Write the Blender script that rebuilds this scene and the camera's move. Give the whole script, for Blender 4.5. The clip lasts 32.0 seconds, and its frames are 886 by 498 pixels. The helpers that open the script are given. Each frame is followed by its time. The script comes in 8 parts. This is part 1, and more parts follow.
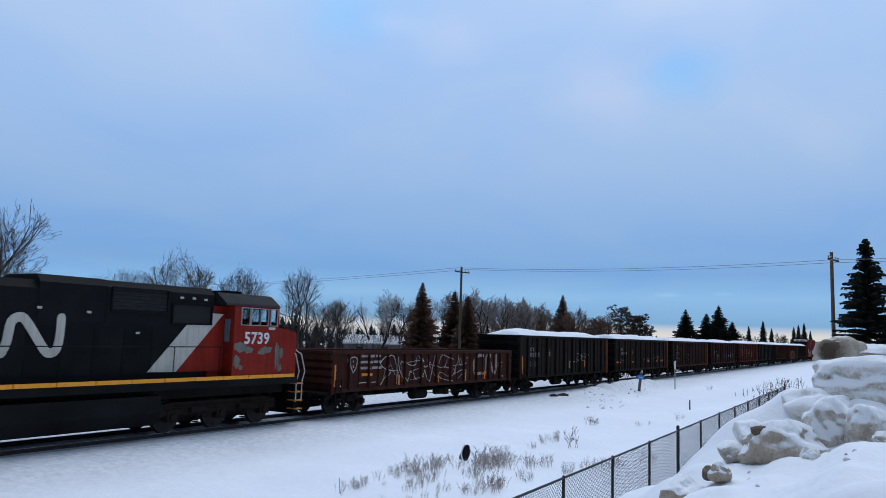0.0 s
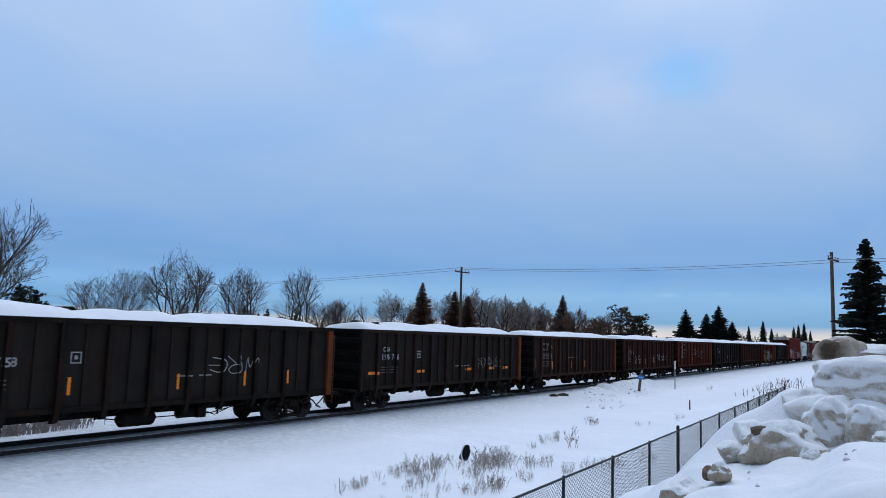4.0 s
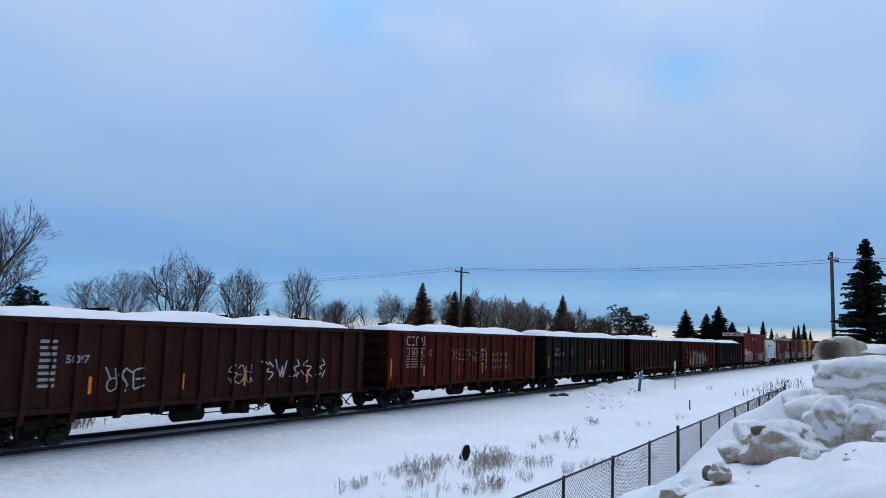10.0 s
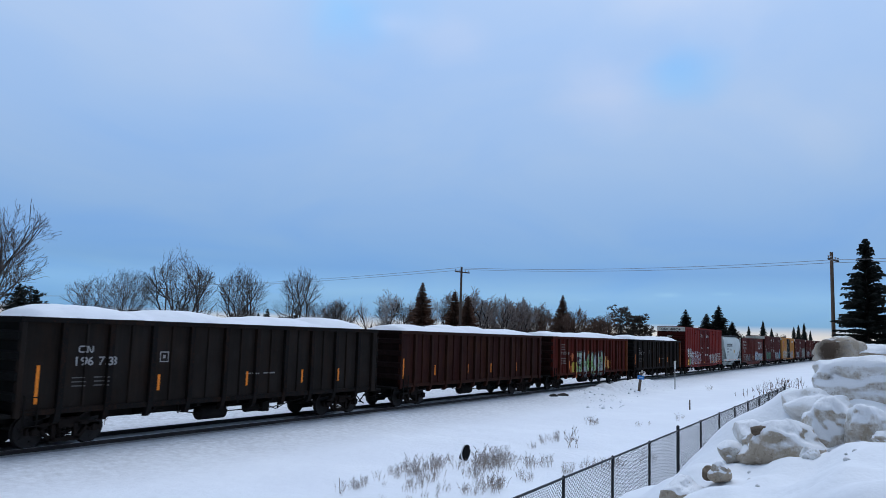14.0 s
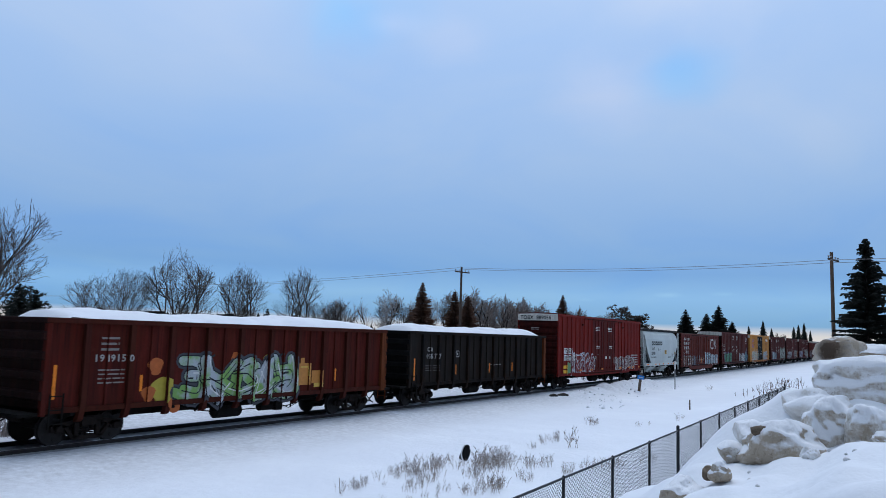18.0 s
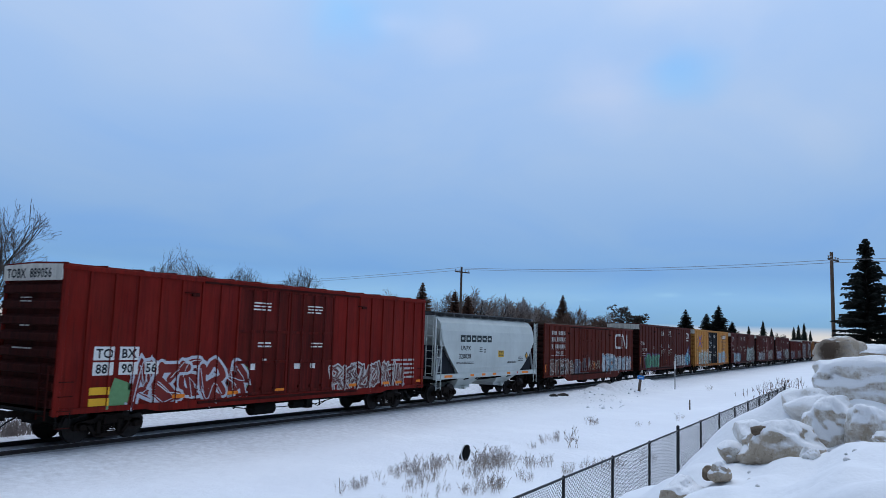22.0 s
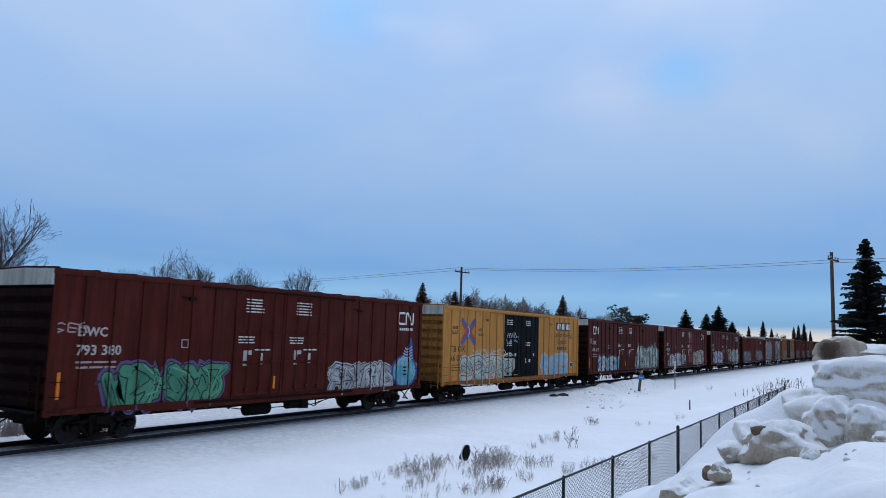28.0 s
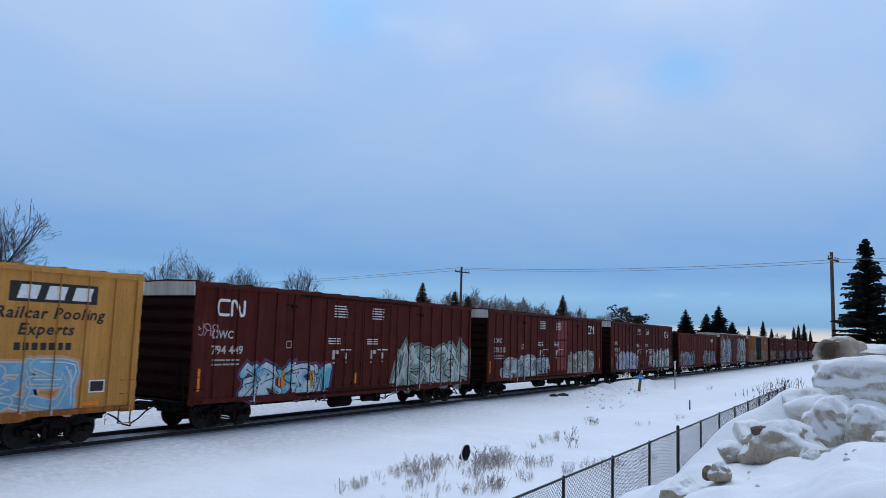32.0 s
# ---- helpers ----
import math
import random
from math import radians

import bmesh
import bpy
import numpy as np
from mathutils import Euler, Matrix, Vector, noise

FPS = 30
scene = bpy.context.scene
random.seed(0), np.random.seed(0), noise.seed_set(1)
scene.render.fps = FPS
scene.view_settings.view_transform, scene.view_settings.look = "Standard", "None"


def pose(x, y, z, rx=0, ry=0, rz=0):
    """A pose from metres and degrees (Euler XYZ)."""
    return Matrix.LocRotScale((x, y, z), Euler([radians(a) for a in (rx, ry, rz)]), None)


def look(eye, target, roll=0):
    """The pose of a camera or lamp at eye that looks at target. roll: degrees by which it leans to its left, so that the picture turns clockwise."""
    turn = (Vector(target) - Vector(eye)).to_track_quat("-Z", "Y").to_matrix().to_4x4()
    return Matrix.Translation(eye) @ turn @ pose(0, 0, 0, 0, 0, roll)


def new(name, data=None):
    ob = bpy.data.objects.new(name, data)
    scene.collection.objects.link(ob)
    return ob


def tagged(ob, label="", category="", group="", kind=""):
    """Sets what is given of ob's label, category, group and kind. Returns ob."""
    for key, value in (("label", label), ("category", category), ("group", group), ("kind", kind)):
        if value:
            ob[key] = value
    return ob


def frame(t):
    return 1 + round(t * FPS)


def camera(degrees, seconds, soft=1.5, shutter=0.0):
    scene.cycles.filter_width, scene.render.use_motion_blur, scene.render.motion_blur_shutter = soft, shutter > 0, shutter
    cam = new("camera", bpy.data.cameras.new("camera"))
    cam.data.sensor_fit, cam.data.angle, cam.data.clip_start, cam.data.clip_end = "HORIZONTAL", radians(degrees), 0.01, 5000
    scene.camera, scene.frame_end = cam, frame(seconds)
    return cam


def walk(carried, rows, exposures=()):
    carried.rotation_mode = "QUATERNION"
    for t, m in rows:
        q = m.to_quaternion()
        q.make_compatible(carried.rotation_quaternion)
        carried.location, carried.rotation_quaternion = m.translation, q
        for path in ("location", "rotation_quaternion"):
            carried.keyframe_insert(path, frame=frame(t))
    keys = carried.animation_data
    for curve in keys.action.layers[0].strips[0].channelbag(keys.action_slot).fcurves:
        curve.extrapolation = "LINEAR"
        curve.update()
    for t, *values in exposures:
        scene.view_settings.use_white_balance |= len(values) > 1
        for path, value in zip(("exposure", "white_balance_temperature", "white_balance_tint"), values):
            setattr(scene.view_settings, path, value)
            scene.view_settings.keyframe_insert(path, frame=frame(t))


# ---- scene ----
# The world: x runs along the railway, y away from the camera, z up from the top of the rails.
cam = camera(61.53, 32.0, soft=0.6, shutter=0.15)
EYE = Vector((0.0, 0.0, 3.464))
YAW, PITCH, ROLL = radians(31.795), radians(6.599), 1.795
AIM = EYE + 50 * Vector((math.cos(PITCH) * math.cos(YAW), math.cos(PITCH) * math.sin(YAW), math.sin(PITCH)))
walk(cam, [(0.0, look(EYE, AIM, ROLL)), (32.0, look(EYE, AIM, ROLL))])

TRACK_Y = 21.53          # middle of the track
GROUND = -0.32           # general level of the snow


def travel(t):
    """How far the train has gone at t seconds, counted from its place at 16 s."""
    x = (t - 16.0) / 16.0
    return 139.467 * x + 3.016 * x ** 2 + 1.897 * x ** 3 + 0.215 * x ** 4 - 1.256 * x ** 5


# ---- light ----
SUN_AZ = radians(16)     # from the x axis towards y
SUN_EL = radians(58)


def build_world():
    w = bpy.data.worlds.new("overcast_evening_sky")
    scene.world = w
    w.use_nodes = True
    nt = w.node_tree
    nt.nodes.clear()
    N = nt.nodes.new
    L = nt.links.new
    out = N("ShaderNodeOutputWorld")
    sky = N("ShaderNodeTexSky")
    sky.sky_type = "NISHITA"
    sky.sun_disc = False
    sky.sun_elevation = SUN_EL
    sky.sun_rotation = radians(90) - SUN_AZ
    sky.altitude = 700
    sky.ozone_density = 2.0
    bg1 = N("ShaderNodeBackground")
    bg1.inputs["Strength"].default_value = 0.10
    L(sky.outputs[0], bg1.inputs[0])
    tc = N("ShaderNodeTexCoord")
    sep = N("ShaderNodeSeparateXYZ")
    L(tc.outputs["Generated"], sep.inputs[0])
    # clouds lie on a flat layer: divide the direction by its height
    hz = N("ShaderNodeMath")
    hz.operation = "MAXIMUM"
    L(sep.outputs["Z"], hz.inputs[0])
    hz.inputs[1].default_value = 0.0
    add = N("ShaderNodeMath")
    add.operation = "ADD"
    L(hz.outputs[0], add.inputs[0])
    add.inputs[1].default_value = 0.16
    div = N("ShaderNodeVectorMath")
    div.operation = "DIVIDE"
    comb = N("ShaderNodeCombineXYZ")
    for i in range(3):
        L(add.outputs[0], comb.inputs[i])
    L(tc.outputs["Generated"], div.inputs[0])
    L(comb.outputs[0], div.inputs[1])
    rot = N("ShaderNodeMapping")
    rot.inputs["Rotation"].default_value = (0, 0, radians(-32))
    rot.inputs["Scale"].default_value = (0.75, 0.95, 0.0)
    rot.inputs["Location"].default_value = (0.35, 0.2, 0)
    L(div.outputs[0], rot.inputs[0])
    noi = N("ShaderNodeTexNoise")
    noi.inputs["Scale"].default_value = 1.35
    noi.inputs["Detail"].default_value = 5
    noi.inputs["Roughness"].default_value = 0.5
    noi.inputs["Distortion"].default_value = 0.7
    L(rot.outputs[0], noi.inputs[0])
    # cloud colour by height above the horizon
    ramp = N("ShaderNodeValToRGB")
    L(sep.outputs["Z"], ramp.inputs[0])
    e = ramp.color_ramp.elements
    e[0].position, e[0].color = 0.0, (0.62, 0.66, 0.72, 1)
    e[1].position, e[1].color = 1.0, (1.02, 1.26, 1.66, 1)
    for p, c in ((0.010, (0.68, 0.67, 0.68)), (0.017, (0.46, 0.54, 0.67)), (0.023, (0.13, 0.355, 0.66)), (0.056, (0.20, 0.445, 0.79)), (0.085, (0.15, 0.35, 0.70)), (0.14, (0.225, 0.41, 0.735)), (0.26, (0.345, 0.525, 0.835)), (0.38, (0.41, 0.595, 0.92)), (0.5, (0.50, 0.675, 0.975)), (0.7, (0.80, 1.00, 1.36))):
        k = e.new(p)
        k.color = (*c, 1)
    lift = N("ShaderNodeValToRGB")
    L(noi.outputs[0], lift.inputs[0])
    q = lift.color_ramp.elements
    q[0].position, q[0].color = 0.30, (0.92, 0.98, 1.03, 1)
    q[1].position, q[1].color = 0.70, (1.15, 1.07, 1.00, 1)
    mul = N("ShaderNodeMix")
    mul.data_type, mul.blend_type = "RGBA", "MULTIPLY"
    mul.inputs["Factor"].default_value = 1.0
    L(ramp.outputs[0], mul.inputs[6])
    L(lift.outputs[0], mul.inputs[7])
    # thin places in the cloud (bluer) and thicker, sunlit folds (pinkish): direction, stretch across, size, tint
    warp = N("ShaderNodeTexNoise")
    warp.inputs["Scale"].default_value, warp.inputs["Detail"].default_value = 9.0, 5
    L(tc.outputs["Generated"], warp.inputs[0])
    cloud = mul.outputs[2]
    for way, flat, size, tint in (((0.697, 0.592, 0.405), 1.3, 0.095, (0.78, 1.02, 1.10)), ((0.9133, 0.2325, 0.3344), 1.4, 0.060, (0.74, 0.98, 1.08)), ((0.893, 0.312, 0.322), 1.4, 0.085, (1.24, 1.09, 1.01)),
                                  ((0.785, 0.490, 0.379), 2.0, 0.060, (1.14, 1.05, 1.0)), ((0.735, 0.545, 0.395), 2.0, 0.040, (1.20, 1.08, 1.02)), ((0.84, 0.215, 0.47), 1.2, 0.15, (1.22, 1.10, 1.02)), ((0.963, 0.08, 0.255), 1.6, 0.10, (1.12, 1.05, 1.0)),
                                  ((0.60, 0.69, 0.40), 1.5, 0.16, (1.10, 1.04, 1.0)), ((0.965, 0.255, 0.060), 5.0, 0.020, (1.22, 1.14, 1.05)), ((0.978, 0.19, 0.062), 5.5, 0.022, (1.16, 1.12, 1.04)), ((0.93, 0.355, 0.052), 6.0, 0.016, (1.14, 1.08, 1.03))):
        away = N("ShaderNodeVectorMath")
        away.operation = "SUBTRACT"
        L(tc.outputs["Generated"], away.inputs[0])
        away.inputs[1].default_value = way
        sq = N("ShaderNodeVectorMath")
        sq.operation = "MULTIPLY"
        L(away.outputs[0], sq.inputs[0])
        sq.inputs[1].default_value = (1.0, 1.0, flat)
        le = N("ShaderNodeVectorMath")
        le.operation = "LENGTH"
        L(sq.outputs[0], le.inputs[0])
        wob = N("ShaderNodeMath")
        wob.operation = "MULTIPLY_ADD"
        L(warp.outputs[0], wob.inputs[0])
        wob.inputs[1].default_value = size * 1.5
        L(le.outputs["Value"], wob.inputs[2])
        fall = N("ShaderNodeMapRange")
        fall.interpolation_type = "SMOOTHSTEP"
        fall.inputs["From Min"].default_value, fall.inputs["From Max"].default_value = size * 2.0, size * 0.65
        L(wob.outputs[0], fall.inputs["Value"])
        tone = N("ShaderNodeMix")
        tone.data_type, tone.blend_type = "RGBA", "MULTIPLY"
        L(fall.outputs[0], tone.inputs[0])
        L(cloud, tone.inputs[6])
        tone.inputs[7].default_value = (*tint, 1)
        cloud = tone.outputs[2]
    # the sky dims away from the side where the sun stands behind the clouds
    dot = N("ShaderNodeVectorMath")
    dot.operation = "DOT_PRODUCT"
    L(tc.outputs["Generated"], dot.inputs[0])
    dot.inputs[1].default_value = (math.cos(SUN_AZ), math.sin(SUN_AZ), 0.35)
    dim = N("ShaderNodeMapRange")
    dim.interpolation_type = "SMOOTHSTEP"
    dim.inputs["From Min"].default_value, dim.inputs["From Max"].default_value = -0.70, 0.42
    dim.inputs["To Min"].default_value, dim.inputs["To Max"].default_value = 0.07, 1.0
    L(dot.outputs["Value"], dim.inputs["Value"])
    bg2 = N("ShaderNodeBackground")
    L(dim.outputs[0], bg2.inputs["Strength"])
    L(cloud, bg2.inputs[0])
    mix = N("ShaderNodeMixShader")
    mix.inputs[0].default_value = 0.88
    L(bg1.outputs[0], mix.inputs[1])
    L(bg2.outputs[0], mix.inputs[2])
    L(mix.outputs[0], out.inputs[0])


build_world()
sun = new("sun", bpy.data.lights.new("sun", "SUN"))
sun.data.energy, sun.data.angle, sun.data.color = 0.65, radians(30), (1.0, 0.97, 0.93)
sun.matrix_world = look((0, 0, 0), (-math.cos(SUN_AZ) * math.cos(SUN_EL), -math.sin(SUN_AZ) * math.cos(SUN_EL), -math.sin(SUN_EL)))
scene.view_settings.exposure = 0.0


# ---- materials ----
def nodes_of(name):
    m = bpy.data.materials.new(name)
    m.use_nodes = True
    nt = m.node_tree
    return m, nt, nt.nodes["Principled BSDF"]


def noise_node(nt, vec, scale, detail=4, rough=0.55, stretch=None):
    if stretch:
        mp = nt.nodes.new("ShaderNodeMapping")
        mp.inputs["Scale"].default_value = stretch
        nt.links.new(vec, mp.inputs[0])
        vec = mp.outputs[0]
    n = nt.nodes.new("ShaderNodeTexNoise")
    n.inputs["Scale"].default_value, n.inputs["Detail"].default_value, n.inputs["Roughness"].default_value = scale, detail, rough
    nt.links.new(vec, n.inputs[0])
    return n.outputs[0]


def ramp_node(nt, fac, lo, hi):
    r = nt.nodes.new("ShaderNodeMapRange")
    r.inputs["From Min"].default_value, r.inputs["From Max"].default_value = lo, hi
    nt.links.new(fac, r.inputs["Value"])
    return r.outputs[0]


def mix_node(nt, fac, a, b, blend="MIX"):
    m = nt.nodes.new("ShaderNodeMix")
    m.data_type, m.blend_type = "RGBA", blend
    for sock, val in ((m.inputs[0], fac), (m.inputs[6], a), (m.inputs[7], b)):
        if isinstance(val, (int, float)):
            sock.default_value = val
        elif isinstance(val, tuple):
            sock.default_value = (*val[:3], 1)
        else:
            nt.links.new(val, sock)
    return m.outputs[2]


def bump_node(nt, bs, height, strength, dist):
    b = nt.nodes.new("ShaderNodeBump")
    b.inputs["Strength"].default_value, b.inputs["Distance"].default_value = strength, dist
    nt.links.new(height, b.inputs["Height"])
    nt.links.new(b.outputs[0], bs.inputs["Normal"])


def coords(nt, which="Object"):
    return nt.nodes.new("ShaderNodeTexCoord").outputs[which]


def paint(name, rgb, worn=(0.12, 0.06, 0.035), wear=0.35, grime=0.35, rough=0.6, metal=0.0, bare=None, rust=0.0):
    """Weathered paint on steel: faded patches, streaks running down, rust specks."""
    m, nt, bs = nodes_of(name)
    shift = nt.nodes.new("ShaderNodeVectorMath")
    shift.operation = "MULTIPLY_ADD"
    nt.links.new(nt.nodes.new("ShaderNodeObjectInfo").outputs["Random"], shift.inputs[0])
    shift.inputs[1].default_value = (37.0, 11.0, 5.0)
    nt.links.new(coords(nt), shift.inputs[2])
    v = shift.outputs[0]
    big = noise_node(nt, v, 0.7, 5)
    runs = noise_node(nt, v, 1.0, 5, 0.6, (15.0, 15.0, 0.55))
    scuff = noise_node(nt, v, 3.2, 7, 0.72)
    streak = noise_node(nt, v, 1.0, 6, 0.68, (3.6, 3.6, 0.32))
    fine = noise_node(nt, v, 16, 5, 0.65)
    dirt = tuple(c * 0.22 + 0.005 for c in rgb)
    c1 = mix_node(nt, ramp_node(nt, big, 0.3, 0.72), rgb, tuple(min(1, c * 1.18 + 0.008) for c in rgb))
    g = nt.nodes.new("ShaderNodeMath")
    g.operation = "MULTIPLY"
    nt.links.new(ramp_node(nt, streak, 0.40, 0.70), g.inputs[0])
    g.inputs[1].default_value = grime
    c2 = mix_node(nt, g.outputs[0], c1, dirt)
    g2 = nt.nodes.new("ShaderNodeMath")
    g2.operation = "MULTIPLY"
    nt.links.new(ramp_node(nt, runs, 0.50, 0.74), g2.inputs[0])
    g2.inputs[1].default_value = min(0.8, grime * 1.1)
    c2 = mix_node(nt, g2.outputs[0], c2, dirt)
    g3 = nt.nodes.new("ShaderNodeMath")
    g3.operation = "MULTIPLY"
    nt.links.new(ramp_node(nt, scuff, 0.60, 0.80), g3.inputs[0])
    g3.inputs[1].default_value = 0.30
    c2 = mix_node(nt, g3.outputs[0], c2, tuple(min(1, c * 1.5 + 0.020) for c in rgb))
    sp = nt.nodes.new("ShaderNodeMath")
    sp.operation = "MULTIPLY"
    nt.links.new(ramp_node(nt, fine, 0.60 - 0.14 * wear, 0.74), sp.inputs[0])
    sp.inputs[1].default_value = 0.35 + 0.5 * wear
    c3 = mix_node(nt, sp.outputs[0], c2, worn)
    if rust:
        # rusted areas that run down the plates
        r1 = noise_node(nt, v, 1.0, 7, 0.7, (0.9, 0.9, 0.38))
        r2 = noise_node(nt, v, 5.0, 6, 0.7, (1.6, 1.6, 0.5))
        r3 = nt.nodes.new("ShaderNodeMath")
        r3.operation = "MULTIPLY_ADD"
        nt.links.new(r2, r3.inputs[0])
        r3.inputs[1].default_value = 0.55
        nt.links.new(r1, r3.inputs[2])
        r4 = nt.nodes.new("ShaderNodeMath")
        r4.operation = "MULTIPLY"
        nt.links.new(ramp_node(nt, r3.outputs[0], 0.76, 0.92), r4.inputs[0])
        r4.inputs[1].default_value = rust
        c3 = mix_node(nt, r4.outputs[0], c3, tuple(0.55 * c + d for c, d in zip(rgb, (0.026, 0.011, 0.005))))
    if bare:
        # large patches where the paint has gone
        p1 = noise_node(nt, v, 1.5, 6, 0.62)
        c3 = mix_node(nt, ramp_node(nt, p1, 0.57, 0.62), c3, bare)
    nt.links.new(c3, bs.inputs["Base Color"])
    rr = nt.nodes.new("ShaderNodeMapRange")
    nt.links.new(fine, rr.inputs["Value"])
    rr.inputs["To Min"].default_value, rr.inputs["To Max"].default_value = rough - 0.1, min(1, rough + 0.2)
    nt.links.new(rr.outputs[0], bs.inputs["Roughness"])
    bs.inputs["Metallic"].default_value = metal
    bs.inputs["Specular IOR Level"].default_value = 0.06
    bump_node(nt, bs, fine, 0.25, 0.01)
    return m


def snow_mat(name, base, dirt, lo, hi, scale, bumps=0.05):
    m, nt, bs = nodes_of(name)
    v = coords(nt)
    a = noise_node(nt, v, scale, 6, 0.6)
    b = noise_node(nt, v, scale * 7, 5, 0.6)
    c = noise_node(nt, v, 0.23, 3)
    f = nt.nodes.new("ShaderNodeMath")
    f.operation = "MULTIPLY_ADD"
    nt.links.new(b, f.inputs[0])
    f.inputs[1].default_value = 0.35
    nt.links.new(a, f.inputs[2])
    col = mix_node(nt, ramp_node(nt, f.outputs[0], lo, hi), base, dirt)
    col = mix_node(nt, ramp_node(nt, c, 0.35, 0.7), col, tuple(0.93 * k for k in base))
    nt.links.new(col, bs.inputs["Base Color"])
    bs.inputs["Roughness"].default_value = 0.75
    bs.inputs["Specular IOR Level"].default_value = 0.25
    bump_node(nt, bs, f.outputs[0], 0.8, bumps)
    return m


def plain(name, rgb, rough=0.6, var=0.25, scale=6.0, metal=0.0, bump=0.0, coord="Object"):
    m, nt, bs = nodes_of(name)
    v = coords(nt, coord)
    n1 = noise_node(nt, v, scale, 5)
    n2 = noise_node(nt, v, scale * 0.13, 3)
    c = mix_node(nt, ramp_node(nt, n1, 0.3, 0.7), tuple(k * (1 - var) for k in rgb), tuple(min(1, k * (1 + var)) for k in rgb))
    c = mix_node(nt, ramp_node(nt, n2, 0.35, 0.7), c, tuple(k * (1 - 0.6 * var) for k in rgb))
    nt.links.new(c, bs.inputs["Base Color"])
    bs.inputs["Roughness"].default_value, bs.inputs["Metallic"].default_value = rough, metal
    bs.inputs["Specular IOR Level"].default_value = 0.3
    if bump:
        bump_node(nt, bs, n1, 0.6, bump)
    return m


MAT = {}


def spray(rgb):
    """Spray or stencil paint of one colour, a little worn."""
    key = "spray_%d_%d_%d" % tuple(int(c * 255) for c in rgb)
    if key not in MAT:
        MAT[key] = plain("spray_paint", rgb, 0.55, 0.14, 9.0)
    return MAT[key]


def mottled(rgb, other):
    """Two spray colours fading into each other, worn through in places."""
    m, nt, bs = nodes_of("two_tone_spray_paint")
    v = coords(nt)
    a, b = noise_node(nt, v, 1.7, 3), noise_node(nt, v, 13, 6, 0.7)
    c = mix_node(nt, ramp_node(nt, a, 0.42, 0.58), rgb, other)
    c = mix_node(nt, ramp_node(nt, b, 0.58, 0.72), c, tuple(0.35 * k + 0.012 for k in rgb))
    nt.links.new(c, bs.inputs["Base Color"])
    bs.inputs["Roughness"].default_value = 0.6
    bs.inputs["Specular IOR Level"].default_value = 0.2
    return m


WHITE, BLACK, ORANGE = (0.74, 0.73, 0.70), (0.012, 0.013, 0.015), (0.82, 0.215, 0.010)
MAT["snow"] = snow_mat("fresh_snow", (0.83, 0.85, 0.88), (0.74, 0.76, 0.80), 0.55, 0.95, 0.6, 0.06)


def field_snow():
    """Snow field; along the near side of the track it is trodden, gritty and grey in patches."""
    m, nt, bs = nodes_of("snow_field")
    v = coords(nt)
    a, b, c = noise_node(nt, v, 0.5, 6, 0.62), noise_node(nt, v, 4.5, 6, 0.65), noise_node(nt, v, 0.16, 3)
    lump_ = noise_node(nt, v, 1.6, 5, 0.6)
    sep = nt.nodes.new("ShaderNodeSeparateXYZ")
    nt.links.new(v, sep.inputs[0])
    band = ramp_node(nt, sep.outputs["Y"], 15.5, 19.6)
    f = nt.nodes.new("ShaderNodeMath")
    f.operation = "MULTIPLY"
    nt.links.new(band, f.inputs[0])
    nt.links.new(ramp_node(nt, b, 0.30, 0.72), f.inputs[1])
    col = mix_node(nt, ramp_node(nt, a, 0.35, 0.7), (0.84, 0.86, 0.89), (0.77, 0.79, 0.83))
    col = mix_node(nt, ramp_node(nt, c, 0.35, 0.65), col, (0.78, 0.80, 0.84))
    col = mix_node(nt, f.outputs[0], col, (0.50, 0.505, 0.52))
    nt.links.new(col, bs.inputs["Base Color"])
    bs.inputs["Roughness"].default_value = 0.7
    bs.inputs["Specular IOR Level"].default_value = 0.25
    h = nt.nodes.new("ShaderNodeMath")
    h.operation = "MULTIPLY_ADD"
    nt.links.new(b, h.inputs[0])
    h.inputs[1].default_value = 0.4
    nt.links.new(lump_, h.inputs[2])
    bump_node(nt, bs, h.outputs[0], 0.55, 0.10)
    return m


MAT["field"] = field_snow()
MAT["dirty_snow"] = snow_mat("dirty_snow", (0.70, 0.70, 0.71), (0.33, 0.29, 0.24), 0.58, 0.92, 1.7, 0.05)
MAT["packed_snow"] = snow_mat("packed_snow", (0.40, 0.41, 0.43), (0.16, 0.155, 0.15), 0.45, 0.9, 1.6, 0.03)
MAT["load_snow"] = snow_mat("load_snow", (0.84, 0.86, 0.89), (0.72, 0.74, 0.78), 0.6, 1.0, 1.2, 0.05)
MAT["rail"] = plain("rusty_rail_steel", (0.035, 0.028, 0.026), 0.55, 0.4, 9, 0.4)
MAT["railhead"] = plain("polished_rail_head", (0.30, 0.30, 0.31), 0.3, 0.15, 20, 0.9)
MAT["sleeper"] = plain("creosoted_timber", (0.05, 0.042, 0.036), 0.85, 0.35, 8, 0, 0.01)
MAT["underframe"] = paint("underframe_grime", (0.008, 0.007, 0.006), (0.03, 0.02, 0.015), wear=0.6, grime=0.3, rough=0.8)
MAT["bogie"] = paint("bogie_rust", (0.013, 0.009, 0.0075), (0.032, 0.018, 0.012), 0.7, 0.4, 0.8)
MAT["wheel"] = plain("wheel_steel", (0.022, 0.018, 0.017), 0.6, 0.3, 10, 0.4)
MAT["steel"] = plain("galvanised_steel", (0.38, 0.38, 0.38), 0.5, 0.2, 14, 0.6)
MAT["orange"] = spray(ORANGE)
MAT["white"] = spray(WHITE)
MAT["black"] = spray(BLACK)
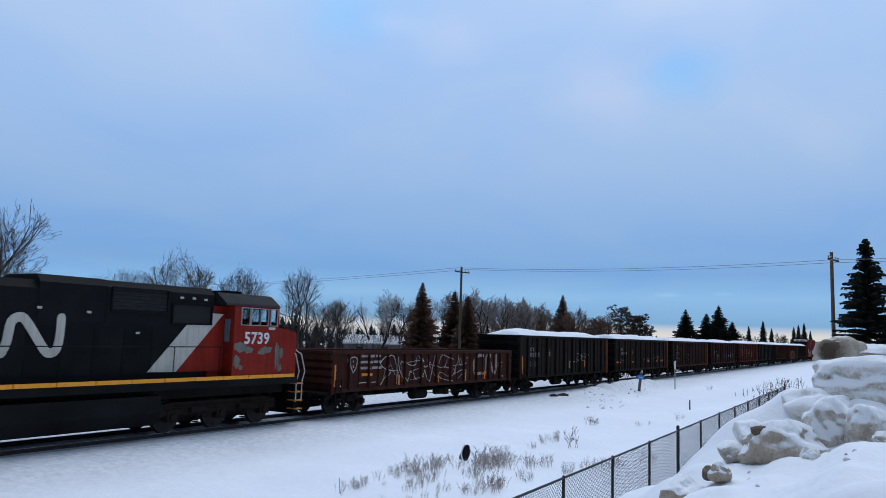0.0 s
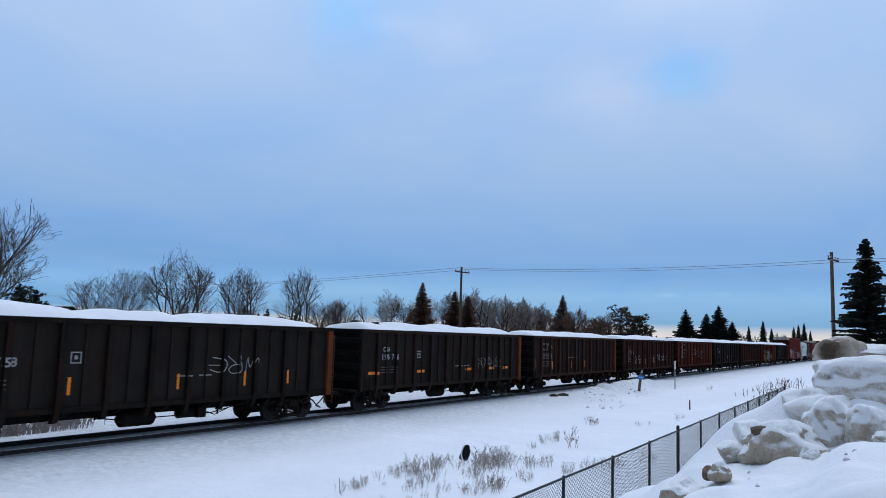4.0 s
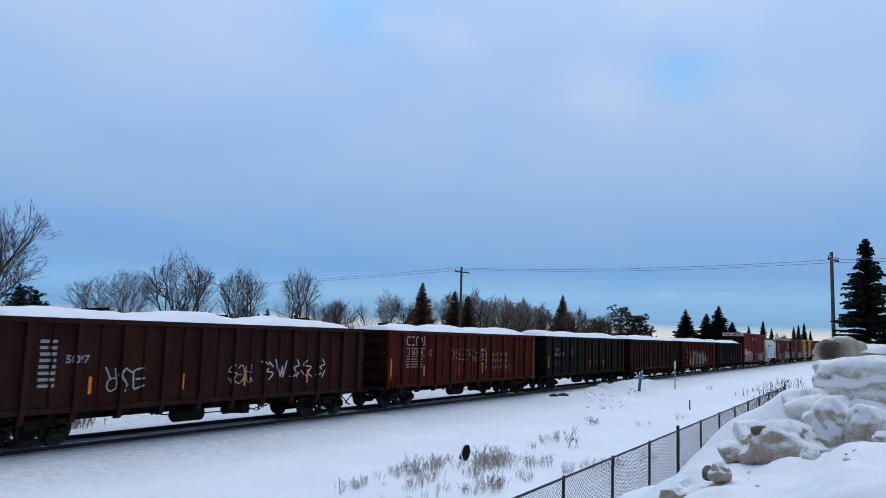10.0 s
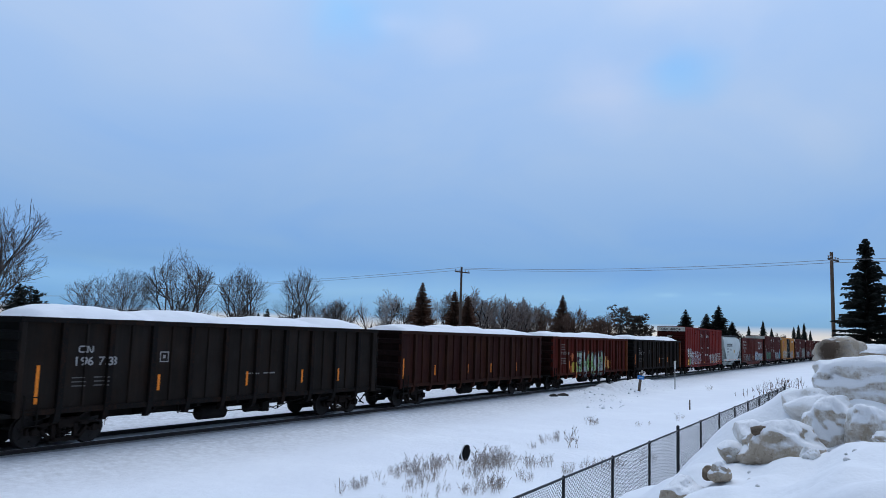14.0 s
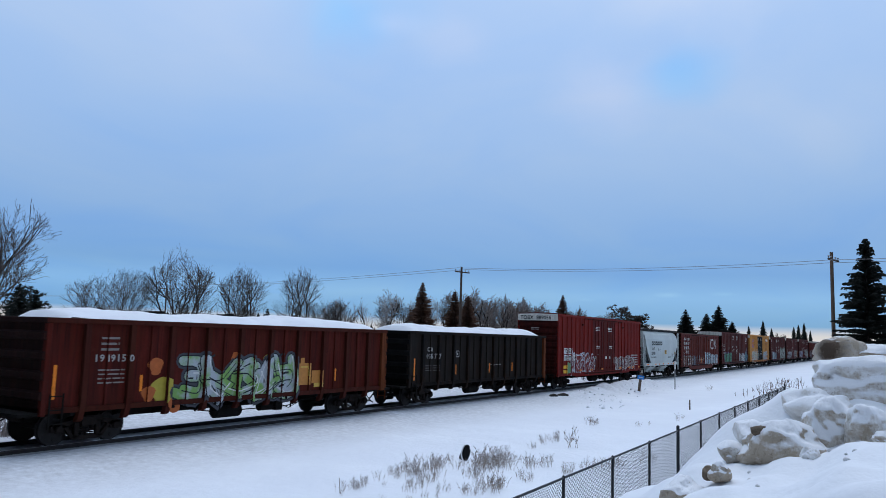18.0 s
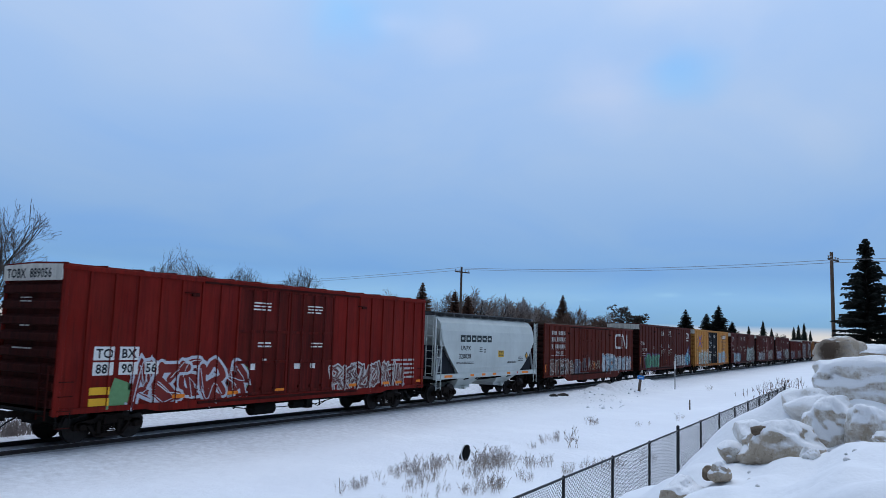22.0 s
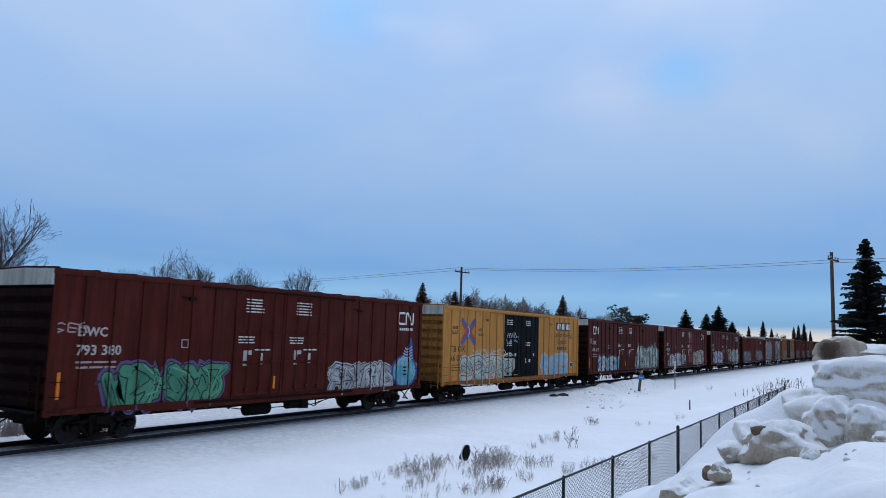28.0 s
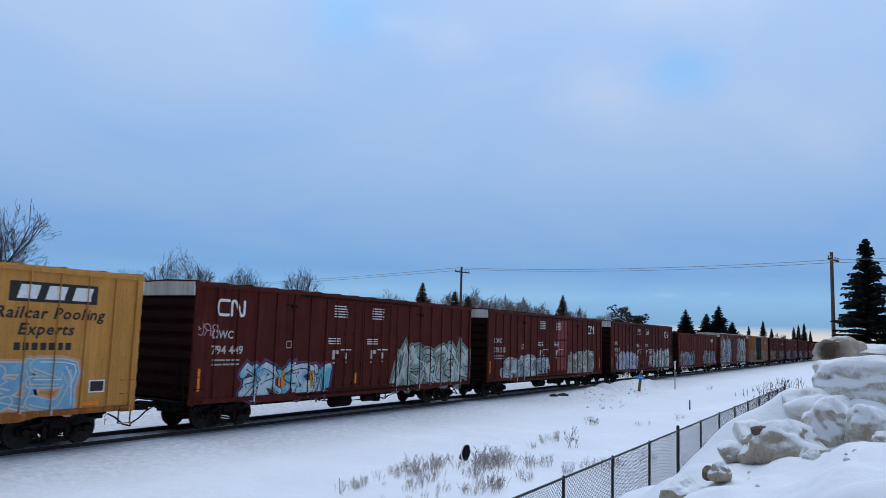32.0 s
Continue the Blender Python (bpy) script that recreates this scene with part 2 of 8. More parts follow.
MAT["hose"] = plain("black_rubber_hose", (0.015, 0.015, 0.016), 0.5, 0.2, 9)
MAT["bark"] = plain("grey_brown_bark", (0.055, 0.045, 0.040), 0.9, 0.35, 5, 0, 0.02)
MAT["frost_twig"] = plain("frosted_twigs", (0.095, 0.080, 0.072), 0.9, 0.35, 1.3)
MAT["frost_twig_light"] = plain("hoar_frosted_twigs", (0.34, 0.30, 0.285), 0.9, 0.3, 1.3)
MAT["frost_twig_brown"] = plain("frosted_brown_twigs", (0.27, 0.225, 0.205), 0.9, 0.3, 1.0)
MAT["dark_twig"] = plain("dark_brown_twigs", (0.042, 0.030, 0.026), 0.9, 0.4, 0.7)
MAT["brown_twig"] = plain("brown_twigs", (0.17, 0.105, 0.078), 0.9, 0.35, 0.7)
MAT["needles"] = plain("dark_spruce_needles", (0.013, 0.018, 0.014), 0.85, 0.4, 1.6)
MAT["brown_needles"] = plain("brown_cone_laden_spruce", (0.125, 0.066, 0.043), 0.85, 0.5, 0.8)
MAT["pine_brown"] = plain("brownish_pine_needles", (0.050, 0.034, 0.024), 0.85, 0.45, 1.2)
MAT["pole_wood"] = plain("weathered_pole_wood", (0.085, 0.062, 0.048), 0.85, 0.3, 5, 0, 0.01)
MAT["new_pole"] = plain("pale_pole_wood", (0.125, 0.085, 0.06), 0.85, 0.25, 4, 0, 0.01)
MAT["wire"] = plain("dull_wire", (0.34, 0.34, 0.36), 0.6, 0.1)
MAT["weed"] = plain("dry_weed_stalks", (0.42, 0.34, 0.28), 0.9, 0.35, 2.0)
MAT["weed_head"] = plain("snow_dusted_seed_heads", (0.25, 0.19, 0.15), 0.9, 0.9, 14.0)
# ---- building tools ----
class Geo:
    """Collects vertices and faces of one mesh."""
    rings = {}

    def __init__(self):
        self.v, self.f = [], []

    def face(self, pts):
        n = len(self.v)
        self.v += [tuple(p) for p in pts]
        self.f.append(tuple(range(n, n + len(pts))))

    def box(self, x0, x1, y0, y1, z0, z1):
        n = len(self.v)
        self.v += [(x, y, z) for z in (z0, z1) for y in (y0, y1) for x in (x0, x1)]
        for q in ((0, 2, 3, 1), (4, 5, 7, 6), (0, 1, 5, 4), (2, 6, 7, 3), (0, 4, 6, 2), (1, 3, 7, 5)):
            self.f.append(tuple(n + i for i in q))
        return self

    def prism(self, poly, axis, a, b):
        """A polygon in the two other axes, pushed from a to b along the axis."""
        n, k = len(self.v), len(poly)
        for d in (a, b):
            for p, q in poly:
                self.v.append({"x": (d, p, q), "y": (p, d, q), "z": (p, q, d)}[axis])
        self.f.append(tuple(range(n, n + k)))
        self.f.append(tuple(range(n + 2 * k - 1, n + k - 1, -1)))
        for i in range(k):
            j = (i + 1) % k
            self.f.append((n + i, n + k + i, n + k + j, n + j))
        return self

    def bar(self, x0, x1, y0, y1, z0, z1, c=0.012, axis="x"):
        """A box with chamfered long edges."""
        lim = {"x": (y0, y1, z0, z1), "y": (x0, x1, z0, z1), "z": (x0, x1, y0, y1)}[axis]
        p0, p1, q0, q1 = lim
        poly = [(p0 + c, q0), (p1 - c, q0), (p1, q0 + c), (p1, q1 - c), (p1 - c, q1), (p0 + c, q1), (p0, q1 - c), (p0, q0 + c)]
        a, b = {"x": (x0, x1), "y": (y0, y1), "z": (z0, z1)}[axis]
        return self.prism(poly, axis, a, b)

    def cyl(self, p0, p1, r0, r1=None, n=10, cap=True):
        r1 = r0 if r1 is None else r1
        ax, ay, az = p0
        bx, by, bz = p1
        dx, dy, dz = bx - ax, by - ay, bz - az
        l = math.sqrt(dx * dx + dy * dy + dz * dz) or 1e-9
        dx, dy, dz = dx / l, dy / l, dz / l
        # two directions across the axis
        ux, uy, uz = (dy, -dx, 0.0) if abs(dz) < 0.9 else (0.0, dz, -dy)
        q = math.sqrt(ux * ux + uy * uy + uz * uz)
        ux, uy, uz = ux / q, uy / q, uz / q
        wx, wy, wz = dy * uz - dz * uy, dz * ux - dx * uz, dx * uy - dy * ux
        k = len(self.v)
        ring = Geo.rings.get(n)
        if ring is None:
            ring = Geo.rings[n] = [(math.cos(2 * math.pi * i / n), math.sin(2 * math.pi * i / n)) for i in range(n)]
        for x, y, z, r in ((ax, ay, az, r0), (bx, by, bz, r1)):
            for c, s in ring:
                self.v.append((x + r * (c * ux + s * wx), y + r * (c * uy + s * wy), z + r * (c * uz + s * wz)))
        for i in range(n):
            j = (i + 1) % n
            self.f.append((k + i, k + j, k + n + j, k + n + i))
        if cap:
            self.f.append(tuple(range(k + n - 1, k - 1, -1)))
            self.f.append(tuple(range(k + n, k + 2 * n)))
        return self

    def tube(self, pts, r, n=5):
        """One bent tube through the points."""
        pts = [Vector(p) for p in pts]
        k = len(self.v)
        side = None
        for i, p in enumerate(pts):
            d = (pts[min(i + 1, len(pts) - 1)] - pts[max(i - 1, 0)]).normalized()
            if side is None:
                side = d.orthogonal()
            side = (side - d * side.dot(d)).normalized()
            up = d.cross(side)
            for j in range(n):
                a = 2 * math.pi * j / n
                self.v.append(tuple(p + side * (r * math.cos(a)) + up * (r * math.sin(a))))
        for i in range(len(pts) - 1):
            for j in range(n):
                q = (j + 1) % n
                self.f.append((k + i * n + j, k + i * n + q, k + i * n + n + q, k + i * n + n + j))
        e = k + (len(pts) - 1) * n
        self.f += [tuple(k + n - 1 - j for j in range(n)), tuple(e + j for j in range(n))]
        return self

    def lathe(self, prof, cx, cz, n=24, axis="y"):
        """Rings (offset along the axis, radius) round a line through (cx, cz) along y."""
        k = len(self.v)
        for o, r in prof:
            for i in range(n):
                a = 2 * math.pi * i / n
                self.v.append((cx + r * math.cos(a), o, cz + r * math.sin(a)))
        for s in range(len(prof) - 1):
            for i in range(n):
                j = (i + 1) % n
                self.f.append((k + s * n + i, k + s * n + j, k + s * n + n + j, k + s * n + n + i))
        self.f.append(tuple(range(k, k + n)))
        m = k + (len(prof) - 1) * n
        self.f.append(tuple(range(m + n - 1, m - 1, -1)))
        return self

    def mesh(self, name, mat, smooth=False):
        me = bpy.data.meshes.new(name)
        me.from_pydata(self.v, [], self.f)
        me.materials.append(mat)
        if smooth:
            me.shade_smooth()
        return me


def part(name, geo, mat, parent, label="", smooth=False):
    """Links a mesh as one part under a thing or under a part."""
    ob = new(name, geo if isinstance(geo, bpy.types.Mesh) else geo.mesh(name, mat, smooth))
    ob.parent = parent
    if label:
        ob["label"] = label
    return ob


def thing(name, label, category, group="", kind="", at=(0, 0, 0)):
    ob = new(name)
    ob.empty_display_size = 0.3
    ob.location = at
    return tagged(ob, label, category, group, kind)


def single(name, geo, mat, label, category, group="", kind="", at=(0, 0, 0), smooth=False):
    ob = new(name, geo.mesh(name, mat, smooth))
    ob.location = at
    return tagged(ob, label, category, group, kind)


# ---- flat marks on the sides of cars ----
def clip_half(poly, k, lim, keep_above):
    res = []
    for i, p in enumerate(poly):
        q = poly[(i + 1) % len(poly)]
        ip, iq = (p[k] >= lim) == keep_above, (q[k] >= lim) == keep_above
        if ip:
            res.append(p)
        if ip != iq:
            s = (lim - p[k]) / (q[k] - p[k])
            res.append((p[0] + s * (q[0] - p[0]), p[1] + s * (q[1] - p[1])))
    return res


def clip(poly, x0=None, x1=None, z0=None, z1=None):
    for k, lim, above in ((0, x0, True), (0, x1, False), (1, z0, True), (1, z1, False)):
        if lim is not None and poly:
            poly = clip_half(poly, k, lim, above)
    return poly if len(poly) > 2 else None


class Side:
    """The near side of a car: where its panels and its posts stand, so that marks lie on both."""

    def __init__(self, car, panel, post, posts, inner=()):
        self.car, self.panel, self.post, self.posts, self.layer = car, panel, post, sorted(posts), 0
        self.inner = sorted(inner)     # other depths: (x0, x1, y)

    def mark(self, name, polys, mat, label="", lift=0.0):
        g = Geo()
        spans = [(a, b, self.post) for a, b in self.posts] + list(self.inner)
        spans.sort()
        for n, poly in enumerate(polys):
            off = 0.004 + lift + 0.00008 * (n % 23)
            lo, hi = min(p[0] for p in poly), max(p[0] for p in poly)
            x = lo
            for a, b, y in spans:
                if b <= lo or a >= hi:
                    continue
                if a > x:
                    q = clip(poly, x, a)
                    if q:
                        g.face([(u, self.panel - off, w) for u, w in q])
                q = clip(poly, max(a, x), b)
                if q:
                    g.face([(u, y - off, w) for u, w in q])
                x = max(x, b)
            if x < hi:
                q = clip(poly, x, hi + 1) if x > lo else poly
                if q:
                    g.face([(u, self.panel - off, w) for u, w in q])
        if g.f:
            ob = part(name, g, mat, self.car, label)
            if name in ("car_number", "stencil", "placard_print", "spray_tag", "graffiti", "emblem"):
                ob["kind"] = "stuff"
            return ob


def rect(x0, x1, z0, z1):
    return [(x0, z0), (x1, z0), (x1, z1), (x0, z1)]


def rows_of_bars(x, z, w, h, n, rng, gap=0.42):
    """Writing too small to read: n rows of short bars."""
    res = []
    step = h / n
    for i in range(n):
        zz, xx = z - i * step, x + rng.random() * 0.06 * w
        while xx < x + w * 0.96:
            l = min(step * (1.2 + 2.6 * rng.random()), x + w - xx)
            res.append(rect(xx, xx + l, zz - step * gap, zz))
            xx += l + step * 0.35
    return res


def text_polys(text, cap, x, z, wide=1.0, lean=0.0, gap=1.0):
    """Letters of the built-in font, cap metres high, from the lower left corner (x, z)."""
    cu = bpy.data.curves.new("letters", "FONT")
    cu.body, cu.size, cu.resolution_u, cu.space_character = text, cap / 0.69, 2, gap * 1.04
    cu.offset = cap * 0.035
    ob = bpy.data.objects.new("letters", cu)
    me = bpy.data.meshes.new_from_object(ob)
    co = [(x + wide * p.co.x + lean * p.co.y, z + p.co.y) for p in me.vertices]
    res = [[co[i] for i in p.vertices] for p in me.polygons]
    bpy.data.objects.remove(ob)
    bpy.data.curves.remove(cu)
    bpy.data.meshes.remove(me)
    return res


def stroke(pts, w):
    """A thick line with mitred corners and round ends, as polygons that do not overlap along the line."""
    pts = [p for k, p in enumerate(pts) if k == 0 or math.hypot(p[0] - pts[k - 1][0], p[1] - pts[k - 1][1]) > 1e-4]
    if len(pts) < 2:
        return []
    closed = math.hypot(pts[0][0] - pts[-1][0], pts[0][1] - pts[-1][1]) < 1e-3 and len(pts) > 3
    ways = []
    for (x0, z0), (x1, z1) in zip(pts[:-1], pts[1:]):
        l = math.hypot(x1 - x0, z1 - z0)
        ways.append(((x1 - x0) / l, (z1 - z0) / l))
    edge = []
    for k, (x, z) in enumerate(pts):
        a = ways[k - 1] if k else (ways[-1] if closed else ways[0])
        b = ways[k] if k < len(ways) else (ways[0] if closed else ways[-1])
        mx, mz = -(a[1] + b[1]), a[0] + b[0]
        l = math.hypot(mx, mz)
        if l < 0.5:
            mx, mz, l = -b[1], b[0], 1.0
        mx, mz = mx / l, mz / l
        r = min(1.5, 1 / max(0.3, -mx * b[1] + mz * b[0])) * w / 2
        edge.append(((x + mx * r, z + mz * r), (x - mx * r, z - mz * r)))
    res = [[p[0], q[0], q[1], p[1]] for p, q in zip(edge[:-1], edge[1:])]
    if not closed:
        for (x, z), (dx, dz), turn in ((pts[0], ways[0], math.pi / 2), (pts[-1], ways[-1], -math.pi / 2)):
            a0 = math.atan2(dz, dx) + turn
            res.append([(x + w / 2 * math.cos(a0 + k * math.pi / 5), z + w / 2 * math.sin(a0 + k * math.pi / 5)) for k in range(6)])
    return res


def bend(pts, n=4):
    """Rounds a line of points."""
    res = []
    ps = [pts[0]] + list(pts) + [pts[-1]]
    for i in range(1, len(ps) - 2):
        for k in range(n):
            t = k / n
            res.append(tuple(0.5 * (2 * ps[i][c] + (ps[i + 1][c] - ps[i - 1][c]) * t + (2 * ps[i - 1][c] - 5 * ps[i][c] + 4 * ps[i + 1][c] - ps[i + 2][c]) * t * t
                                    + (3 * ps[i][c] - ps[i - 1][c] - 3 * ps[i + 1][c] + ps[i + 2][c]) * t ** 3) for c in (0, 1)))
    return res + [tuple(pts[-1])]


SHAPES = [
    [[(0.0, 0.05), (0.15, 0.55), (0.45, 0.98), (0.6, 0.6), (0.95, 0.9)], [(0.2, 0.3), (0.7, 0.42), (0.9, 0.02)]],
    [[(0.9, 0.95), (0.25, 0.85), (0.1, 0.45), (0.35, 0.08), (0.95, 0.2)], [(0.45, 0.5), (0.9, 0.55)]],
    [[(0.05, 0.9), (0.5, 0.7), (0.2, 0.4), (0.85, 0.35), (0.6, 0.0)], [(0.6, 0.95), (0.95, 0.65)]],
    [[(0.1, 0.0), (0.1, 0.8), (0.5, 1.0), (0.85, 0.75), (0.5, 0.5), (0.2, 0.45)], [(0.5, 0.45), (0.95, 0.0)]],
    [[(0.0, 0.2), (0.5, 0.05), (0.9, 0.4), (0.55, 0.65), (0.15, 0.8), (0.7, 1.0)]],
    [[(0.1, 1.0), (0.3, 0.1), (0.55, 0.7), (0.75, 0.05), (0.95, 0.95)]],
]


def noodle(x, z, w, h, t):
    """A painted emblem: an open ring and a folded band beside it, of even width."""
    c = x + 0.40 * w
    ring = bend([(c, z + h), (x + 0.13 * w, z + h), (x, z + 0.84 * h), (x, z + 0.16 * h), (x + 0.13 * w, z), (c, z)], 3)
    a, b = x + 0.52 * w, x + w
    band = bend([(a, z), (a, z + 0.84 * h), (a + 0.07 * w, z + h), (a + 0.15 * w, z + 0.9 * h), (b - 0.15 * w, z + 0.1 * h), (b - 0.07 * w, z), (b, z + 0.16 * h), (b, z + h)], 3)
    return stroke(ring, t) + stroke(band, t)


def graffiti(side, seed, x0, x1, z0, z1, fill, low=None, edge=BLACK, glow=None, n=5, fat=0.24, shine=None, rim_width=0.085):
    """A sprayed piece: a row of interlocked shapes that spell nothing, with rim, outline, mottled fills and drips."""
    rng = random.Random(seed)
    n = max(n, int((x1 - x0) / (0.78 * (z1 - z0))))
    w, h = (x1 - x0) / n, z1 - z0
    letters = []
    for i in range(n):
        lean, sq, dz = rng.uniform(-0.2, 0.25), rng.uniform(1.0, 1.3), rng.uniform(-0.06, 0.06)
        fa, fb = rng.random() < 0.5, rng.random() < 0.5
        for line in rng.choice(SHAPES) + rng.choice(SHAPES)[:1]:
            q = []
            for a, b in line:
                a, b = (1 - a if fa else a) + rng.uniform(-0.22, 0.22), (1 - b if fb else b) * 0.84 + 0.08 + dz + rng.uniform(-0.10, 0.10)
                q.append((x0 + w * (i + 0.5 + (a - 0.5 + lean * (b - 0.5)) * sq), z0 + h * min(0.95, max(0.04, b))))
            letters.append((i, bend(q, 3) if rng.random() < 0.6 else q))
    thick = fat * h * 0.86
    rim = glow or tuple(0.5 * c + 0.22 for c in fill)
    halo, inner, drips, cuts = [], [], [], []
    out, ins = ([], []), ([], [])
    for i, l in letters:
        t = thick * rng.uniform(0.8, 1.3)
        halo += stroke(l, t * 1.75)
        out[i % 2].extend(stroke(l, t + rim_width))
        ins[i % 2].extend(stroke(l, t))
        k = len(l) // 2
        if rng.random() < 0.45:
            inner += stroke([(p[0] + t * 0.22, p[1] + t * 0.24) for p in l[:k + 1]], t * 0.12)
        if rng.random() < 0.75:
            cuts += stroke([(p[0] - t * 0.18, p[1] - t * 0.2) for p in l[k // 2:]], t * 0.13)
        if rng.random() < 0.5:
            p = rng.choice(l)
            out[i % 2].extend(stroke([(p[0] - t, p[1] - t * 0.4), (p[0] + t * 1.1, p[1] + t * 0.5)], t * 0.22))
        if rng.random() < 0.5:
            p = min(l, key=lambda q: q[1])
            drips += stroke([p, (p[0], max(z0 - 0.12, p[1] - rng.uniform(0.1, 0.35)))], 0.03)
    side.mark("graffiti", halo, spray(rim), "pale sprayed rim of the graffiti", 0.0)
    body = mottled(fill, low or tuple(0.55 * c for c in fill))
    for k in (0, 1):
        side.mark("graffiti", out[k], spray(edge), "dark outline of the graffiti", 0.002 + 0.005 * k)
        side.mark("graffiti", ins[k], body, "sprayed graffiti shapes in mottled colours", 0.0045 + 0.005 * k)
    side.mark("graffiti", cuts, spray(edge), "dark inner lines of the graffiti", 0.012)
    side.mark("graffiti", drips, spray(rim), "runs of paint below the graffiti", 0.011)
    side.mark("graffiti", inner, spray(shine or (0.6, 0.6, 0.6)), "shine marks on the graffiti", 0.013)


def tag(side, seed, x0, x1, z0, z1, rgb=WHITE, w=0.035, n=4):
    """Thin looping lines of spray paint that spell nothing."""
    rng = random.Random(seed)
    polys = []
    ww, h = (x1 - x0) / n, z1 - z0
    for i in range(n):
        fa, fb = rng.random() < 0.5, rng.random() < 0.5
        for line in rng.choice(SHAPES):
            pts = []
            for a, b in line:
                a, b = (1 - a if fa else a) + rng.uniform(-0.12, 0.12), (1 - b if fb else b) + rng.uniform(-0.06, 0.06)
                pts.append((x0 + ww * (i + 0.05 + 0.95 * a), z0 + h * min(1, max(0, b))))
            polys += stroke(bend(pts, 4), w * rng.uniform(0.8, 1.2))
    side.mark("spray_tag", polys, spray(rgb), "thin sprayed scribble")
# ---- the ground and the railway ----
def smooth(a, b, x):
    t = max(0.0, min(1.0, (x - a) / (b - a)))
    return t * t * (3 - 2 * t)


def ground_z(x, y):
    d = abs(y - TRACK_Y)
    z = GROUND
    z += (-0.16 - z) * (1 - smooth(2.2, 4.2, d))                       # roadbed
    if y > TRACK_Y:
        z += 0.30 * smooth(4.0, 6.0, d) * (1 - smooth(7.0, 11.0, d))     # bank behind the track
    z += 0.55 * smooth(24, 60, x) * (1 - smooth(6.5, 12.5, y))            # the ground rises along the fence
    r = math.hypot(x + 1.0, y + 1.0)
    z += 2.0 * (1 - smooth(2.5, 10.0, r))                                # snow bank under the camera
    fade = smooth(1.3, 3.5, d)
    z += fade * (0.10 * noise.noise(Vector((x * 0.16, y * 0.16, 2.0))) + 0.05 * noise.noise(Vector((x * 0.6, y * 0.6, 5.0))) + 0.018 * noise.noise(Vector((x * 1.9, y * 1.9, 9.0))))
    # ridge thrown up where the road comes to the rails
    k = math.exp(-((x - 58) / 10.0) ** 2) * math.exp(-((y - 18.5) / 1.05) ** 2)
    z += k * (0.50 + 0.50 * noise.noise(Vector((x * 1.1, y * 1.1, 1.0))))
    return z


def build_ground():
    def axis(pieces):
        res = []
        for a, b, s in pieces:
            n = max(1, int(round((b - a) / s)))
            res += [a + (b - a) * i / n for i in range(n)]
        return res + [pieces[-1][1]]
    xs = axis([(-3000, -400, 650), (-400, -60, 40), (-60, 0, 4), (0, 75, 0.42), (75, 160, 2.0), (160, 420, 12), (420, 3000, 430)])
    ys = axis([(-3000, -300, 900), (-300, -20, 40), (-20, 2, 2), (2, 28, 0.40), (28, 60, 2.0), (60, 200, 10), (200, 3000, 400)])
    g = Geo()
    nx = len(xs)
    for y in ys:
        for x in xs:
            g.v.append((x, y, ground_z(x, y)))
    for j in range(len(ys) - 1):
        for i in range(nx - 1):
            a = j * nx + i
            g.f.append((a, a + 1, a + nx + 1, a + nx))
    ob = single("ground", g, MAT["field"], "wide field of fresh snow with faint drifts", "ground", kind="structure", smooth=True)
    return ob


build_ground()


def build_track():
    # dirty snow packed between and beside the rails
    g = Geo()
    prof = [(-1.10, -0.30), (-1.0, -0.20), (-0.92, -0.16), (-0.80, -0.13), (-0.66, -0.13), (0.0, -0.115), (0.66, -0.13), (0.92, -0.16), (1.25, -0.18), (1.4, -0.30), (1.4, -0.5), (-1.10, -0.5)]
    n = len(prof)
    xs = [-150 + i * 2.0 for i in range(276)]
    for x in xs:
        for y, z in prof:
            g.v.append((x, TRACK_Y + y + 0.05 * noise.noise(Vector((x * 0.7, y, 3))), z + (0.02 * noise.noise(Vector((x * 0.5, y * 2, 7))) if z > -0.4 else 0)))
    for i in range(len(xs) - 1):
        for j in range(n):
            k = (j + 1) % n
            g.f.append((i * n + j, i * n + k, i * n + n + k, i * n + n + j))
    single("roadbed", g, MAT["packed_snow"], "grey packed snow over the railway roadbed", "roadbed", kind="structure", smooth=True)
    for s in (-1, 1):
        y = TRACK_Y + s * 0.7525
        rail = thing("rail", "dark steel rail with bright worn head", "rail", "rails", "structure")
        g = Geo()
        g.prism([(y - 0.075, -0.172), (y + 0.075, -0.172), (y + 0.07, -0.155), (y + 0.012, -0.135), (y + 0.012, -0.045), (y + 0.036, -0.03), (y + 0.036, -0.006), (y - 0.036, -0.006), (y - 0.036, -0.03), (y - 0.012, -0.045), (y - 0.012, -0.135), (y - 0.07, -0.155)], "x", -150, 400)
        part("rail_web", g, MAT["rail"], rail)
        g = Geo()
        g.box(-150, 400, y - 0.034, y + 0.034, -0.006, 0.0)
        part("rail_head", g, MAT["railhead"], rail)


build_track()


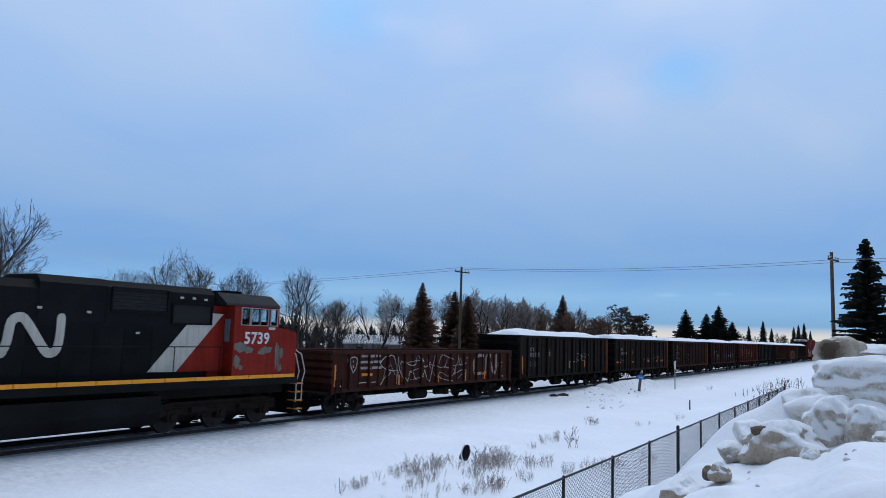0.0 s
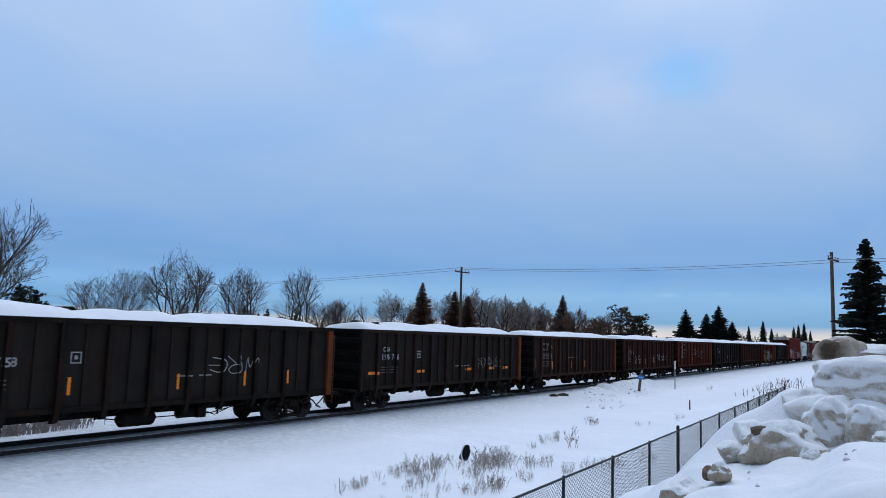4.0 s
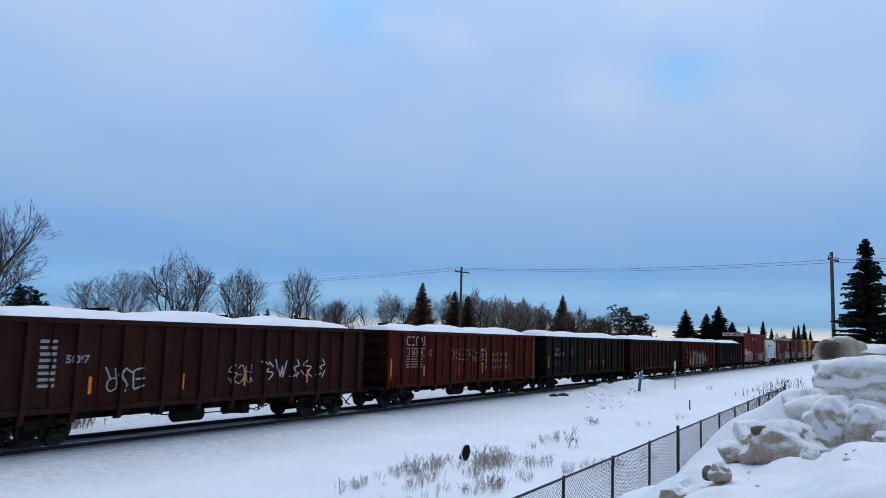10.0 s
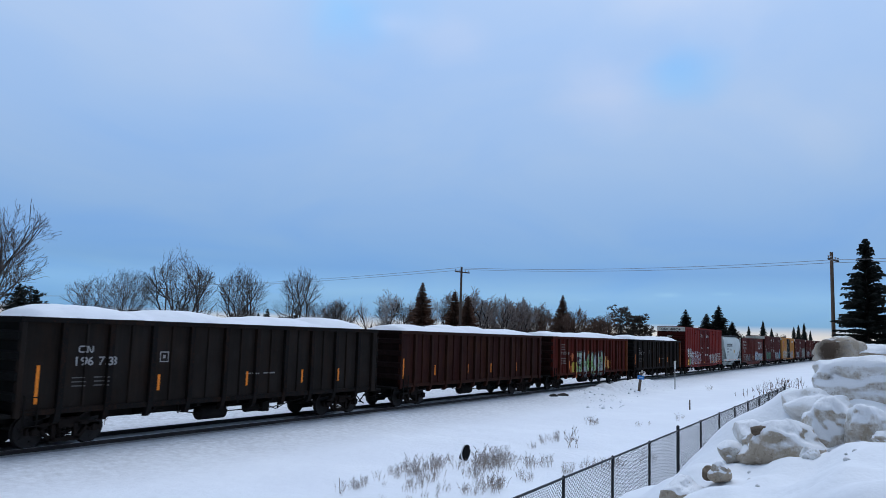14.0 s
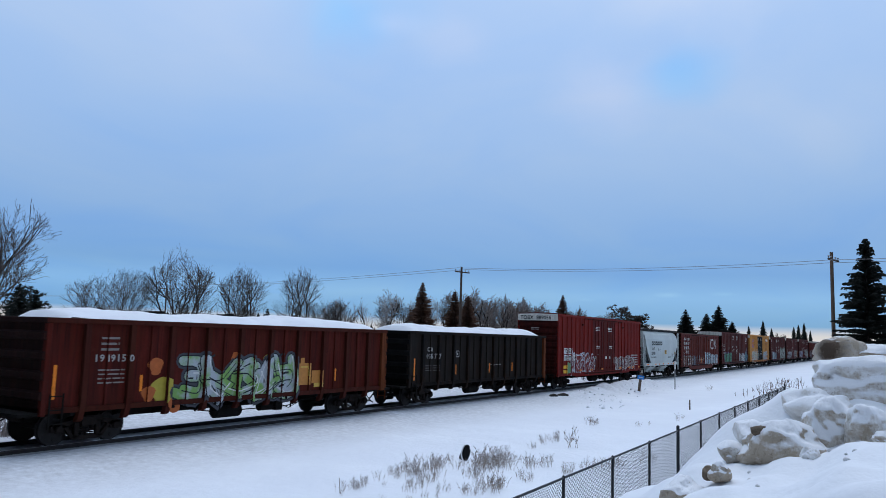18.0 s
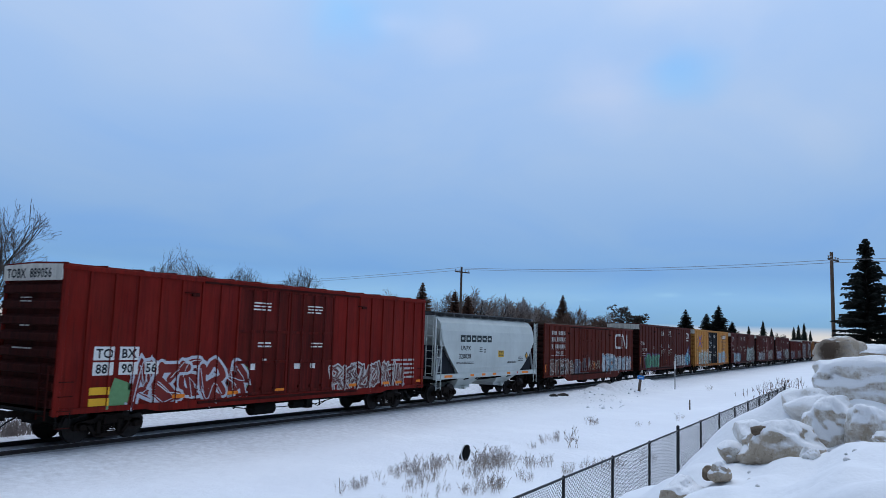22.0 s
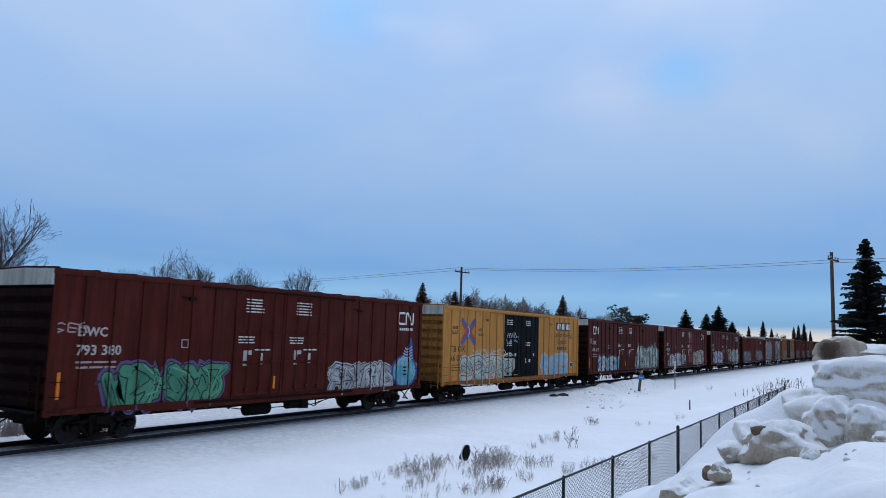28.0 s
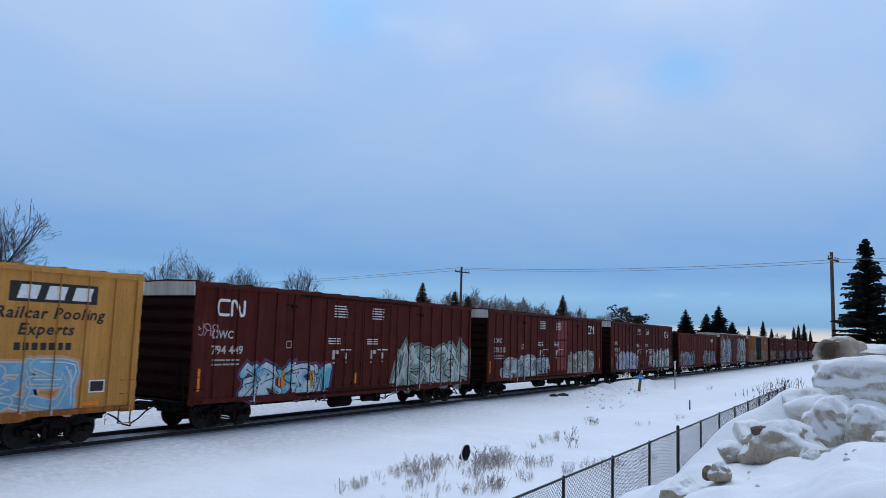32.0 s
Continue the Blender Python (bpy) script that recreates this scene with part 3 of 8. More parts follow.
# ---- fence ----
def build_fence():
    fence = thing("chain_link_fence", "black chain-link fence with round posts, standing in snow", "fence")
    steel = plain("black_coated_steel", (0.012, 0.013, 0.016), 0.5, 0.2, 8)
    top = lambda x: 0.84 + (x - 13.7) * 0.0140
    Y = 5.6
    xs = [22.1 + 2.82 * (k - 5) for k in range(14)]
    for i, x in enumerate(xs):
        r = 0.045 if i in (5, 13) else 0.032
        zt = top(x) + (0.12 if i in (5, 13) else 0.02)
        g = Geo()
        g.cyl((x, Y, top(x) - 1.9), (x, Y, zt), r, n=10)
        g.cyl((x, Y, zt), (x, Y, zt + 0.03), r * 1.15, r * 0.4, 10)
        part("post", g, steel, fence)
    for a, b in zip(xs[:-1], xs[1:]):
        g = Geo()
        g.cyl((a, Y, top(a)), (b, Y, top(b)), 0.024, n=8)
        part("top_rail", g, steel, fence)
        # woven wire: two sets of slanted wires
        w = Geo()
        h, s = 1.18, 0.085
        n = int((b - a + h) / s)
        for k in range(n):
            for d in (1, -1):
                x0 = a - h + k * s if d > 0 else a + k * s
                x1 = x0 + d * h
                p0, p1 = (x0, 0.0), (x1, h)
                lo, hi = sorted((x0, x1))
                ta = max(0.0, (max(lo, a) - lo) / (hi - lo))
                tb = min(1.0, (min(hi, b) - lo) / (hi - lo))
                if tb <= ta:
                    continue
                qx0, qx1 = lo + ta * (hi - lo), lo + tb * (hi - lo)
                z0, z1 = (ta * h, tb * h) if d > 0 else ((1 - ta) * h, (1 - tb) * h)
                w.cyl((qx0, Y, top(qx0) - h + z0), (qx1, Y, top(qx1) - h + z1), 0.0032, n=3, cap=False)
        part("wire_mesh", w, steel, fence)
    return fence


build_fence()


# ---- trees ----
def crown_tree(seed, height, half, stems=1, low=0.2, fine=1.0, order=4):
    """A leafless tree: stems that fork into limbs, branches and fine twigs which fill a rounded crown."""
    rng = random.Random(seed)
    trunk, twigs = Geo(), Geo()
    least = (0.0125 * fine, 0.0075 * fine)
    bulge = [rng.uniform(0.72, 1.18) for _ in range(9)]
    crest = [rng.uniform(0.84, 1.0) for _ in range(9)]

    def outside(p):
        t = p.z / height
        k = (math.atan2(p.y, p.x) + math.pi) / (2 * math.pi) * 8
        b = bulge[int(k)] * (1 - k % 1) + bulge[(int(k) + 1) % 8] * (k % 1)
        out = math.hypot(p.x, p.y) / half
        if t > crest[int(k)] * rng.uniform(0.92, 1.03) - 0.22 * out * out:
            return True
        return out > b * (0.28 + 1.05 * t) * rng.uniform(0.8, 1.25)

    def limb(p, q, r0, r1):
        r0, r1 = max(least[0], r0), max(least[1], r1)
        (trunk if r0 > 0.035 else twigs).cyl(p, q, r0, r1, 6 if r0 > 0.035 else 3, False)

    def turned(d, angle, spin):
        side = Matrix.Rotation(spin, 3, d) @ d.orthogonal().normalized()
        return (d * math.cos(angle) + side * math.sin(angle)).normalized()

    def grow(p, d, length, r, k):
        n = 5 if k < 2 else 4 if k < 3 else 3
        spin = rng.uniform(0, 6.28)
        for i in range(n):
            d = (d + Vector((rng.gauss(0, 0.10), rng.gauss(0, 0.10), rng.uniform(-0.02, 0.15)))).normalized()
            q = p + d * length / n
            if k > 0 and outside(q):
                return
            r1 = r * (0.87 if k < 3 else 0.8)
            limb(p, q, r, r1)
            p, r = q, r1
            if k < order:
                if rng.random() < 0.86:
                    spin += 2.4 + rng.gauss(0, 0.4)
                    grow(p, turned(d, rng.uniform(0.4, 0.85), spin), length * rng.uniform(0.42, 0.70), r * 0.68, k + 1)
        if k < order:
            for sgn in (0, 1):
                grow(p, turned(d, rng.uniform(0.25, 0.55), spin + sgn * 3.1), length * rng.uniform(0.5, 0.7), r * 0.82, k + 1)

    slope = half / height
    for t in range(stems):
        a = 2 * math.pi * t / stems + rng.uniform(-0.5, 0.5)
        lean = 0.05 if stems == 1 else slope * rng.uniform(0.45, 1.15)
        d = Vector((lean * math.cos(a), lean * math.sin(a), 1)).normalized()
        r = height * 0.0185 / stems ** 0.3
        foot = Vector((0.10 * math.cos(a), 0.10 * math.sin(a), -0.2)) if stems > 1 else Vector((0, 0, -0.2))
        top = foot + d * low * height
        limb(foot, top, r * 1.15, r)
        grow(top, d, height * (1 - low) * 0.52, r, 0)
    return trunk, twigs


def bare_tree(x, y, height, half, seed, stems=1, twig="frost_twig", low=0.2, label="tall leafless tree with fine frosted twigs", fine=1.0, order=4):
    trunk, twigs = crown_tree(seed, height, half, stems, low, fine, order)
    t = thing("bare_tree", label, "tree", at=(x, y, ground_z(x, y) - 0.1))
    part("trunk", trunk, MAT["bark"], t)
    part("crown", twigs, MAT[twig], t, "bare branches and twigs")
    return t


def pine(x, y, height, half, seed, mat, label):
    """A round-headed pine: crooked limbs that carry tufts of long needles."""
    rng = random.Random(seed)
    tr, g = Geo(), Geo()
    tr.cyl((0, 0, -0.2), (0, 0, height * 0.9), 0.18, 0.06, 8)
    for _ in range(95):
        u = rng.uniform(0.22, 1.0)
        a = rng.uniform(0, 2 * math.pi)
        reach = half * math.sin(math.pi * min(1.0, 0.16 + 0.80 * u)) ** 0.6 * rng.uniform(0.35, 1.05)
        c = Vector((reach * math.cos(a), reach * math.sin(a), height * (u * 0.93 + rng.uniform(-0.03, 0.05))))
        tr.cyl((0, 0, max(0.5, c.z - 0.45 * reach - 0.3)), c, 0.05, 0.02, 4, False)
        for _ in range(4):
            o = c + Vector((rng.gauss(0, 0.35), rng.gauss(0, 0.35), rng.gauss(0.05, 0.18)))
            for _ in range(15):
                d = Vector((rng.gauss(0, 1), rng.gauss(0, 1), rng.gauss(0.75, 0.6))).normalized() * rng.uniform(0.25, 0.52)
                e = d.orthogonal().normalized() * 0.075
                m = len(g.v)
                g.v += [tuple(o - e), tuple(o + e), tuple(o + d)]
                g.f.append((m, m + 1, m + 2))
    t = thing("pine_tree", label, "tree", at=(x, y, ground_z(x, y) - 0.1))
    part("trunk", tr, MAT["bark"], t)
    part("crown", g, MAT[mat], t, "tufts of long needles")
    return t


def tiered_spruce(x, y, height, reach, seed, label):
    """A tall near spruce: separate tiers of long boughs that sag and turn up at their tips, fringed with hanging shoots."""
    rng = random.Random(seed)
    tr, g = Geo(), Geo()
    tr.cyl((0, 0, 0), (0, 0, height), height * 0.015, 0.012, 8)
    z, turn = height * 0.05, 0.0
    while z < height - 0.15:
        u = z / height
        full = reach * (1 - u) ** 0.85 + 0.08
        n = 11 if u < 0.8 else 7
        turn += 1.1
        for i in range(n):
            a = turn + 2 * math.pi * (i + rng.uniform(-0.3, 0.3)) / n
            r = full * (rng.uniform(0.86, 1.18) if rng.random() < 0.45 else rng.uniform(0.5, 0.85))
            ca, sa = math.cos(a), math.sin(a)
            sag = (0.30 - 0.85 * u) * rng.uniform(0.2, 1.9)
            z0 = z + rng.gauss(0, 0.38) * (1.1 - u)
            k = max(4, int(r / 0.20))
            pts = []
            for q in range(k + 1):
                w = q / k
                pts.append(Vector((r * w * ca, r * w * sa, z0 - sag * r * (1.6 * w - 1.05 * w * w))))
            tr.tube(pts[::2] if len(pts) > 5 else pts, 0.018, 3)
            for q in range(1, k + 1):
                p, b = pts[q - 1], pts[q]
                w = q / k
                wide = (0.10 + 0.30 * r * w * (1.12 - w)) * rng.uniform(0.7, 1.25)
                for sg in (-1, 1, -0.55, 0.55):
                    m = len(g.v)
                    f = wide * rng.uniform(0.6, 1.1)
                    tip = b + Vector((-sg * sa * f + ca * f * 0.55, sg * ca * f + sa * f * 0.55, -0.20 * f - rng.uniform(-0.05, 0.20)))
                    g.v += [tuple(p + Vector((0, 0, 0.03))), tuple(b), tuple(tip), tuple(p.lerp(tip, 0.55) + Vector((0, 0, -0.07)))]
                    g.f.append((m, m + 1, m + 2, m + 3))
                m = len(g.v)
                h = rng.uniform(0.12, 0.48) * (1.1 - 0.5 * w)
                g.v += [tuple(p), tuple(b), tuple(p.lerp(b, 0.6) + Vector((rng.gauss(0, 0.05), rng.gauss(0, 0.05), -h)))]
                g.f.append((m, m + 1, m + 2))
        z += rng.uniform(0.18, 0.36) * (1.15 - 0.45 * u)
    t = thing("spruce_tree", label, "tree", at=(x, y, ground_z(x, y) - 0.1))
    part("trunk", tr, MAT["bark"], t)
    part("crown", g, MAT["needles"], t, "tiers of drooping needle boughs")
    return t


def spruce(name, x, y, height, seed, width=0.24, mat="needles", label="dark green spruce tree", dense=1.0, ragged=0.25):
    """Conifer: whorls of drooping boughs, each a spray of short hanging shoots."""
    rng = random.Random(seed)
    g, tr = Geo(), Geo()
    tr.cyl((0, 0, 0), (0, 0, height * 0.97), height * 0.016, 0.01, 7)
    levels = int(44 * dense + height * 2.2)
    side = [rng.uniform(1 - ragged, 1 + 0.5 * ragged) for _ in range(7)]
    for l in range(levels):
        u = (l + rng.random()) / levels
        z = height * (0.04 + 0.95 * u)
        reach = height * width * (1 - u) ** 0.9 + 0.12
        n = max(5, int((12 - 5 * u) * dense))
        for i in range(n):
            a = 2 * math.pi * (i + rng.random()) / n
            r = reach * rng.uniform(0.62, 1.05) * side[int(a * 1.1 + l * 0.37) % 7]
            ca, sa = math.cos(a), math.sin(a)
            droop, curve = rng.uniform(0.15, 0.5) * (1 - 0.75 * u), rng.uniform(0.05, 0.22)
            k = 5 if height * width < 3.4 else 8
            pts = [(r * q / k * ca, r * q / k * sa, z - droop * r * q / k + curve * r * (q / k) ** 2) for q in range(k + 1)]
            for q in range(1, k + 1):
                ax, ay, az = pts[q - 1]
                bx, by, bz = pts[q]
                w = (0.15 + 0.16 * r) * (1.2 - 0.7 * q / k)
                for sg in (-1, 1, rng.choice((-0.5, 0.5))):
                    f = rng.uniform(0.5, 1.0)
                    tx = bx - sg * sa * w * f + ca * w * rng.uniform(0.1, 0.6)
                    ty = by + sg * ca * w * f + sa * w * rng.uniform(0.1, 0.6)
                    m = len(g.v)
                    g.v += [(ax, ay, az + 0.02), (bx, by, bz), (tx, ty, bz - w * rng.uniform(0.25, 0.9))]
                    g.f.append((m, m + 1, m + 2))
                m = len(g.v)
                g.v += [(ax, ay, az), (bx, by, bz), (bx + rng.gauss(0, 0.08), by + rng.gauss(0, 0.08), bz - w * rng.uniform(0.5, 1.3)), (ax, ay, az - w * rng.uniform(0.3, 0.9))]
                g.f.append((m, m + 1, m + 2, m + 3))
    t = thing(name, label, "tree", at=(x, y, ground_z(x, y) - 0.1))
    part("trunk", tr, MAT["bark"], t)
    part("crown", g, MAT[mat], t, "drooping needle branches")
    return t


# large leafless trees behind the railway: x, y, height, half width, stems
for i, (x, y, h, w, st, low) in enumerate([(27.6, 55.6, 13.6, 5.4, 3, 0.12), (24.0, 58.0, 13.0, 4.2, 2, 0.2), (49.8, 72.4, 10.6, 6.6, 6, 0.04), (54.6, 67.4, 13.2, 5.4, 5, 0.08), (60.6, 64.2, 11.9, 3.9, 4, 0.12), (63.4, 66.5, 7.6, 3.0, 3, 0.1), (67.7, 62.1, 12.4, 3.9, 3, 0.14), (71.3, 62.6, 8.8, 3.6, 3, 0.1)]):
    bare_tree(x, y, h, w, 100 + i, st, "frost_twig", low, fine=0.9, order=5 if i < 2 else 4)
for i, (x, y, h, w) in enumerate([(75.3, 62.5, 9.0, 2.9), (80.4, 59.4, 10.7, 3.2), (83.6, 58.8, 9.6, 2.8), (87.4, 57.4, 10.2, 2.8), (91.6, 55.2, 9.6, 2.4), (77.8, 64.5, 8.8, 2.8)]):
    bare_tree(x, y, h, w * 1.2, 130 + i, 3, "frost_twig_light" if i % 2 else "frost_twig", 0.16, "leafless tree pale with hoar frost", 1.2)

for i, (x, y, h, w, m, lab) in enumerate([
        (79.4, 52.1, 10.7, 0.34, "brown_needles", "brown cone-laden spruce tree"), (90.2, 53.7, 10.2, 0.34, "brown_needles", "brown cone-laden spruce tree"), (86.8, 49.6, 9.4, 0.34, "brown_needles", "brown cone-laden spruce tree"),
        (110.8, 46.0, 10.9, 0.34, "brown_needles", "brown cone-laden spruce tree"), (145.8, 35.4, 10.4, 0.46, "needles", "dark spruce tree behind the railway"), (146.6, 31.7, 9.7, 0.44, "needles", "dark spruce tree behind the railway"),
        (147.1, 29.6, 11.0, 0.46, "needles", "dark spruce tree behind the railway"), (147.5, 27.3, 7.9, 0.44, "needles", "dark spruce tree behind the railway"),
        (67.0, 0.0, 8.6, 0.38, "needles", "dark bushy spruce tree"), (64.0, -2.5, 9.5, 0.42, "needles", "dark bushy spruce tree")]):
    spruce("spruce_tree", x, y, h, 200 + i, w, m, lab, 1.5 if i > 7 else 1.1, 0.22)
tiered_spruce(62.4, 2.2, 11.4, 3.5, 231, "tall dark spruce tree with separate drooping tiers of boughs")
pine(57.3, 103.2, 9.3, 3.6, 240, "needles", "round-headed dark pine tree")
pine(111.6, 36.8, 9.4, 3.3, 241, "pine_brown", "round-headed brownish pine tree at the edge of the wood")
pine(113.4, 34.4, 8.0, 2.2, 242, "pine_brown", "low brownish pine tree at the edge of the wood")


# ---- power line ----
def power_pole(x, y, h, label, mat, r):
    p = thing("power_pole", label, "utility pole", "power line", at=(x, y, ground_z(x, y) - 0.3))
    p.rotation_euler = (0, 0, radians(-14))
    g = Geo()
    g.cyl((0, 0, 0), (0, 0, h + 0.3), r, r * 0.75, 12)
    part("pole", g, mat, p)
    g = Geo()
    g.bar(-1.1, 1.1, -0.17, -0.08, h - 0.35, h - 0.22, 0.01)
    part("crossarm", g, MAT["pole_wood"], p)
    for k in (-1.0, -0.45, 0.45, 1.0):
        g = Geo()
        g.cyl((k, -0.12, h - 0.22), (k, -0.12, h - 0.12), 0.02, n=6)
        g.lathe([(-0.19, 0.03), (-0.16, 0.06), (-0.10, 0.06), (-0.06, 0.035)], k, h - 0.08, 10)
        part("insulator", g, MAT["steel"], p)
    return p


POLES = [(61.8, 4.38, 10.25), (69.1, 40.4, 11.1), (86.1, 110.4, 10.9), (98.3, 174.2, 10.0)]
for i, (x, y, h) in enumerate(POLES):
    power_pole(x, y, h, "pale brown wooden power pole with crossarm" if i == 0 else "weathered dark wooden power pole with crossarm", MAT["new_pole"] if i == 0 else MAT["pole_wood"], 0.155)


def wires():
    pts = [(52.0, -45.0, 10.8)] + POLES
    for a, b in zip(pts[:-1], pts[1:]):
        for k in (-1.0, 1.0):
            g = Geo()
            n = 14
            p0 = Vector((a[0] + k, a[1] - 0.12, a[2] - 0.45))
            p1 = Vector((b[0] + k, b[1] - 0.12, b[2] - 0.45))
            sag = 0.4
            g.tube([p0.lerp(p1, i / n) + Vector((0, 0, -4 * sag * (i / n) * (1 - i / n))) for i in range(n + 1)], 0.022, 4)
            single("power_line", g, MAT["wire"], "thin overhead power line wire between poles", "wire", "power line")


wires()


# ---- smaller woods and the distance ----
def merged(parts):
    g = Geo()
    for src, (x, y, z) in parts:
        n = len(g.v)
        g.v += [(a + x, b + y, c + z) for a, b, c in src.v]
        g.f += [tuple(n + i for i in f) for f in src.f]
    return g


def small_spruce(rng, h, w):
    """A distant conifer: rings of ragged drooping boughs."""
    g = Geo()
    n = max(9, int(h * 2.4))
    for l in range(n):
        u = l / n
        z0 = h * (0.06 + 0.94 * u)
        r = h * w * (1 - u) ** 0.9 * rng.uniform(0.75, 1.2) + 0.06
        k = 9
        ring = [rng.uniform(0.55, 1.15) for _ in range(k * 2)]
        m = len(g.v)
        g.v.append((0, 0, min(h, z0 + h / n * 1.7)))
        for i in range(k * 2):
            a = math.pi * i / k
            q = ring[i] * (1.0 if i % 2 else 0.62)
            g.v.append((r * q * math.cos(a), r * q * math.sin(a), z0 - 0.28 * r * q))
        for i in range(k * 2):
            g.f.append((m, m + 1 + i, m + 1 + (i + 1) % (2 * k)))
    return g


# conifers between the bare trees
for i, (x, y, h, w) in enumerate([
        (50.4, 92.1, 8.8, 0.40), (53.6, 94.0, 8.3, 0.42), (57.4, 96.2, 5.6, 0.30), (60.0, 94.6, 5.6, 0.34), (57.9, 93.5, 4.6, 0.34), (62.1, 93.2, 4.6, 0.36), (70.3, 91.0, 5.6, 0.3), (74.0, 88.1, 5.6, 0.3),
        (75.8, 82.5, 6.0, 0.28), (77.5, 80.8, 5.8, 0.3), (82.8, 79.8, 5.2, 0.34), (80.8, 74.7, 7.0, 0.24), (86.5, 75.8, 5.0, 0.36), (107.2, 50.5, 7.0, 0.26), (66.8, 66.5, 6.6, 0.30), (64.0, 70.0, 5.0, 0.36), (45.5, 84.0, 6.0, 0.36), (48.8, 82.5, 4.8, 0.4)]):
    spruce("spruce_tree", x, y, h, 400 + i, w, "needles", "dark spruce tree among leafless trees", 0.8)

# the edge of the wood: rounded crowns, the farther ones brown
for i, (x, y, h, w) in enumerate([(94.4, 52.4, 11.5, 2.6), (97.7, 50.5, 11.2, 2.6), (101.1, 48.3, 10.9, 2.6), (103.0, 50.2, 9.8, 2.4), (104.3, 46.5, 9.9, 2.2), (107.0, 47.6, 9.0, 2.2), (109.8, 43.3, 9.4, 2.2), (96.0, 56.5, 11.0, 2.6), (99.6, 54.5, 10.6, 2.6), (110.0, 39.1, 8.8, 2.4), (113.5, 37.2, 7.4, 2.2), (114.0, 40.5, 8.2, 2.2), (89.5, 59.5, 9.2, 2.6),
                                  (106.5, 51.5, 9.4, 2.4), (112.0, 45.5, 8.2, 2.4), (102.0, 53.5, 9.6, 2.4), (108.5, 45.2, 8.8, 2.2), (116.5, 42.5, 7.8, 2.2), (118.0, 36.5, 6.4, 2.0)]):
    brown = i in (3, 4, 5, 6, 9, 10, 11, 13, 14, 16, 17)
    bare_tree(x, y, h, w * 1.3, 500 + i, 3, "brown_twig" if brown else "frost_twig_brown", 0.16, "leafless brown tree at the edge of the wood" if brown else "leafless grey tree at the edge of the wood", 2.3)


def thicket(name, label, mat, rows, seed, h0, h1, per, wide):
    """Bare undergrowth: very many thin upright stems with side twigs."""
    rng = random.Random(seed)
    g = Geo()
    for x, y in rows:
        for _ in range(per):
            px, py = x + rng.gauss(0, wide), y + rng.gauss(0, wide)
            h = rng.uniform(h0, h1)
            p = Vector((px, py, ground_z(px, py) - 0.05))
            d = Vector((rng.gauss(0, 0.16), rng.gauss(0, 0.16), 1)).normalized()
            r = 0.016
            for s in range(3):
                q = p + d * h / 3
                g.cyl(p, q, r, r * 0.8, 3, False)
                for _ in range(3):
                    e = (d + Vector((rng.gauss(0, 0.5), rng.gauss(0, 0.5), 0.1))).normalized()
                    g.cyl(q, q + e * h * rng.uniform(0.15, 0.33), r * 0.7, 0.006, 3, False)
                p = q
                d = (d + Vector((rng.gauss(0, 0.12), rng.gauss(0, 0.12), 0))).normalized()
                r *= 0.8
    return single(name, g, MAT[mat], label, "undergrowth", kind="stuff")


thicket("undergrowth", "dense leafless dark brown undergrowth beside the wood", "dark_twig", [(46 + i * 1.9, 82 - i * 1.15) for i in range(22)], 61, 1.8, 4.4, 85, 1.5)
thicket("undergrowth", "dense leafless brown undergrowth below the wood", "dark_twig", [(84 + i * 1.5, 60 - i * 1.15) for i in range(20)], 62, 2.5, 4.6, 70, 1.3)
thicket("undergrowth", "low pale brush stems in snow behind the track", "frost_twig_light", [(12.8 + i * 0.5, 25.0 + 0.12 * i) for i in range(9)], 63, 0.3, 0.6, 40, 0.35)
thicket("undergrowth", "dry brown brush by the end of the fence", "brown_twig", [(50 + i * 2.2, 7.4 + 0.16 * i) for i in range(14)], 64, 0.15, 0.5, 11, 1.1)
# added dark stems stand in for the shade seen below the far cars
thicket("undergrowth", "dark stems added behind the railway to darken the gaps under far cars", "dark_twig", [(66 + i * 2.6, 24.9 + 0.3 * math.sin(i * 1.7)) for i in range(60)], 65, 0.4, 1.0, 24, 0.7)

rng = random.Random(91)
bits = []
for i in range(230):
    a = radians(-14 + 100 * i / 230 + rng.uniform(-0.4, 0.4))
    d = rng.uniform(235, 330)
    x, y = d * math.cos(a), d * math.sin(a)
    if abs(y - TRACK_Y) < 9:
        continue
    bits.append((small_spruce(rng, rng.uniform(4.0, 6.4) + (1.2 if a > radians(36) else 0.0), rng.uniform(0.26, 0.42)), (x, y, GROUND - 0.2)))
for i in range(60):
    a = radians(36 + 30 * i / 60 + rng.uniform(-0.9, 0.9))
    d = rng.uniform(112, 135)
    bits.append((small_spruce(rng, rng.choice((1.8, 2.6, 3.4, 4.4, 5.6)) * rng.uniform(0.8, 1.2), rng.uniform(0.3, 0.5)), (d * math.cos(a), d * math.sin(a), GROUND - 0.2)))
single("far_treeline", merged(bits), MAT["needles"], "distant line of small dark conifers on the horizon", "trees", kind="stuff")
for i, (x, y, h) in enumerate([(237.0, 39.2, 9.6), (237.4, 35.3, 11.3), (238.0, 33.1, 9.0), (248.4, 28.3, 9.8), (252.0, 27.4, 10.6), (253.6, 26.0, 11.2), (258.8, 24.8, 9.0)]):
    t = thing("spruce_tree", "small far dark conifer near the railway", "tree", at=(x, y, GROUND - 0.2))
    part("crown", small_spruce(random.Random(700 + i), h, 0.26), MAT["needles"], t)
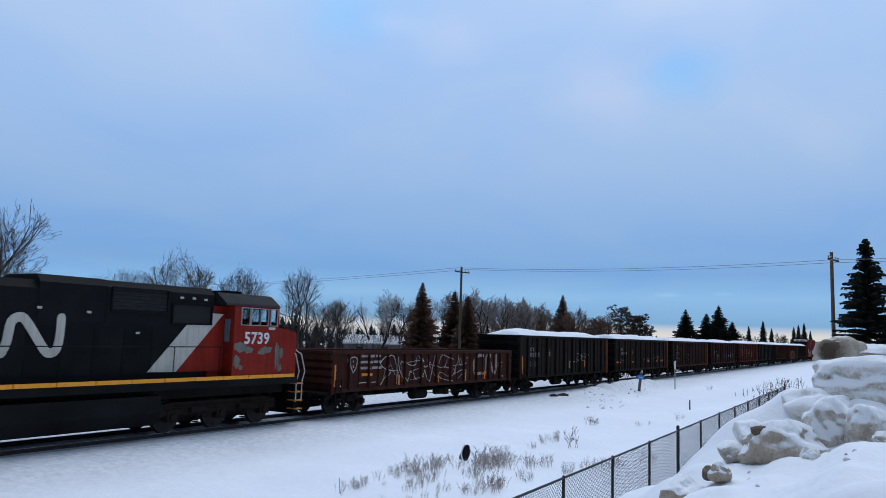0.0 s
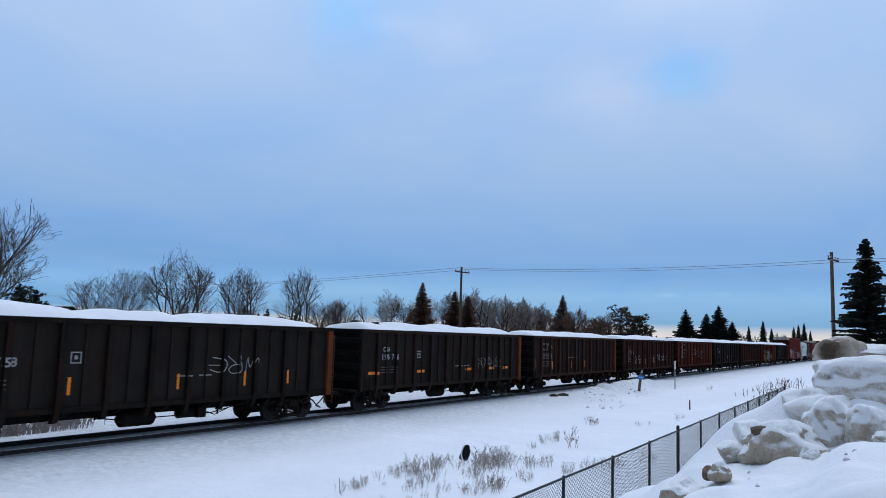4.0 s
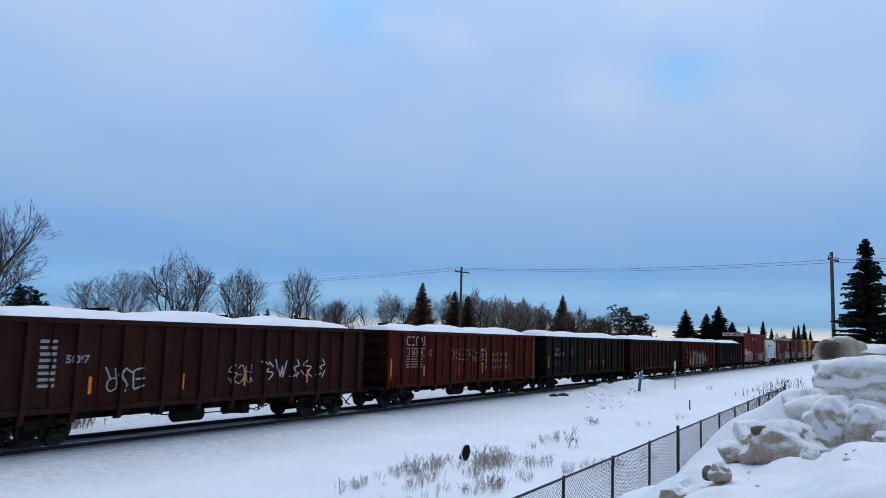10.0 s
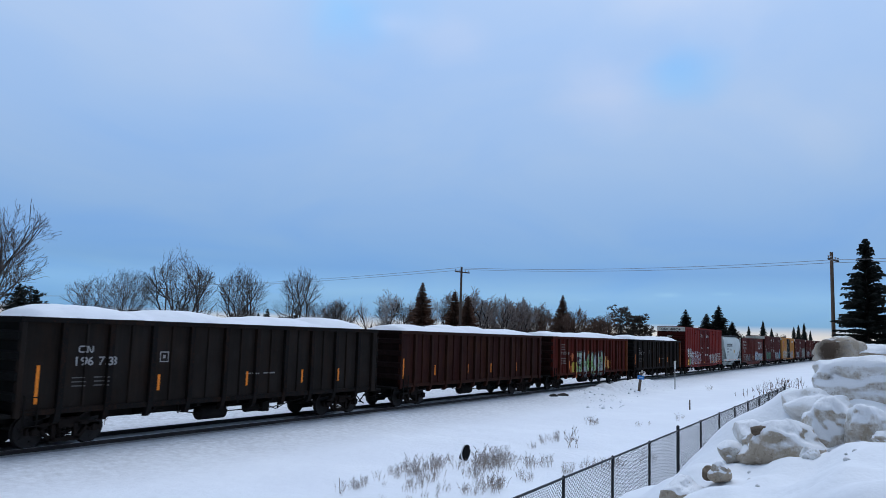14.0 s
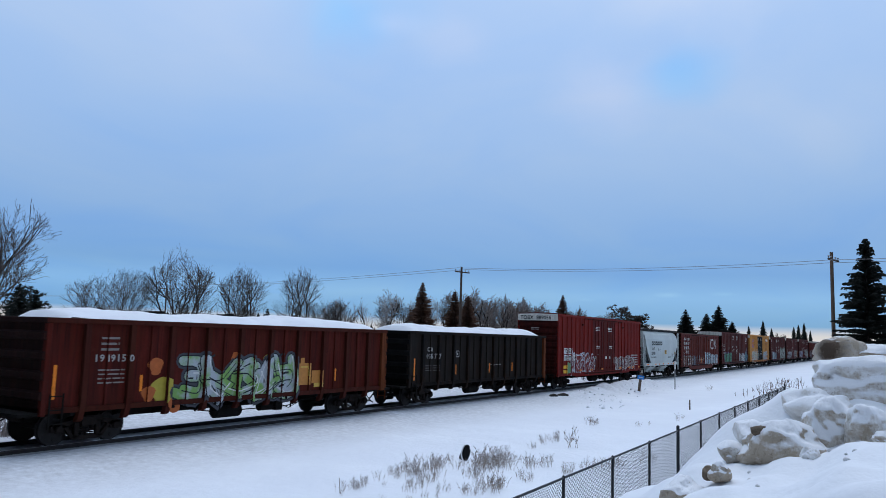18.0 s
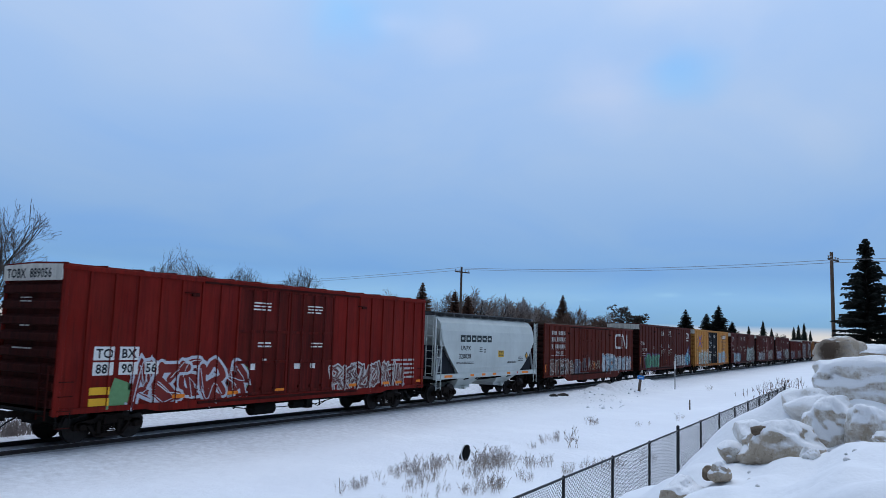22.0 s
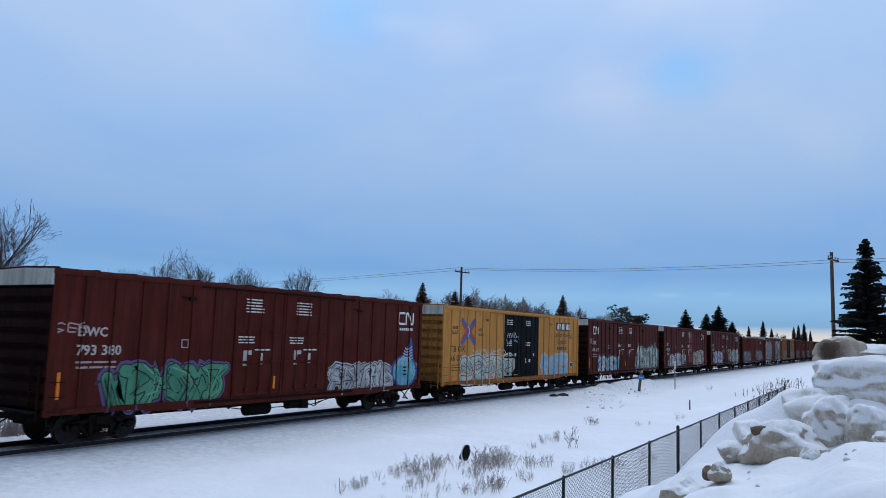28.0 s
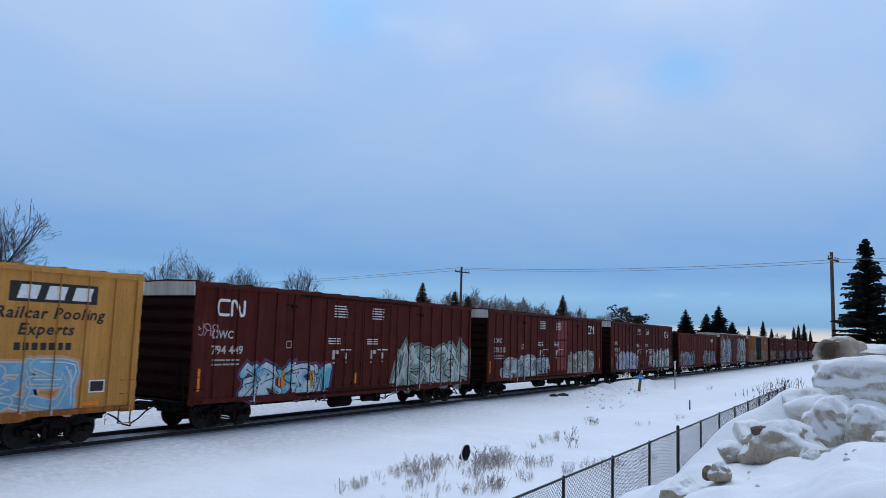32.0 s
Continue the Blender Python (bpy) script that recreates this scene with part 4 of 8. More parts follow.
for i, (x, y, h) in enumerate([(236.0, 41.5, 8.4), (237.5, 31.2, 8.6), (236.0, 37.0, 7.6), (247.0, 30.0, 7.8)]):
    tr, tw = crown_tree(730 + i, h, h * 0.3, 2, 0.2, 3.0, 3)
    t = thing("bare_tree", "far leafless grey tree on the horizon", "tree", at=(x, y, GROUND - 0.2))
    part("trunk", tr, MAT["bark"], t)
    part("crown", tw, MAT["frost_twig"], t)


# ---- a low house with a snowy roof behind the railway ----
def house():
    x0, y0 = 82.5, 61.5
    t = thing("house", "low pale house with a snow-covered roof behind bare trees", "house", at=(x0, y0, GROUND))
    t.rotation_euler = (0, 0, radians(-38))
    wall = plain("pale_siding", (0.34, 0.32, 0.31), 0.8, 0.15, 3)
    for k, (a, b, c, d) in enumerate(((-5, 5, -3, -2.85), (-5, 5, 2.85, 3), (-5, -4.85, -2.85, 2.85), (4.85, 5, -2.85, 2.85))):
        g = Geo()
        g.box(a, b, c, d, 0, 2.4)
        part("wall", g, wall, t)
    for s in (-1, 1):
        g = Geo()
        g.prism([(s * 3.5, 2.30), (0, 3.35), (0, 3.52), (s * 3.55, 2.46)], "x", -5.4, 5.4)
        part("roof", g, MAT["load_snow"], t, "roof slope under thick snow")
    for s in (-4.95, 4.95):
        g = Geo()
        g.prism([(-3, 2.4), (3, 2.4), (0, 3.3)], "x", s - 0.05, s + 0.05)
        part("gable", g, wall, t)
    for x in (-3, 0.4, 3.2):
        g = Geo()
        g.box(x - 0.6, x + 0.6, -3.06, -2.98, 1.0, 2.0)
        w = part("window", g, spray((0.5, 0.5, 0.5)), t)
        g = Geo()
        g.box(x - 0.52, x + 0.52, -3.075, -3.05, 1.07, 1.93)
        part("pane", g, plain("dark_house_glass", (0.03, 0.035, 0.04), 0.1, 0.1), w)


house()


# ---- the ploughed snow pile ----
def lump(seed, rx, ry, rz, rough=0.34, fine=0.055, res=64):
    """A block of hard snow: a rounded, dented, partly flattened body."""
    g = Geo()
    nu, nv = res, res // 2
    off = Vector((seed * 3.7, seed * 1.3, seed * 2.1))
    rng = random.Random(seed)
    planes = []
    for _ in range(7):
        v = Vector((rng.gauss(0, 1), rng.gauss(0, 1), rng.gauss(0, 0.7))).normalized()
        planes.append((v, rng.uniform(0.72, 0.92)))
    for j in range(nv + 1):
        th = math.pi * j / nv
        for i in range(nu):
            ph = 2 * math.pi * i / nu
            d = Vector((math.sin(th) * math.cos(ph), math.sin(th) * math.sin(ph), math.cos(th)))
            k = 1 + rough * noise.noise(d * 1.3 + off) + rough * 0.45 * noise.noise(d * 2.9 + off) + fine * noise.noise(d * 7 + off) + fine * 0.7 * noise.noise(d * 15 + off)
            p = d * k
            for v, lim in planes:
                over = p.dot(v) - lim
                if over > 0:
                    p -= v * over * 0.7
            g.v.append((p.x * rx, p.y * ry, p.z * rz))
    for j in range(nv):
        for i in range(nu):
            a, b = j * nu + i, j * nu + (i + 1) % nu
            g.f.append((a, a + nu, b + nu, b))
    return g


def chunk_mat(name, tone, soil=0.0, cover=0.95, stain=None, beige=(0.44, 0.365, 0.28)):
    """Old ploughed snow: off-white, with beige grit, dark specks, a soil stain; fresh snow where it lies flat."""
    m, nt, bs = nodes_of(name)
    v = coords(nt)
    a, b = noise_node(nt, v, 3.2, 6, 0.65), noise_node(nt, v, 24, 6, 0.7)
    c = noise_node(nt, v, 7.5, 6, 0.7)
    geo = nt.nodes.new("ShaderNodeNewGeometry")
    sep = nt.nodes.new("ShaderNodeSeparateXYZ")
    nt.links.new(geo.outputs["Normal"], sep.inputs[0])
    grey = mix_node(nt, ramp_node(nt, a, 0.40, 0.68), tone, tuple(0.35 * t + 0.65 * q for t, q in zip(tone, beige)))
    col = mix_node(nt, ramp_node(nt, c, 0.52 - soil, 0.74 - soil), grey, beige)
    col = mix_node(nt, ramp_node(nt, b, 0.60 - 0.3 * soil, 0.72), col, (0.20, 0.15, 0.105))
    if stain:
        d = nt.nodes.new("ShaderNodeVectorMath")
        d.operation = "DISTANCE"
        nt.links.new(v, d.inputs[0])
        d.inputs[1].default_value = stain[:3]
        f = nt.nodes.new("ShaderNodeMath")
        f.operation = "MULTIPLY_ADD"
        nt.links.new(c, f.inputs[0])
        f.inputs[1].default_value = stain[3] * 1.6
        nt.links.new(d.outputs["Value"], f.inputs[2])
        r = stain[3]
        col = mix_node(nt, ramp_node(nt, f.outputs[0], r * 2.0, r * 1.3), col, (0.075, 0.050, 0.033))
    f = nt.nodes.new("ShaderNodeMath")
    f.operation = "MULTIPLY_ADD"
    nt.links.new(a, f.inputs[0])
    f.inputs[1].default_value = 0.6
    nt.links.new(sep.outputs["Z"], f.inputs[2])
    col = mix_node(nt, ramp_node(nt, f.outputs[0], cover, cover + 0.16), col, (0.88, 0.89, 0.91))
    nt.links.new(col, bs.inputs["Base Color"])
    bs.inputs["Roughness"].default_value = 0.8
    bs.inputs["Specular IOR Level"].default_value = 0.2
    bump_node(nt, bs, b, 0.7, 0.03)
    return m


def along(table, b):
    for (b0, z0), (b1, z1) in zip(table[:-1], table[1:]):
        if b1 <= b <= b0:
            return z0 + (z1 - z0) * (b0 - b) / (b0 - b1)
    return table[-1][1]


def snow_pile():
    # the mound: height of its front shelf and of its crest by bearing, in degrees from the x axis
    shelf = [(24, 0.6), (18, 1.3), (13.7, 1.80), (10.8, 1.95), (7.7, 2.06), (5.5, 2.16), (3.4, 2.33), (1.2, 2.42), (-10, 2.5), (-25, 1.8), (-36, 0.0)]
    crest = [(24, -0.3), (18, 0.3), (15.4, 1.1), (13.6, 1.66), (10.8, 2.22), (8.9, 2.48), (6.8, 2.86), (5.0, 2.84), (2.7, 2.86), (1.1, 2.95), (-12, 3.0), (-25, 2.0), (-36, 0.0)]
    g = Geo()
    nb, nd = 120, 72
    for i in range(nb + 1):
        b = 24 - 60 * i / nb
        zs, zc = along(shelf, b), along(crest, b)
        for j in range(nd + 1):
            d = 5.2 + 12.3 * j / nd
            x, y = d * math.cos(radians(b)), d * math.sin(radians(b))
            gz = min(ground_z(x, y), 1.2) - 0.15
            z = zs - 0.55 * (1 - smooth(4.9, 7.6, d)) + (zc - zs) * smooth(10.7, 11.9, d)
            z = gz + (z - gz) * (1 - smooth(11.6, 16.5, d)) * smooth(4.9, 6.6, d)
            w = smooth(5.4, 7.0, d) * (1 - smooth(13, 16, d))
            z += w * (0.05 + 0.20 * noise.noise(Vector((x * 1.0, y * 1.3, 3))) + 0.11 * noise.noise(Vector((x * 2.3, y * 2.3, 8))) + 0.015 * noise.noise(Vector((x * 8, y * 8, 1))))
            g.v.append((x, y, max(z, gz)))
    for i in range(nb):
        for j in range(nd):
            a = i * (nd + 1) + j
            g.f.append((a, a + nd + 1, a + nd + 2, a + 1))
    single("snow_mound", g, MAT["snow"], "high ploughed heap of white snow beside the fence", "snow heap", smooth=True)
    rng = random.Random(53)
    crumbs = []
    for k in range(26):
        i, j = rng.randrange(18, 46), rng.randrange(18, 38)
        r = rng.uniform(0.015, 0.04)
        crumbs.append((lump(900 + k, r * 1.2, r, r * 0.8, 0.5, res=12), g.v[i * (nd + 1) + j]))
    single("snow_crumbs", merged(crumbs), MAT["dirty_snow"], "small crumbled lumps of hard snow on the mound", "snow", kind="stuff", smooth=True)
    white, pale, soil = (0.86, 0.86, 0.85), (0.82, 0.81, 0.78), (0.24, 0.185, 0.135)
    clean, gritty, brown = chunk_mat("hard_white_snow", white, -0.08, 0.85), chunk_mat("gritty_old_snow", pale, 0.14, 0.46), chunk_mat("mud_and_crevice_shade_snow", soil, 0.15, 1.25, None, (0.13, 0.095, 0.065))
    topped = chunk_mat("mud_capped_snow", (0.66, 0.62, 0.56), 0.16, 1.15, (-0.28, 0.12, 0.06, 0.25))
    spotted = chunk_mat("spotted_old_snow", white, 0.08, 0.56, (-0.52, 0.32, 0.08, 0.10))
    dirty = chunk_mat("stained_old_snow", (0.72, 0.69, 0.64), 0.24, 0.68)
    spec = [
        (12.48, 0.80, 3.38, 0.36, 0.40, 0.26, topped, "mud-stained block of old snow on top of the heap"),
        (12.62, 0.42, 3.30, 0.44, 0.54, 0.21, dirty, "sloping tail of the mud-stained snow block"),
        (11.95, 0.50, 2.96, 0.70, 0.72, 0.36, spotted, "large snow block with a dirty spot and fresh snow on top"),
        (11.40, 1.00, 2.58, 0.50, 0.50, 0.34, clean, "rounded hump of clean snow"),
        (10.42, 0.82, 2.41, 0.38, 0.33, 0.38, gritty, "rounded beige block of old snow"),
        (10.22, 0.40, 2.46, 0.38, 0.31, 0.35, gritty, "rounded gritty block of old snow"),
        (9.88, 1.27, 2.24, 0.44, 0.45, 0.34, dirty, "large rounded beige-stained snow block"),
        (9.74, 1.46, 2.44, 0.15, 0.15, 0.09, brown, "muddy brown lump of snow and soil"),
        (9.32, 0.94, 2.23, 0.11, 0.11, 0.14, clean, "small upright block of pale ice"),
        (8.74, 1.76, 2.06, 0.13, 0.12, 0.115, dirty, "small dirty snow lump"),
        (8.76, 1.90, 2.04, 0.08, 0.065, 0.085, brown, "small brown frozen lump"),
        (9.94, 1.87, 2.16, 0.20, 0.16, 0.14, gritty, "small dirty snow lump by the fence"),
        (8.52, 2.08, 1.82, 0.32, 0.22, 0.17, dirty, "low dirty snow lump by the fence"),
        (9.80, 0.20, 2.46, 0.16, 0.14, 0.10, gritty, "half-buried grey snow lump"),
        (12.11, 1.45, 2.58, 0.07, 0.07, 0.10, brown, "small muddy lump behind the heap"),
        # dark lump added to paint in the shade between two blocks
        (9.95, 0.84, 2.20, 0.12, 0.12, 0.09, brown, "brown lump standing in for shade in a crevice of the heap"),
        (10.40, 1.64, 2.30, 0.42, 0.30, 0.20, clean, "low lump of clean snow"),
        (12.2, -0.55, 3.1, 0.7, 0.6, 0.4, gritty, "large gritty block of ploughed snow"),
    ]
    for i, (x, y, z, rx, ry, rz, m, lab) in enumerate(spec):
        single("snow_block", lump(11 + i, rx, ry, rz), m, lab, "snow block", "blocks of the snow heap", at=(x, y, z), smooth=True)


snow_pile()


# ---- weeds ----
def weed_meshes(seed):
    """Tuft of thin dry stalks that branch upwards; small dark seed heads, and others under a cap of snow."""
    rng = random.Random(seed)
    st, hd, sn = Geo(), Geo(), Geo()

    def ball(g, c, r):
        m = len(g.v)
        for v in ((r, 0, 0), (0, r, 0), (-r, 0, 0), (0, -r, 0), (0, 0, r * 1.3), (0, 0, -r)):
            g.v.append(tuple(c + Vector(v)))
        for f in ((0, 1, 4), (1, 2, 4), (2, 3, 4), (3, 0, 4), (1, 0, 5), (2, 1, 5), (3, 2, 5), (0, 3, 5)):
            g.f.append(tuple(m + k for k in f))

    for _ in range(7):
        a, q = rng.uniform(0, 2 * math.pi), rng.random()
        d = Vector((0.45 * math.cos(a) * q, 0.45 * math.sin(a) * q, 1)).normalized()
        p = Vector((rng.gauss(0, 0.12), rng.gauss(0, 0.12), -0.05))
        h = rng.uniform(0.22, 0.62)
        for k in range(4):
            q = p + d * h / 4
            st.cyl(p, q, 0.0052 - 0.0006 * k, 0.0046 - 0.0006 * k, 3, False)
            p = q
            d = (d + Vector((rng.gauss(0, 0.14), rng.gauss(0, 0.14), 0.0))).normalized()
            for _ in range(2 if k else 0):
                e = (d + Vector((rng.gauss(0, 0.6), rng.gauss(0, 0.6), 0.25))).normalized()
                tip = p + e * rng.uniform(0.05, 0.15)
                st.cyl(p, tip, 0.0036, 0.0026, 3, False)
                if rng.random() < 0.75:
                    ball(hd, tip, rng.uniform(0.008, 0.020))
                    if rng.random() < 0.8:
                        ball(sn, tip + Vector((0, 0, 0.016)), rng.uniform(0.010, 0.020))
        ball(hd, p, rng.uniform(0.012, 0.024))
    return st.mesh("stalk", MAT["weed"]), hd.mesh("seed_head", MAT["weed_head"]), sn.mesh("snow_cap", MAT["snow"])


WEEDS = [weed_meshes(40 + i) for i in range(6)]
wr = random.Random(15)


def weed(x, y, s):
    st, hd, sn = wr.choice(WEEDS)
    t = thing("dry_weed", "dry brown weed with snow-dusted seed heads standing in snow", "weed", "weeds in the snow", at=(x, y, ground_z(x, y)))
    t.rotation_euler = (0, 0, wr.uniform(0, 6.28))
    t.scale = (s, s, s)
    part("stalk", st, None, t)["kind"] = "stuff"
    part("seed_head", hd, None, t)["kind"] = "stuff"
    part("snow_cap", sn, None, t)["kind"] = "stuff"


# x, y, how many, spread, size
for cx, cy, n, sx, s in ((14.7, 11.5, 6, 0.3, 0.45), (15.4, 11.5, 8, 0.35, 0.5), (16.6, 11.7, 8, 0.35, 0.6), (17.4, 11.5, 10, 0.3, 0.75), (16.9, 10.8, 8, 0.3, 0.7), (18.3, 11.5, 12, 0.25, 0.85), (18.9, 11.2, 6, 0.35, 0.6), (19.7, 10.6, 14, 0.3, 1.05), (20.4, 10.5, 12, 0.3, 0.95)):
    for _ in range(n):
        weed(cx + wr.gauss(0, sx * 1.15), cy + wr.gauss(0, sx * 0.6), s * wr.uniform(0.45, 1.0))
for cx, cy, n, sx, s in ((18.0, 9.9, 8, 0.3, 0.75), (17.0, 8.8, 13, 0.25, 0.75), (15.3, 10.2, 8, 0.5, 0.55), (16.0, 9.4, 8, 0.4, 0.5), (16.4, 9.0, 6, 0.3, 0.6), (21.0, 9.9, 7, 0.4, 0.75), (21.3, 9.4, 6, 0.35, 0.7), (18.9, 8.9, 6, 0.2, 0.6), (20.4, 8.4, 5, 0.2, 0.6), (21.8, 8.3, 5, 0.3, 0.75), (22.4, 7.6, 6, 0.3, 0.85), (24.0, 7.4, 4, 0.5, 0.7)):
    for _ in range(n):
        weed(cx + wr.gauss(0, sx * 1.15), cy + wr.gauss(0, sx * 0.6), s * wr.uniform(0.45, 1.0))
for cx, cy, n, sx, s in ((25.3, 11.3, 2, 0.25, 0.7), (26.3, 11.2, 3, 0.3, 0.8), (25.4, 10.2, 1, 0.1, 1.5), (32.4, 12.0, 5, 0.2, 0.7), (24.2, 11.0, 2, 0.2, 0.55), (64.4, 13.7, 2, 0.4, 1.1), (33.8, 10.1, 2, 0.6, 0.6), (37.0, 9.0, 2, 0.6, 0.6)):
    for _ in range(n):
        weed(cx + wr.gauss(0, sx), cy + wr.gauss(0, sx * 0.5), s * wr.uniform(0.6, 1.05))


# ---- markers and odds and ends ----
def markers():
    wood = plain("weathered_stake_wood", (0.16, 0.12, 0.09), 0.85, 0.3, 6)
    pale_wood = plain("pale_stake", (0.50, 0.46, 0.42), 0.8, 0.2, 6)
    z = ground_z(56.0, 17.05)
    t = thing("marker_post", "leaning brown wooden post with a small blue plate", "marker post", at=(56.0, 17.05, z))
    t.rotation_euler = (0.0, 0.12, -1.2)
    g = Geo()
    g.bar(-0.10, 0.10, -0.09, 0.09, -0.5, 1.35, 0.03, "z")
    part("post", g, wood, t)
    g = Geo()
    g.bar(-0.24, 0.24, -0.14, -0.095, 0.88, 1.16, 0.02, "y")
    plate = part("plate", g, spray((0.05, 0.27, 0.68)), t, "blue metal plate")
    g = Geo()
    g.box(-0.14, 0.14, -0.147, -0.14, 0.99, 1.04)
    part("mark", g, spray((0.5, 0.55, 0.6)), plate)
    g = Geo()
    g.cyl((0.02, 0.02, 1.3), (0.06, 0.0, 1.58), 0.09, 0.05, n=7)
    part("broken_top", g, pale_wood, t, "pale broken top of the post")
    z = ground_z(61.5, 15.8)
    t = thing("marker_stake", "thin stake with white tip standing in snow", "stake", at=(61.5, 15.8, z))
    g = Geo()
    g.cyl((0, 0, -0.3), (0, 0, 1.6), 0.045, n=8)
    part("stake", g, MAT["steel"], t)
    g = Geo()
    g.bar(-0.06, 0.06, -0.06, 0.06, 1.6, 2.25, 0.01, "z")
    part("tip", g, MAT["white"], t, "white painted tip")
    g = Geo()
    g.bar(-0.045, 0.045, -0.03, 0.03, -0.3, 0.52, 0.01, "z")
    single("survey_stake", g, wood, "short dark wooden stake in the snow", "stake", at=(42.4, 10.1, ground_z(42.4, 10.1)))
    g = Geo()
    g.cyl((0, 0, -0.2), (-0.06, 0.02, 0.36), 0.012, n=6)
    single("thin_stake", g, pale_wood, "thin dry stake leaning in the snow", "stake", at=(14.3, 11.5, ground_z(14.3, 11.5)))
    # black pipe end leaning out of the snow, snow on its lower lip
    t = thing("pipe_end", "black plastic pipe end leaning out of the snow", "pipe", at=(20.5, 11.6, ground_z(20.5, 11.6)))
    g = Geo()
    n = 24
    for k, (l, s) in enumerate(((0.0, 1.0), (0.5, 1.0))):
        for i in range(n):
            a = 2 * math.pi * i / n
            g.v.append((-0.05 + 0.42 * l + 0.06 * math.sin(a), 0.14 * math.cos(a) + 0.5 * l, 0.24 + 0.23 * math.sin(a) - 0.5 * l))
    for i in range(n):
        j = (i + 1) % n
        g.f.append((i, j, n + j, n + i))
    part("pipe", g, plain("black_plastic", (0.012, 0.012, 0.013), 0.5, 0.2, 9), t)
    g = Geo()
    g.v = [(-0.02 + 0.06 * math.sin(2 * math.pi * i / n), 0.135 * math.cos(2 * math.pi * i / n) + 0.03, 0.23 + 0.222 * math.sin(2 * math.pi * i / n)) for i in range(n)]
    g.f = [tuple(range(n))]
    part("cap", g, plain("black_rubber_cap", (0.008, 0.008, 0.009), 0.7, 0.2, 9), t)
    g = Geo()
    pts = [(-0.07 + 0.06 * math.sin(a), -0.155 * math.cos(a), 0.235 + 0.25 * math.sin(a)) for a in [math.pi * (0.62 + 0.75 * k / 10) for k in range(11)]]
    g.tube(pts, 0.02, 6)
    part("snow_rim", g, MAT["snow"], t, "rim of snow on the lip")
    # clods of snow thrown up beside the rails
    cl = []
    rng = random.Random(44)
    for k in range(110):
        u = rng.random()
        x, y = (58 + rng.gauss(0, 5.0), 17.4 + rng.gauss(0, 0.9)) if k % 5 < 2 else (49.3 - 8 * u + rng.gauss(0, 1.3), 17.6 - 3.0 * u + rng.gauss(0, 0.7))
        r = rng.uniform(0.025, 0.07) if rng.random() < 0.88 else rng.uniform(0.08, 0.15)
        cl.append((lump(300 + k, r * 1.2, r * 0.9, r * 0.85, 0.6, res=10), (x, y, ground_z(x, y))))
    single("snow_clods", merged(cl), MAT["snow"], "broken clods of ploughed snow along the ridge", "snow", kind="stuff", smooth=True)
    rng = random.Random(4)
    for x, y, size in ((44.9, 18.55, 0.42), (44.1, 18.85, 0.26)):
        g = Geo()
        q = size
        g.prism([(-q, -0.04), (q, -0.04), (q * 0.9, 0.08), (q * 0.2, 0.13), (-q * 0.8, 0.05)], "y", -0.08, 0.09)
        ob = single("timber_scrap", g, MAT["sleeper"], "dark scrap of old timber lying on snow", "timber", at=(x, y, ground_z(x, y) + 0.03))
        ob.rotation_euler = (0.1, 0.05, rng.uniform(-0.9, 0.9))


markers()
# ---- the train ----
HALF = 1.52
WR = 0.457               # wheel radius
CARS, WHEELSETS = [], []


def wheelset_mesh(r=WR):
    g = Geo()
    g.cyl((0, -0.85, 0), (0, 0.85, 0), 0.075, n=10)
    for s in (-1, 1):
        prof = [(s * 0.80, r * 0.50), (s * 0.79, r * 0.86), (s * 0.80, r), (s * 0.715, r), (s * 0.70, r + 0.03), (s * 0.68, r + 0.03), (s * 0.68, r * 0.5)]
        g.lathe(prof, 0, 0, 22)
        for k in range(6):
            a = k * math.pi / 3
            g.box(r * 0.66 * math.cos(a) - 0.035, r * 0.66 * math.cos(a) + 0.035, min(s * 0.78, s * 0.815), max(s * 0.78, s * 0.815), r * 0.66 * math.sin(a) - 0.035, r * 0.66 * math.sin(a) + 0.035)
    return g.mesh("wheelset", MAT["wheel"])


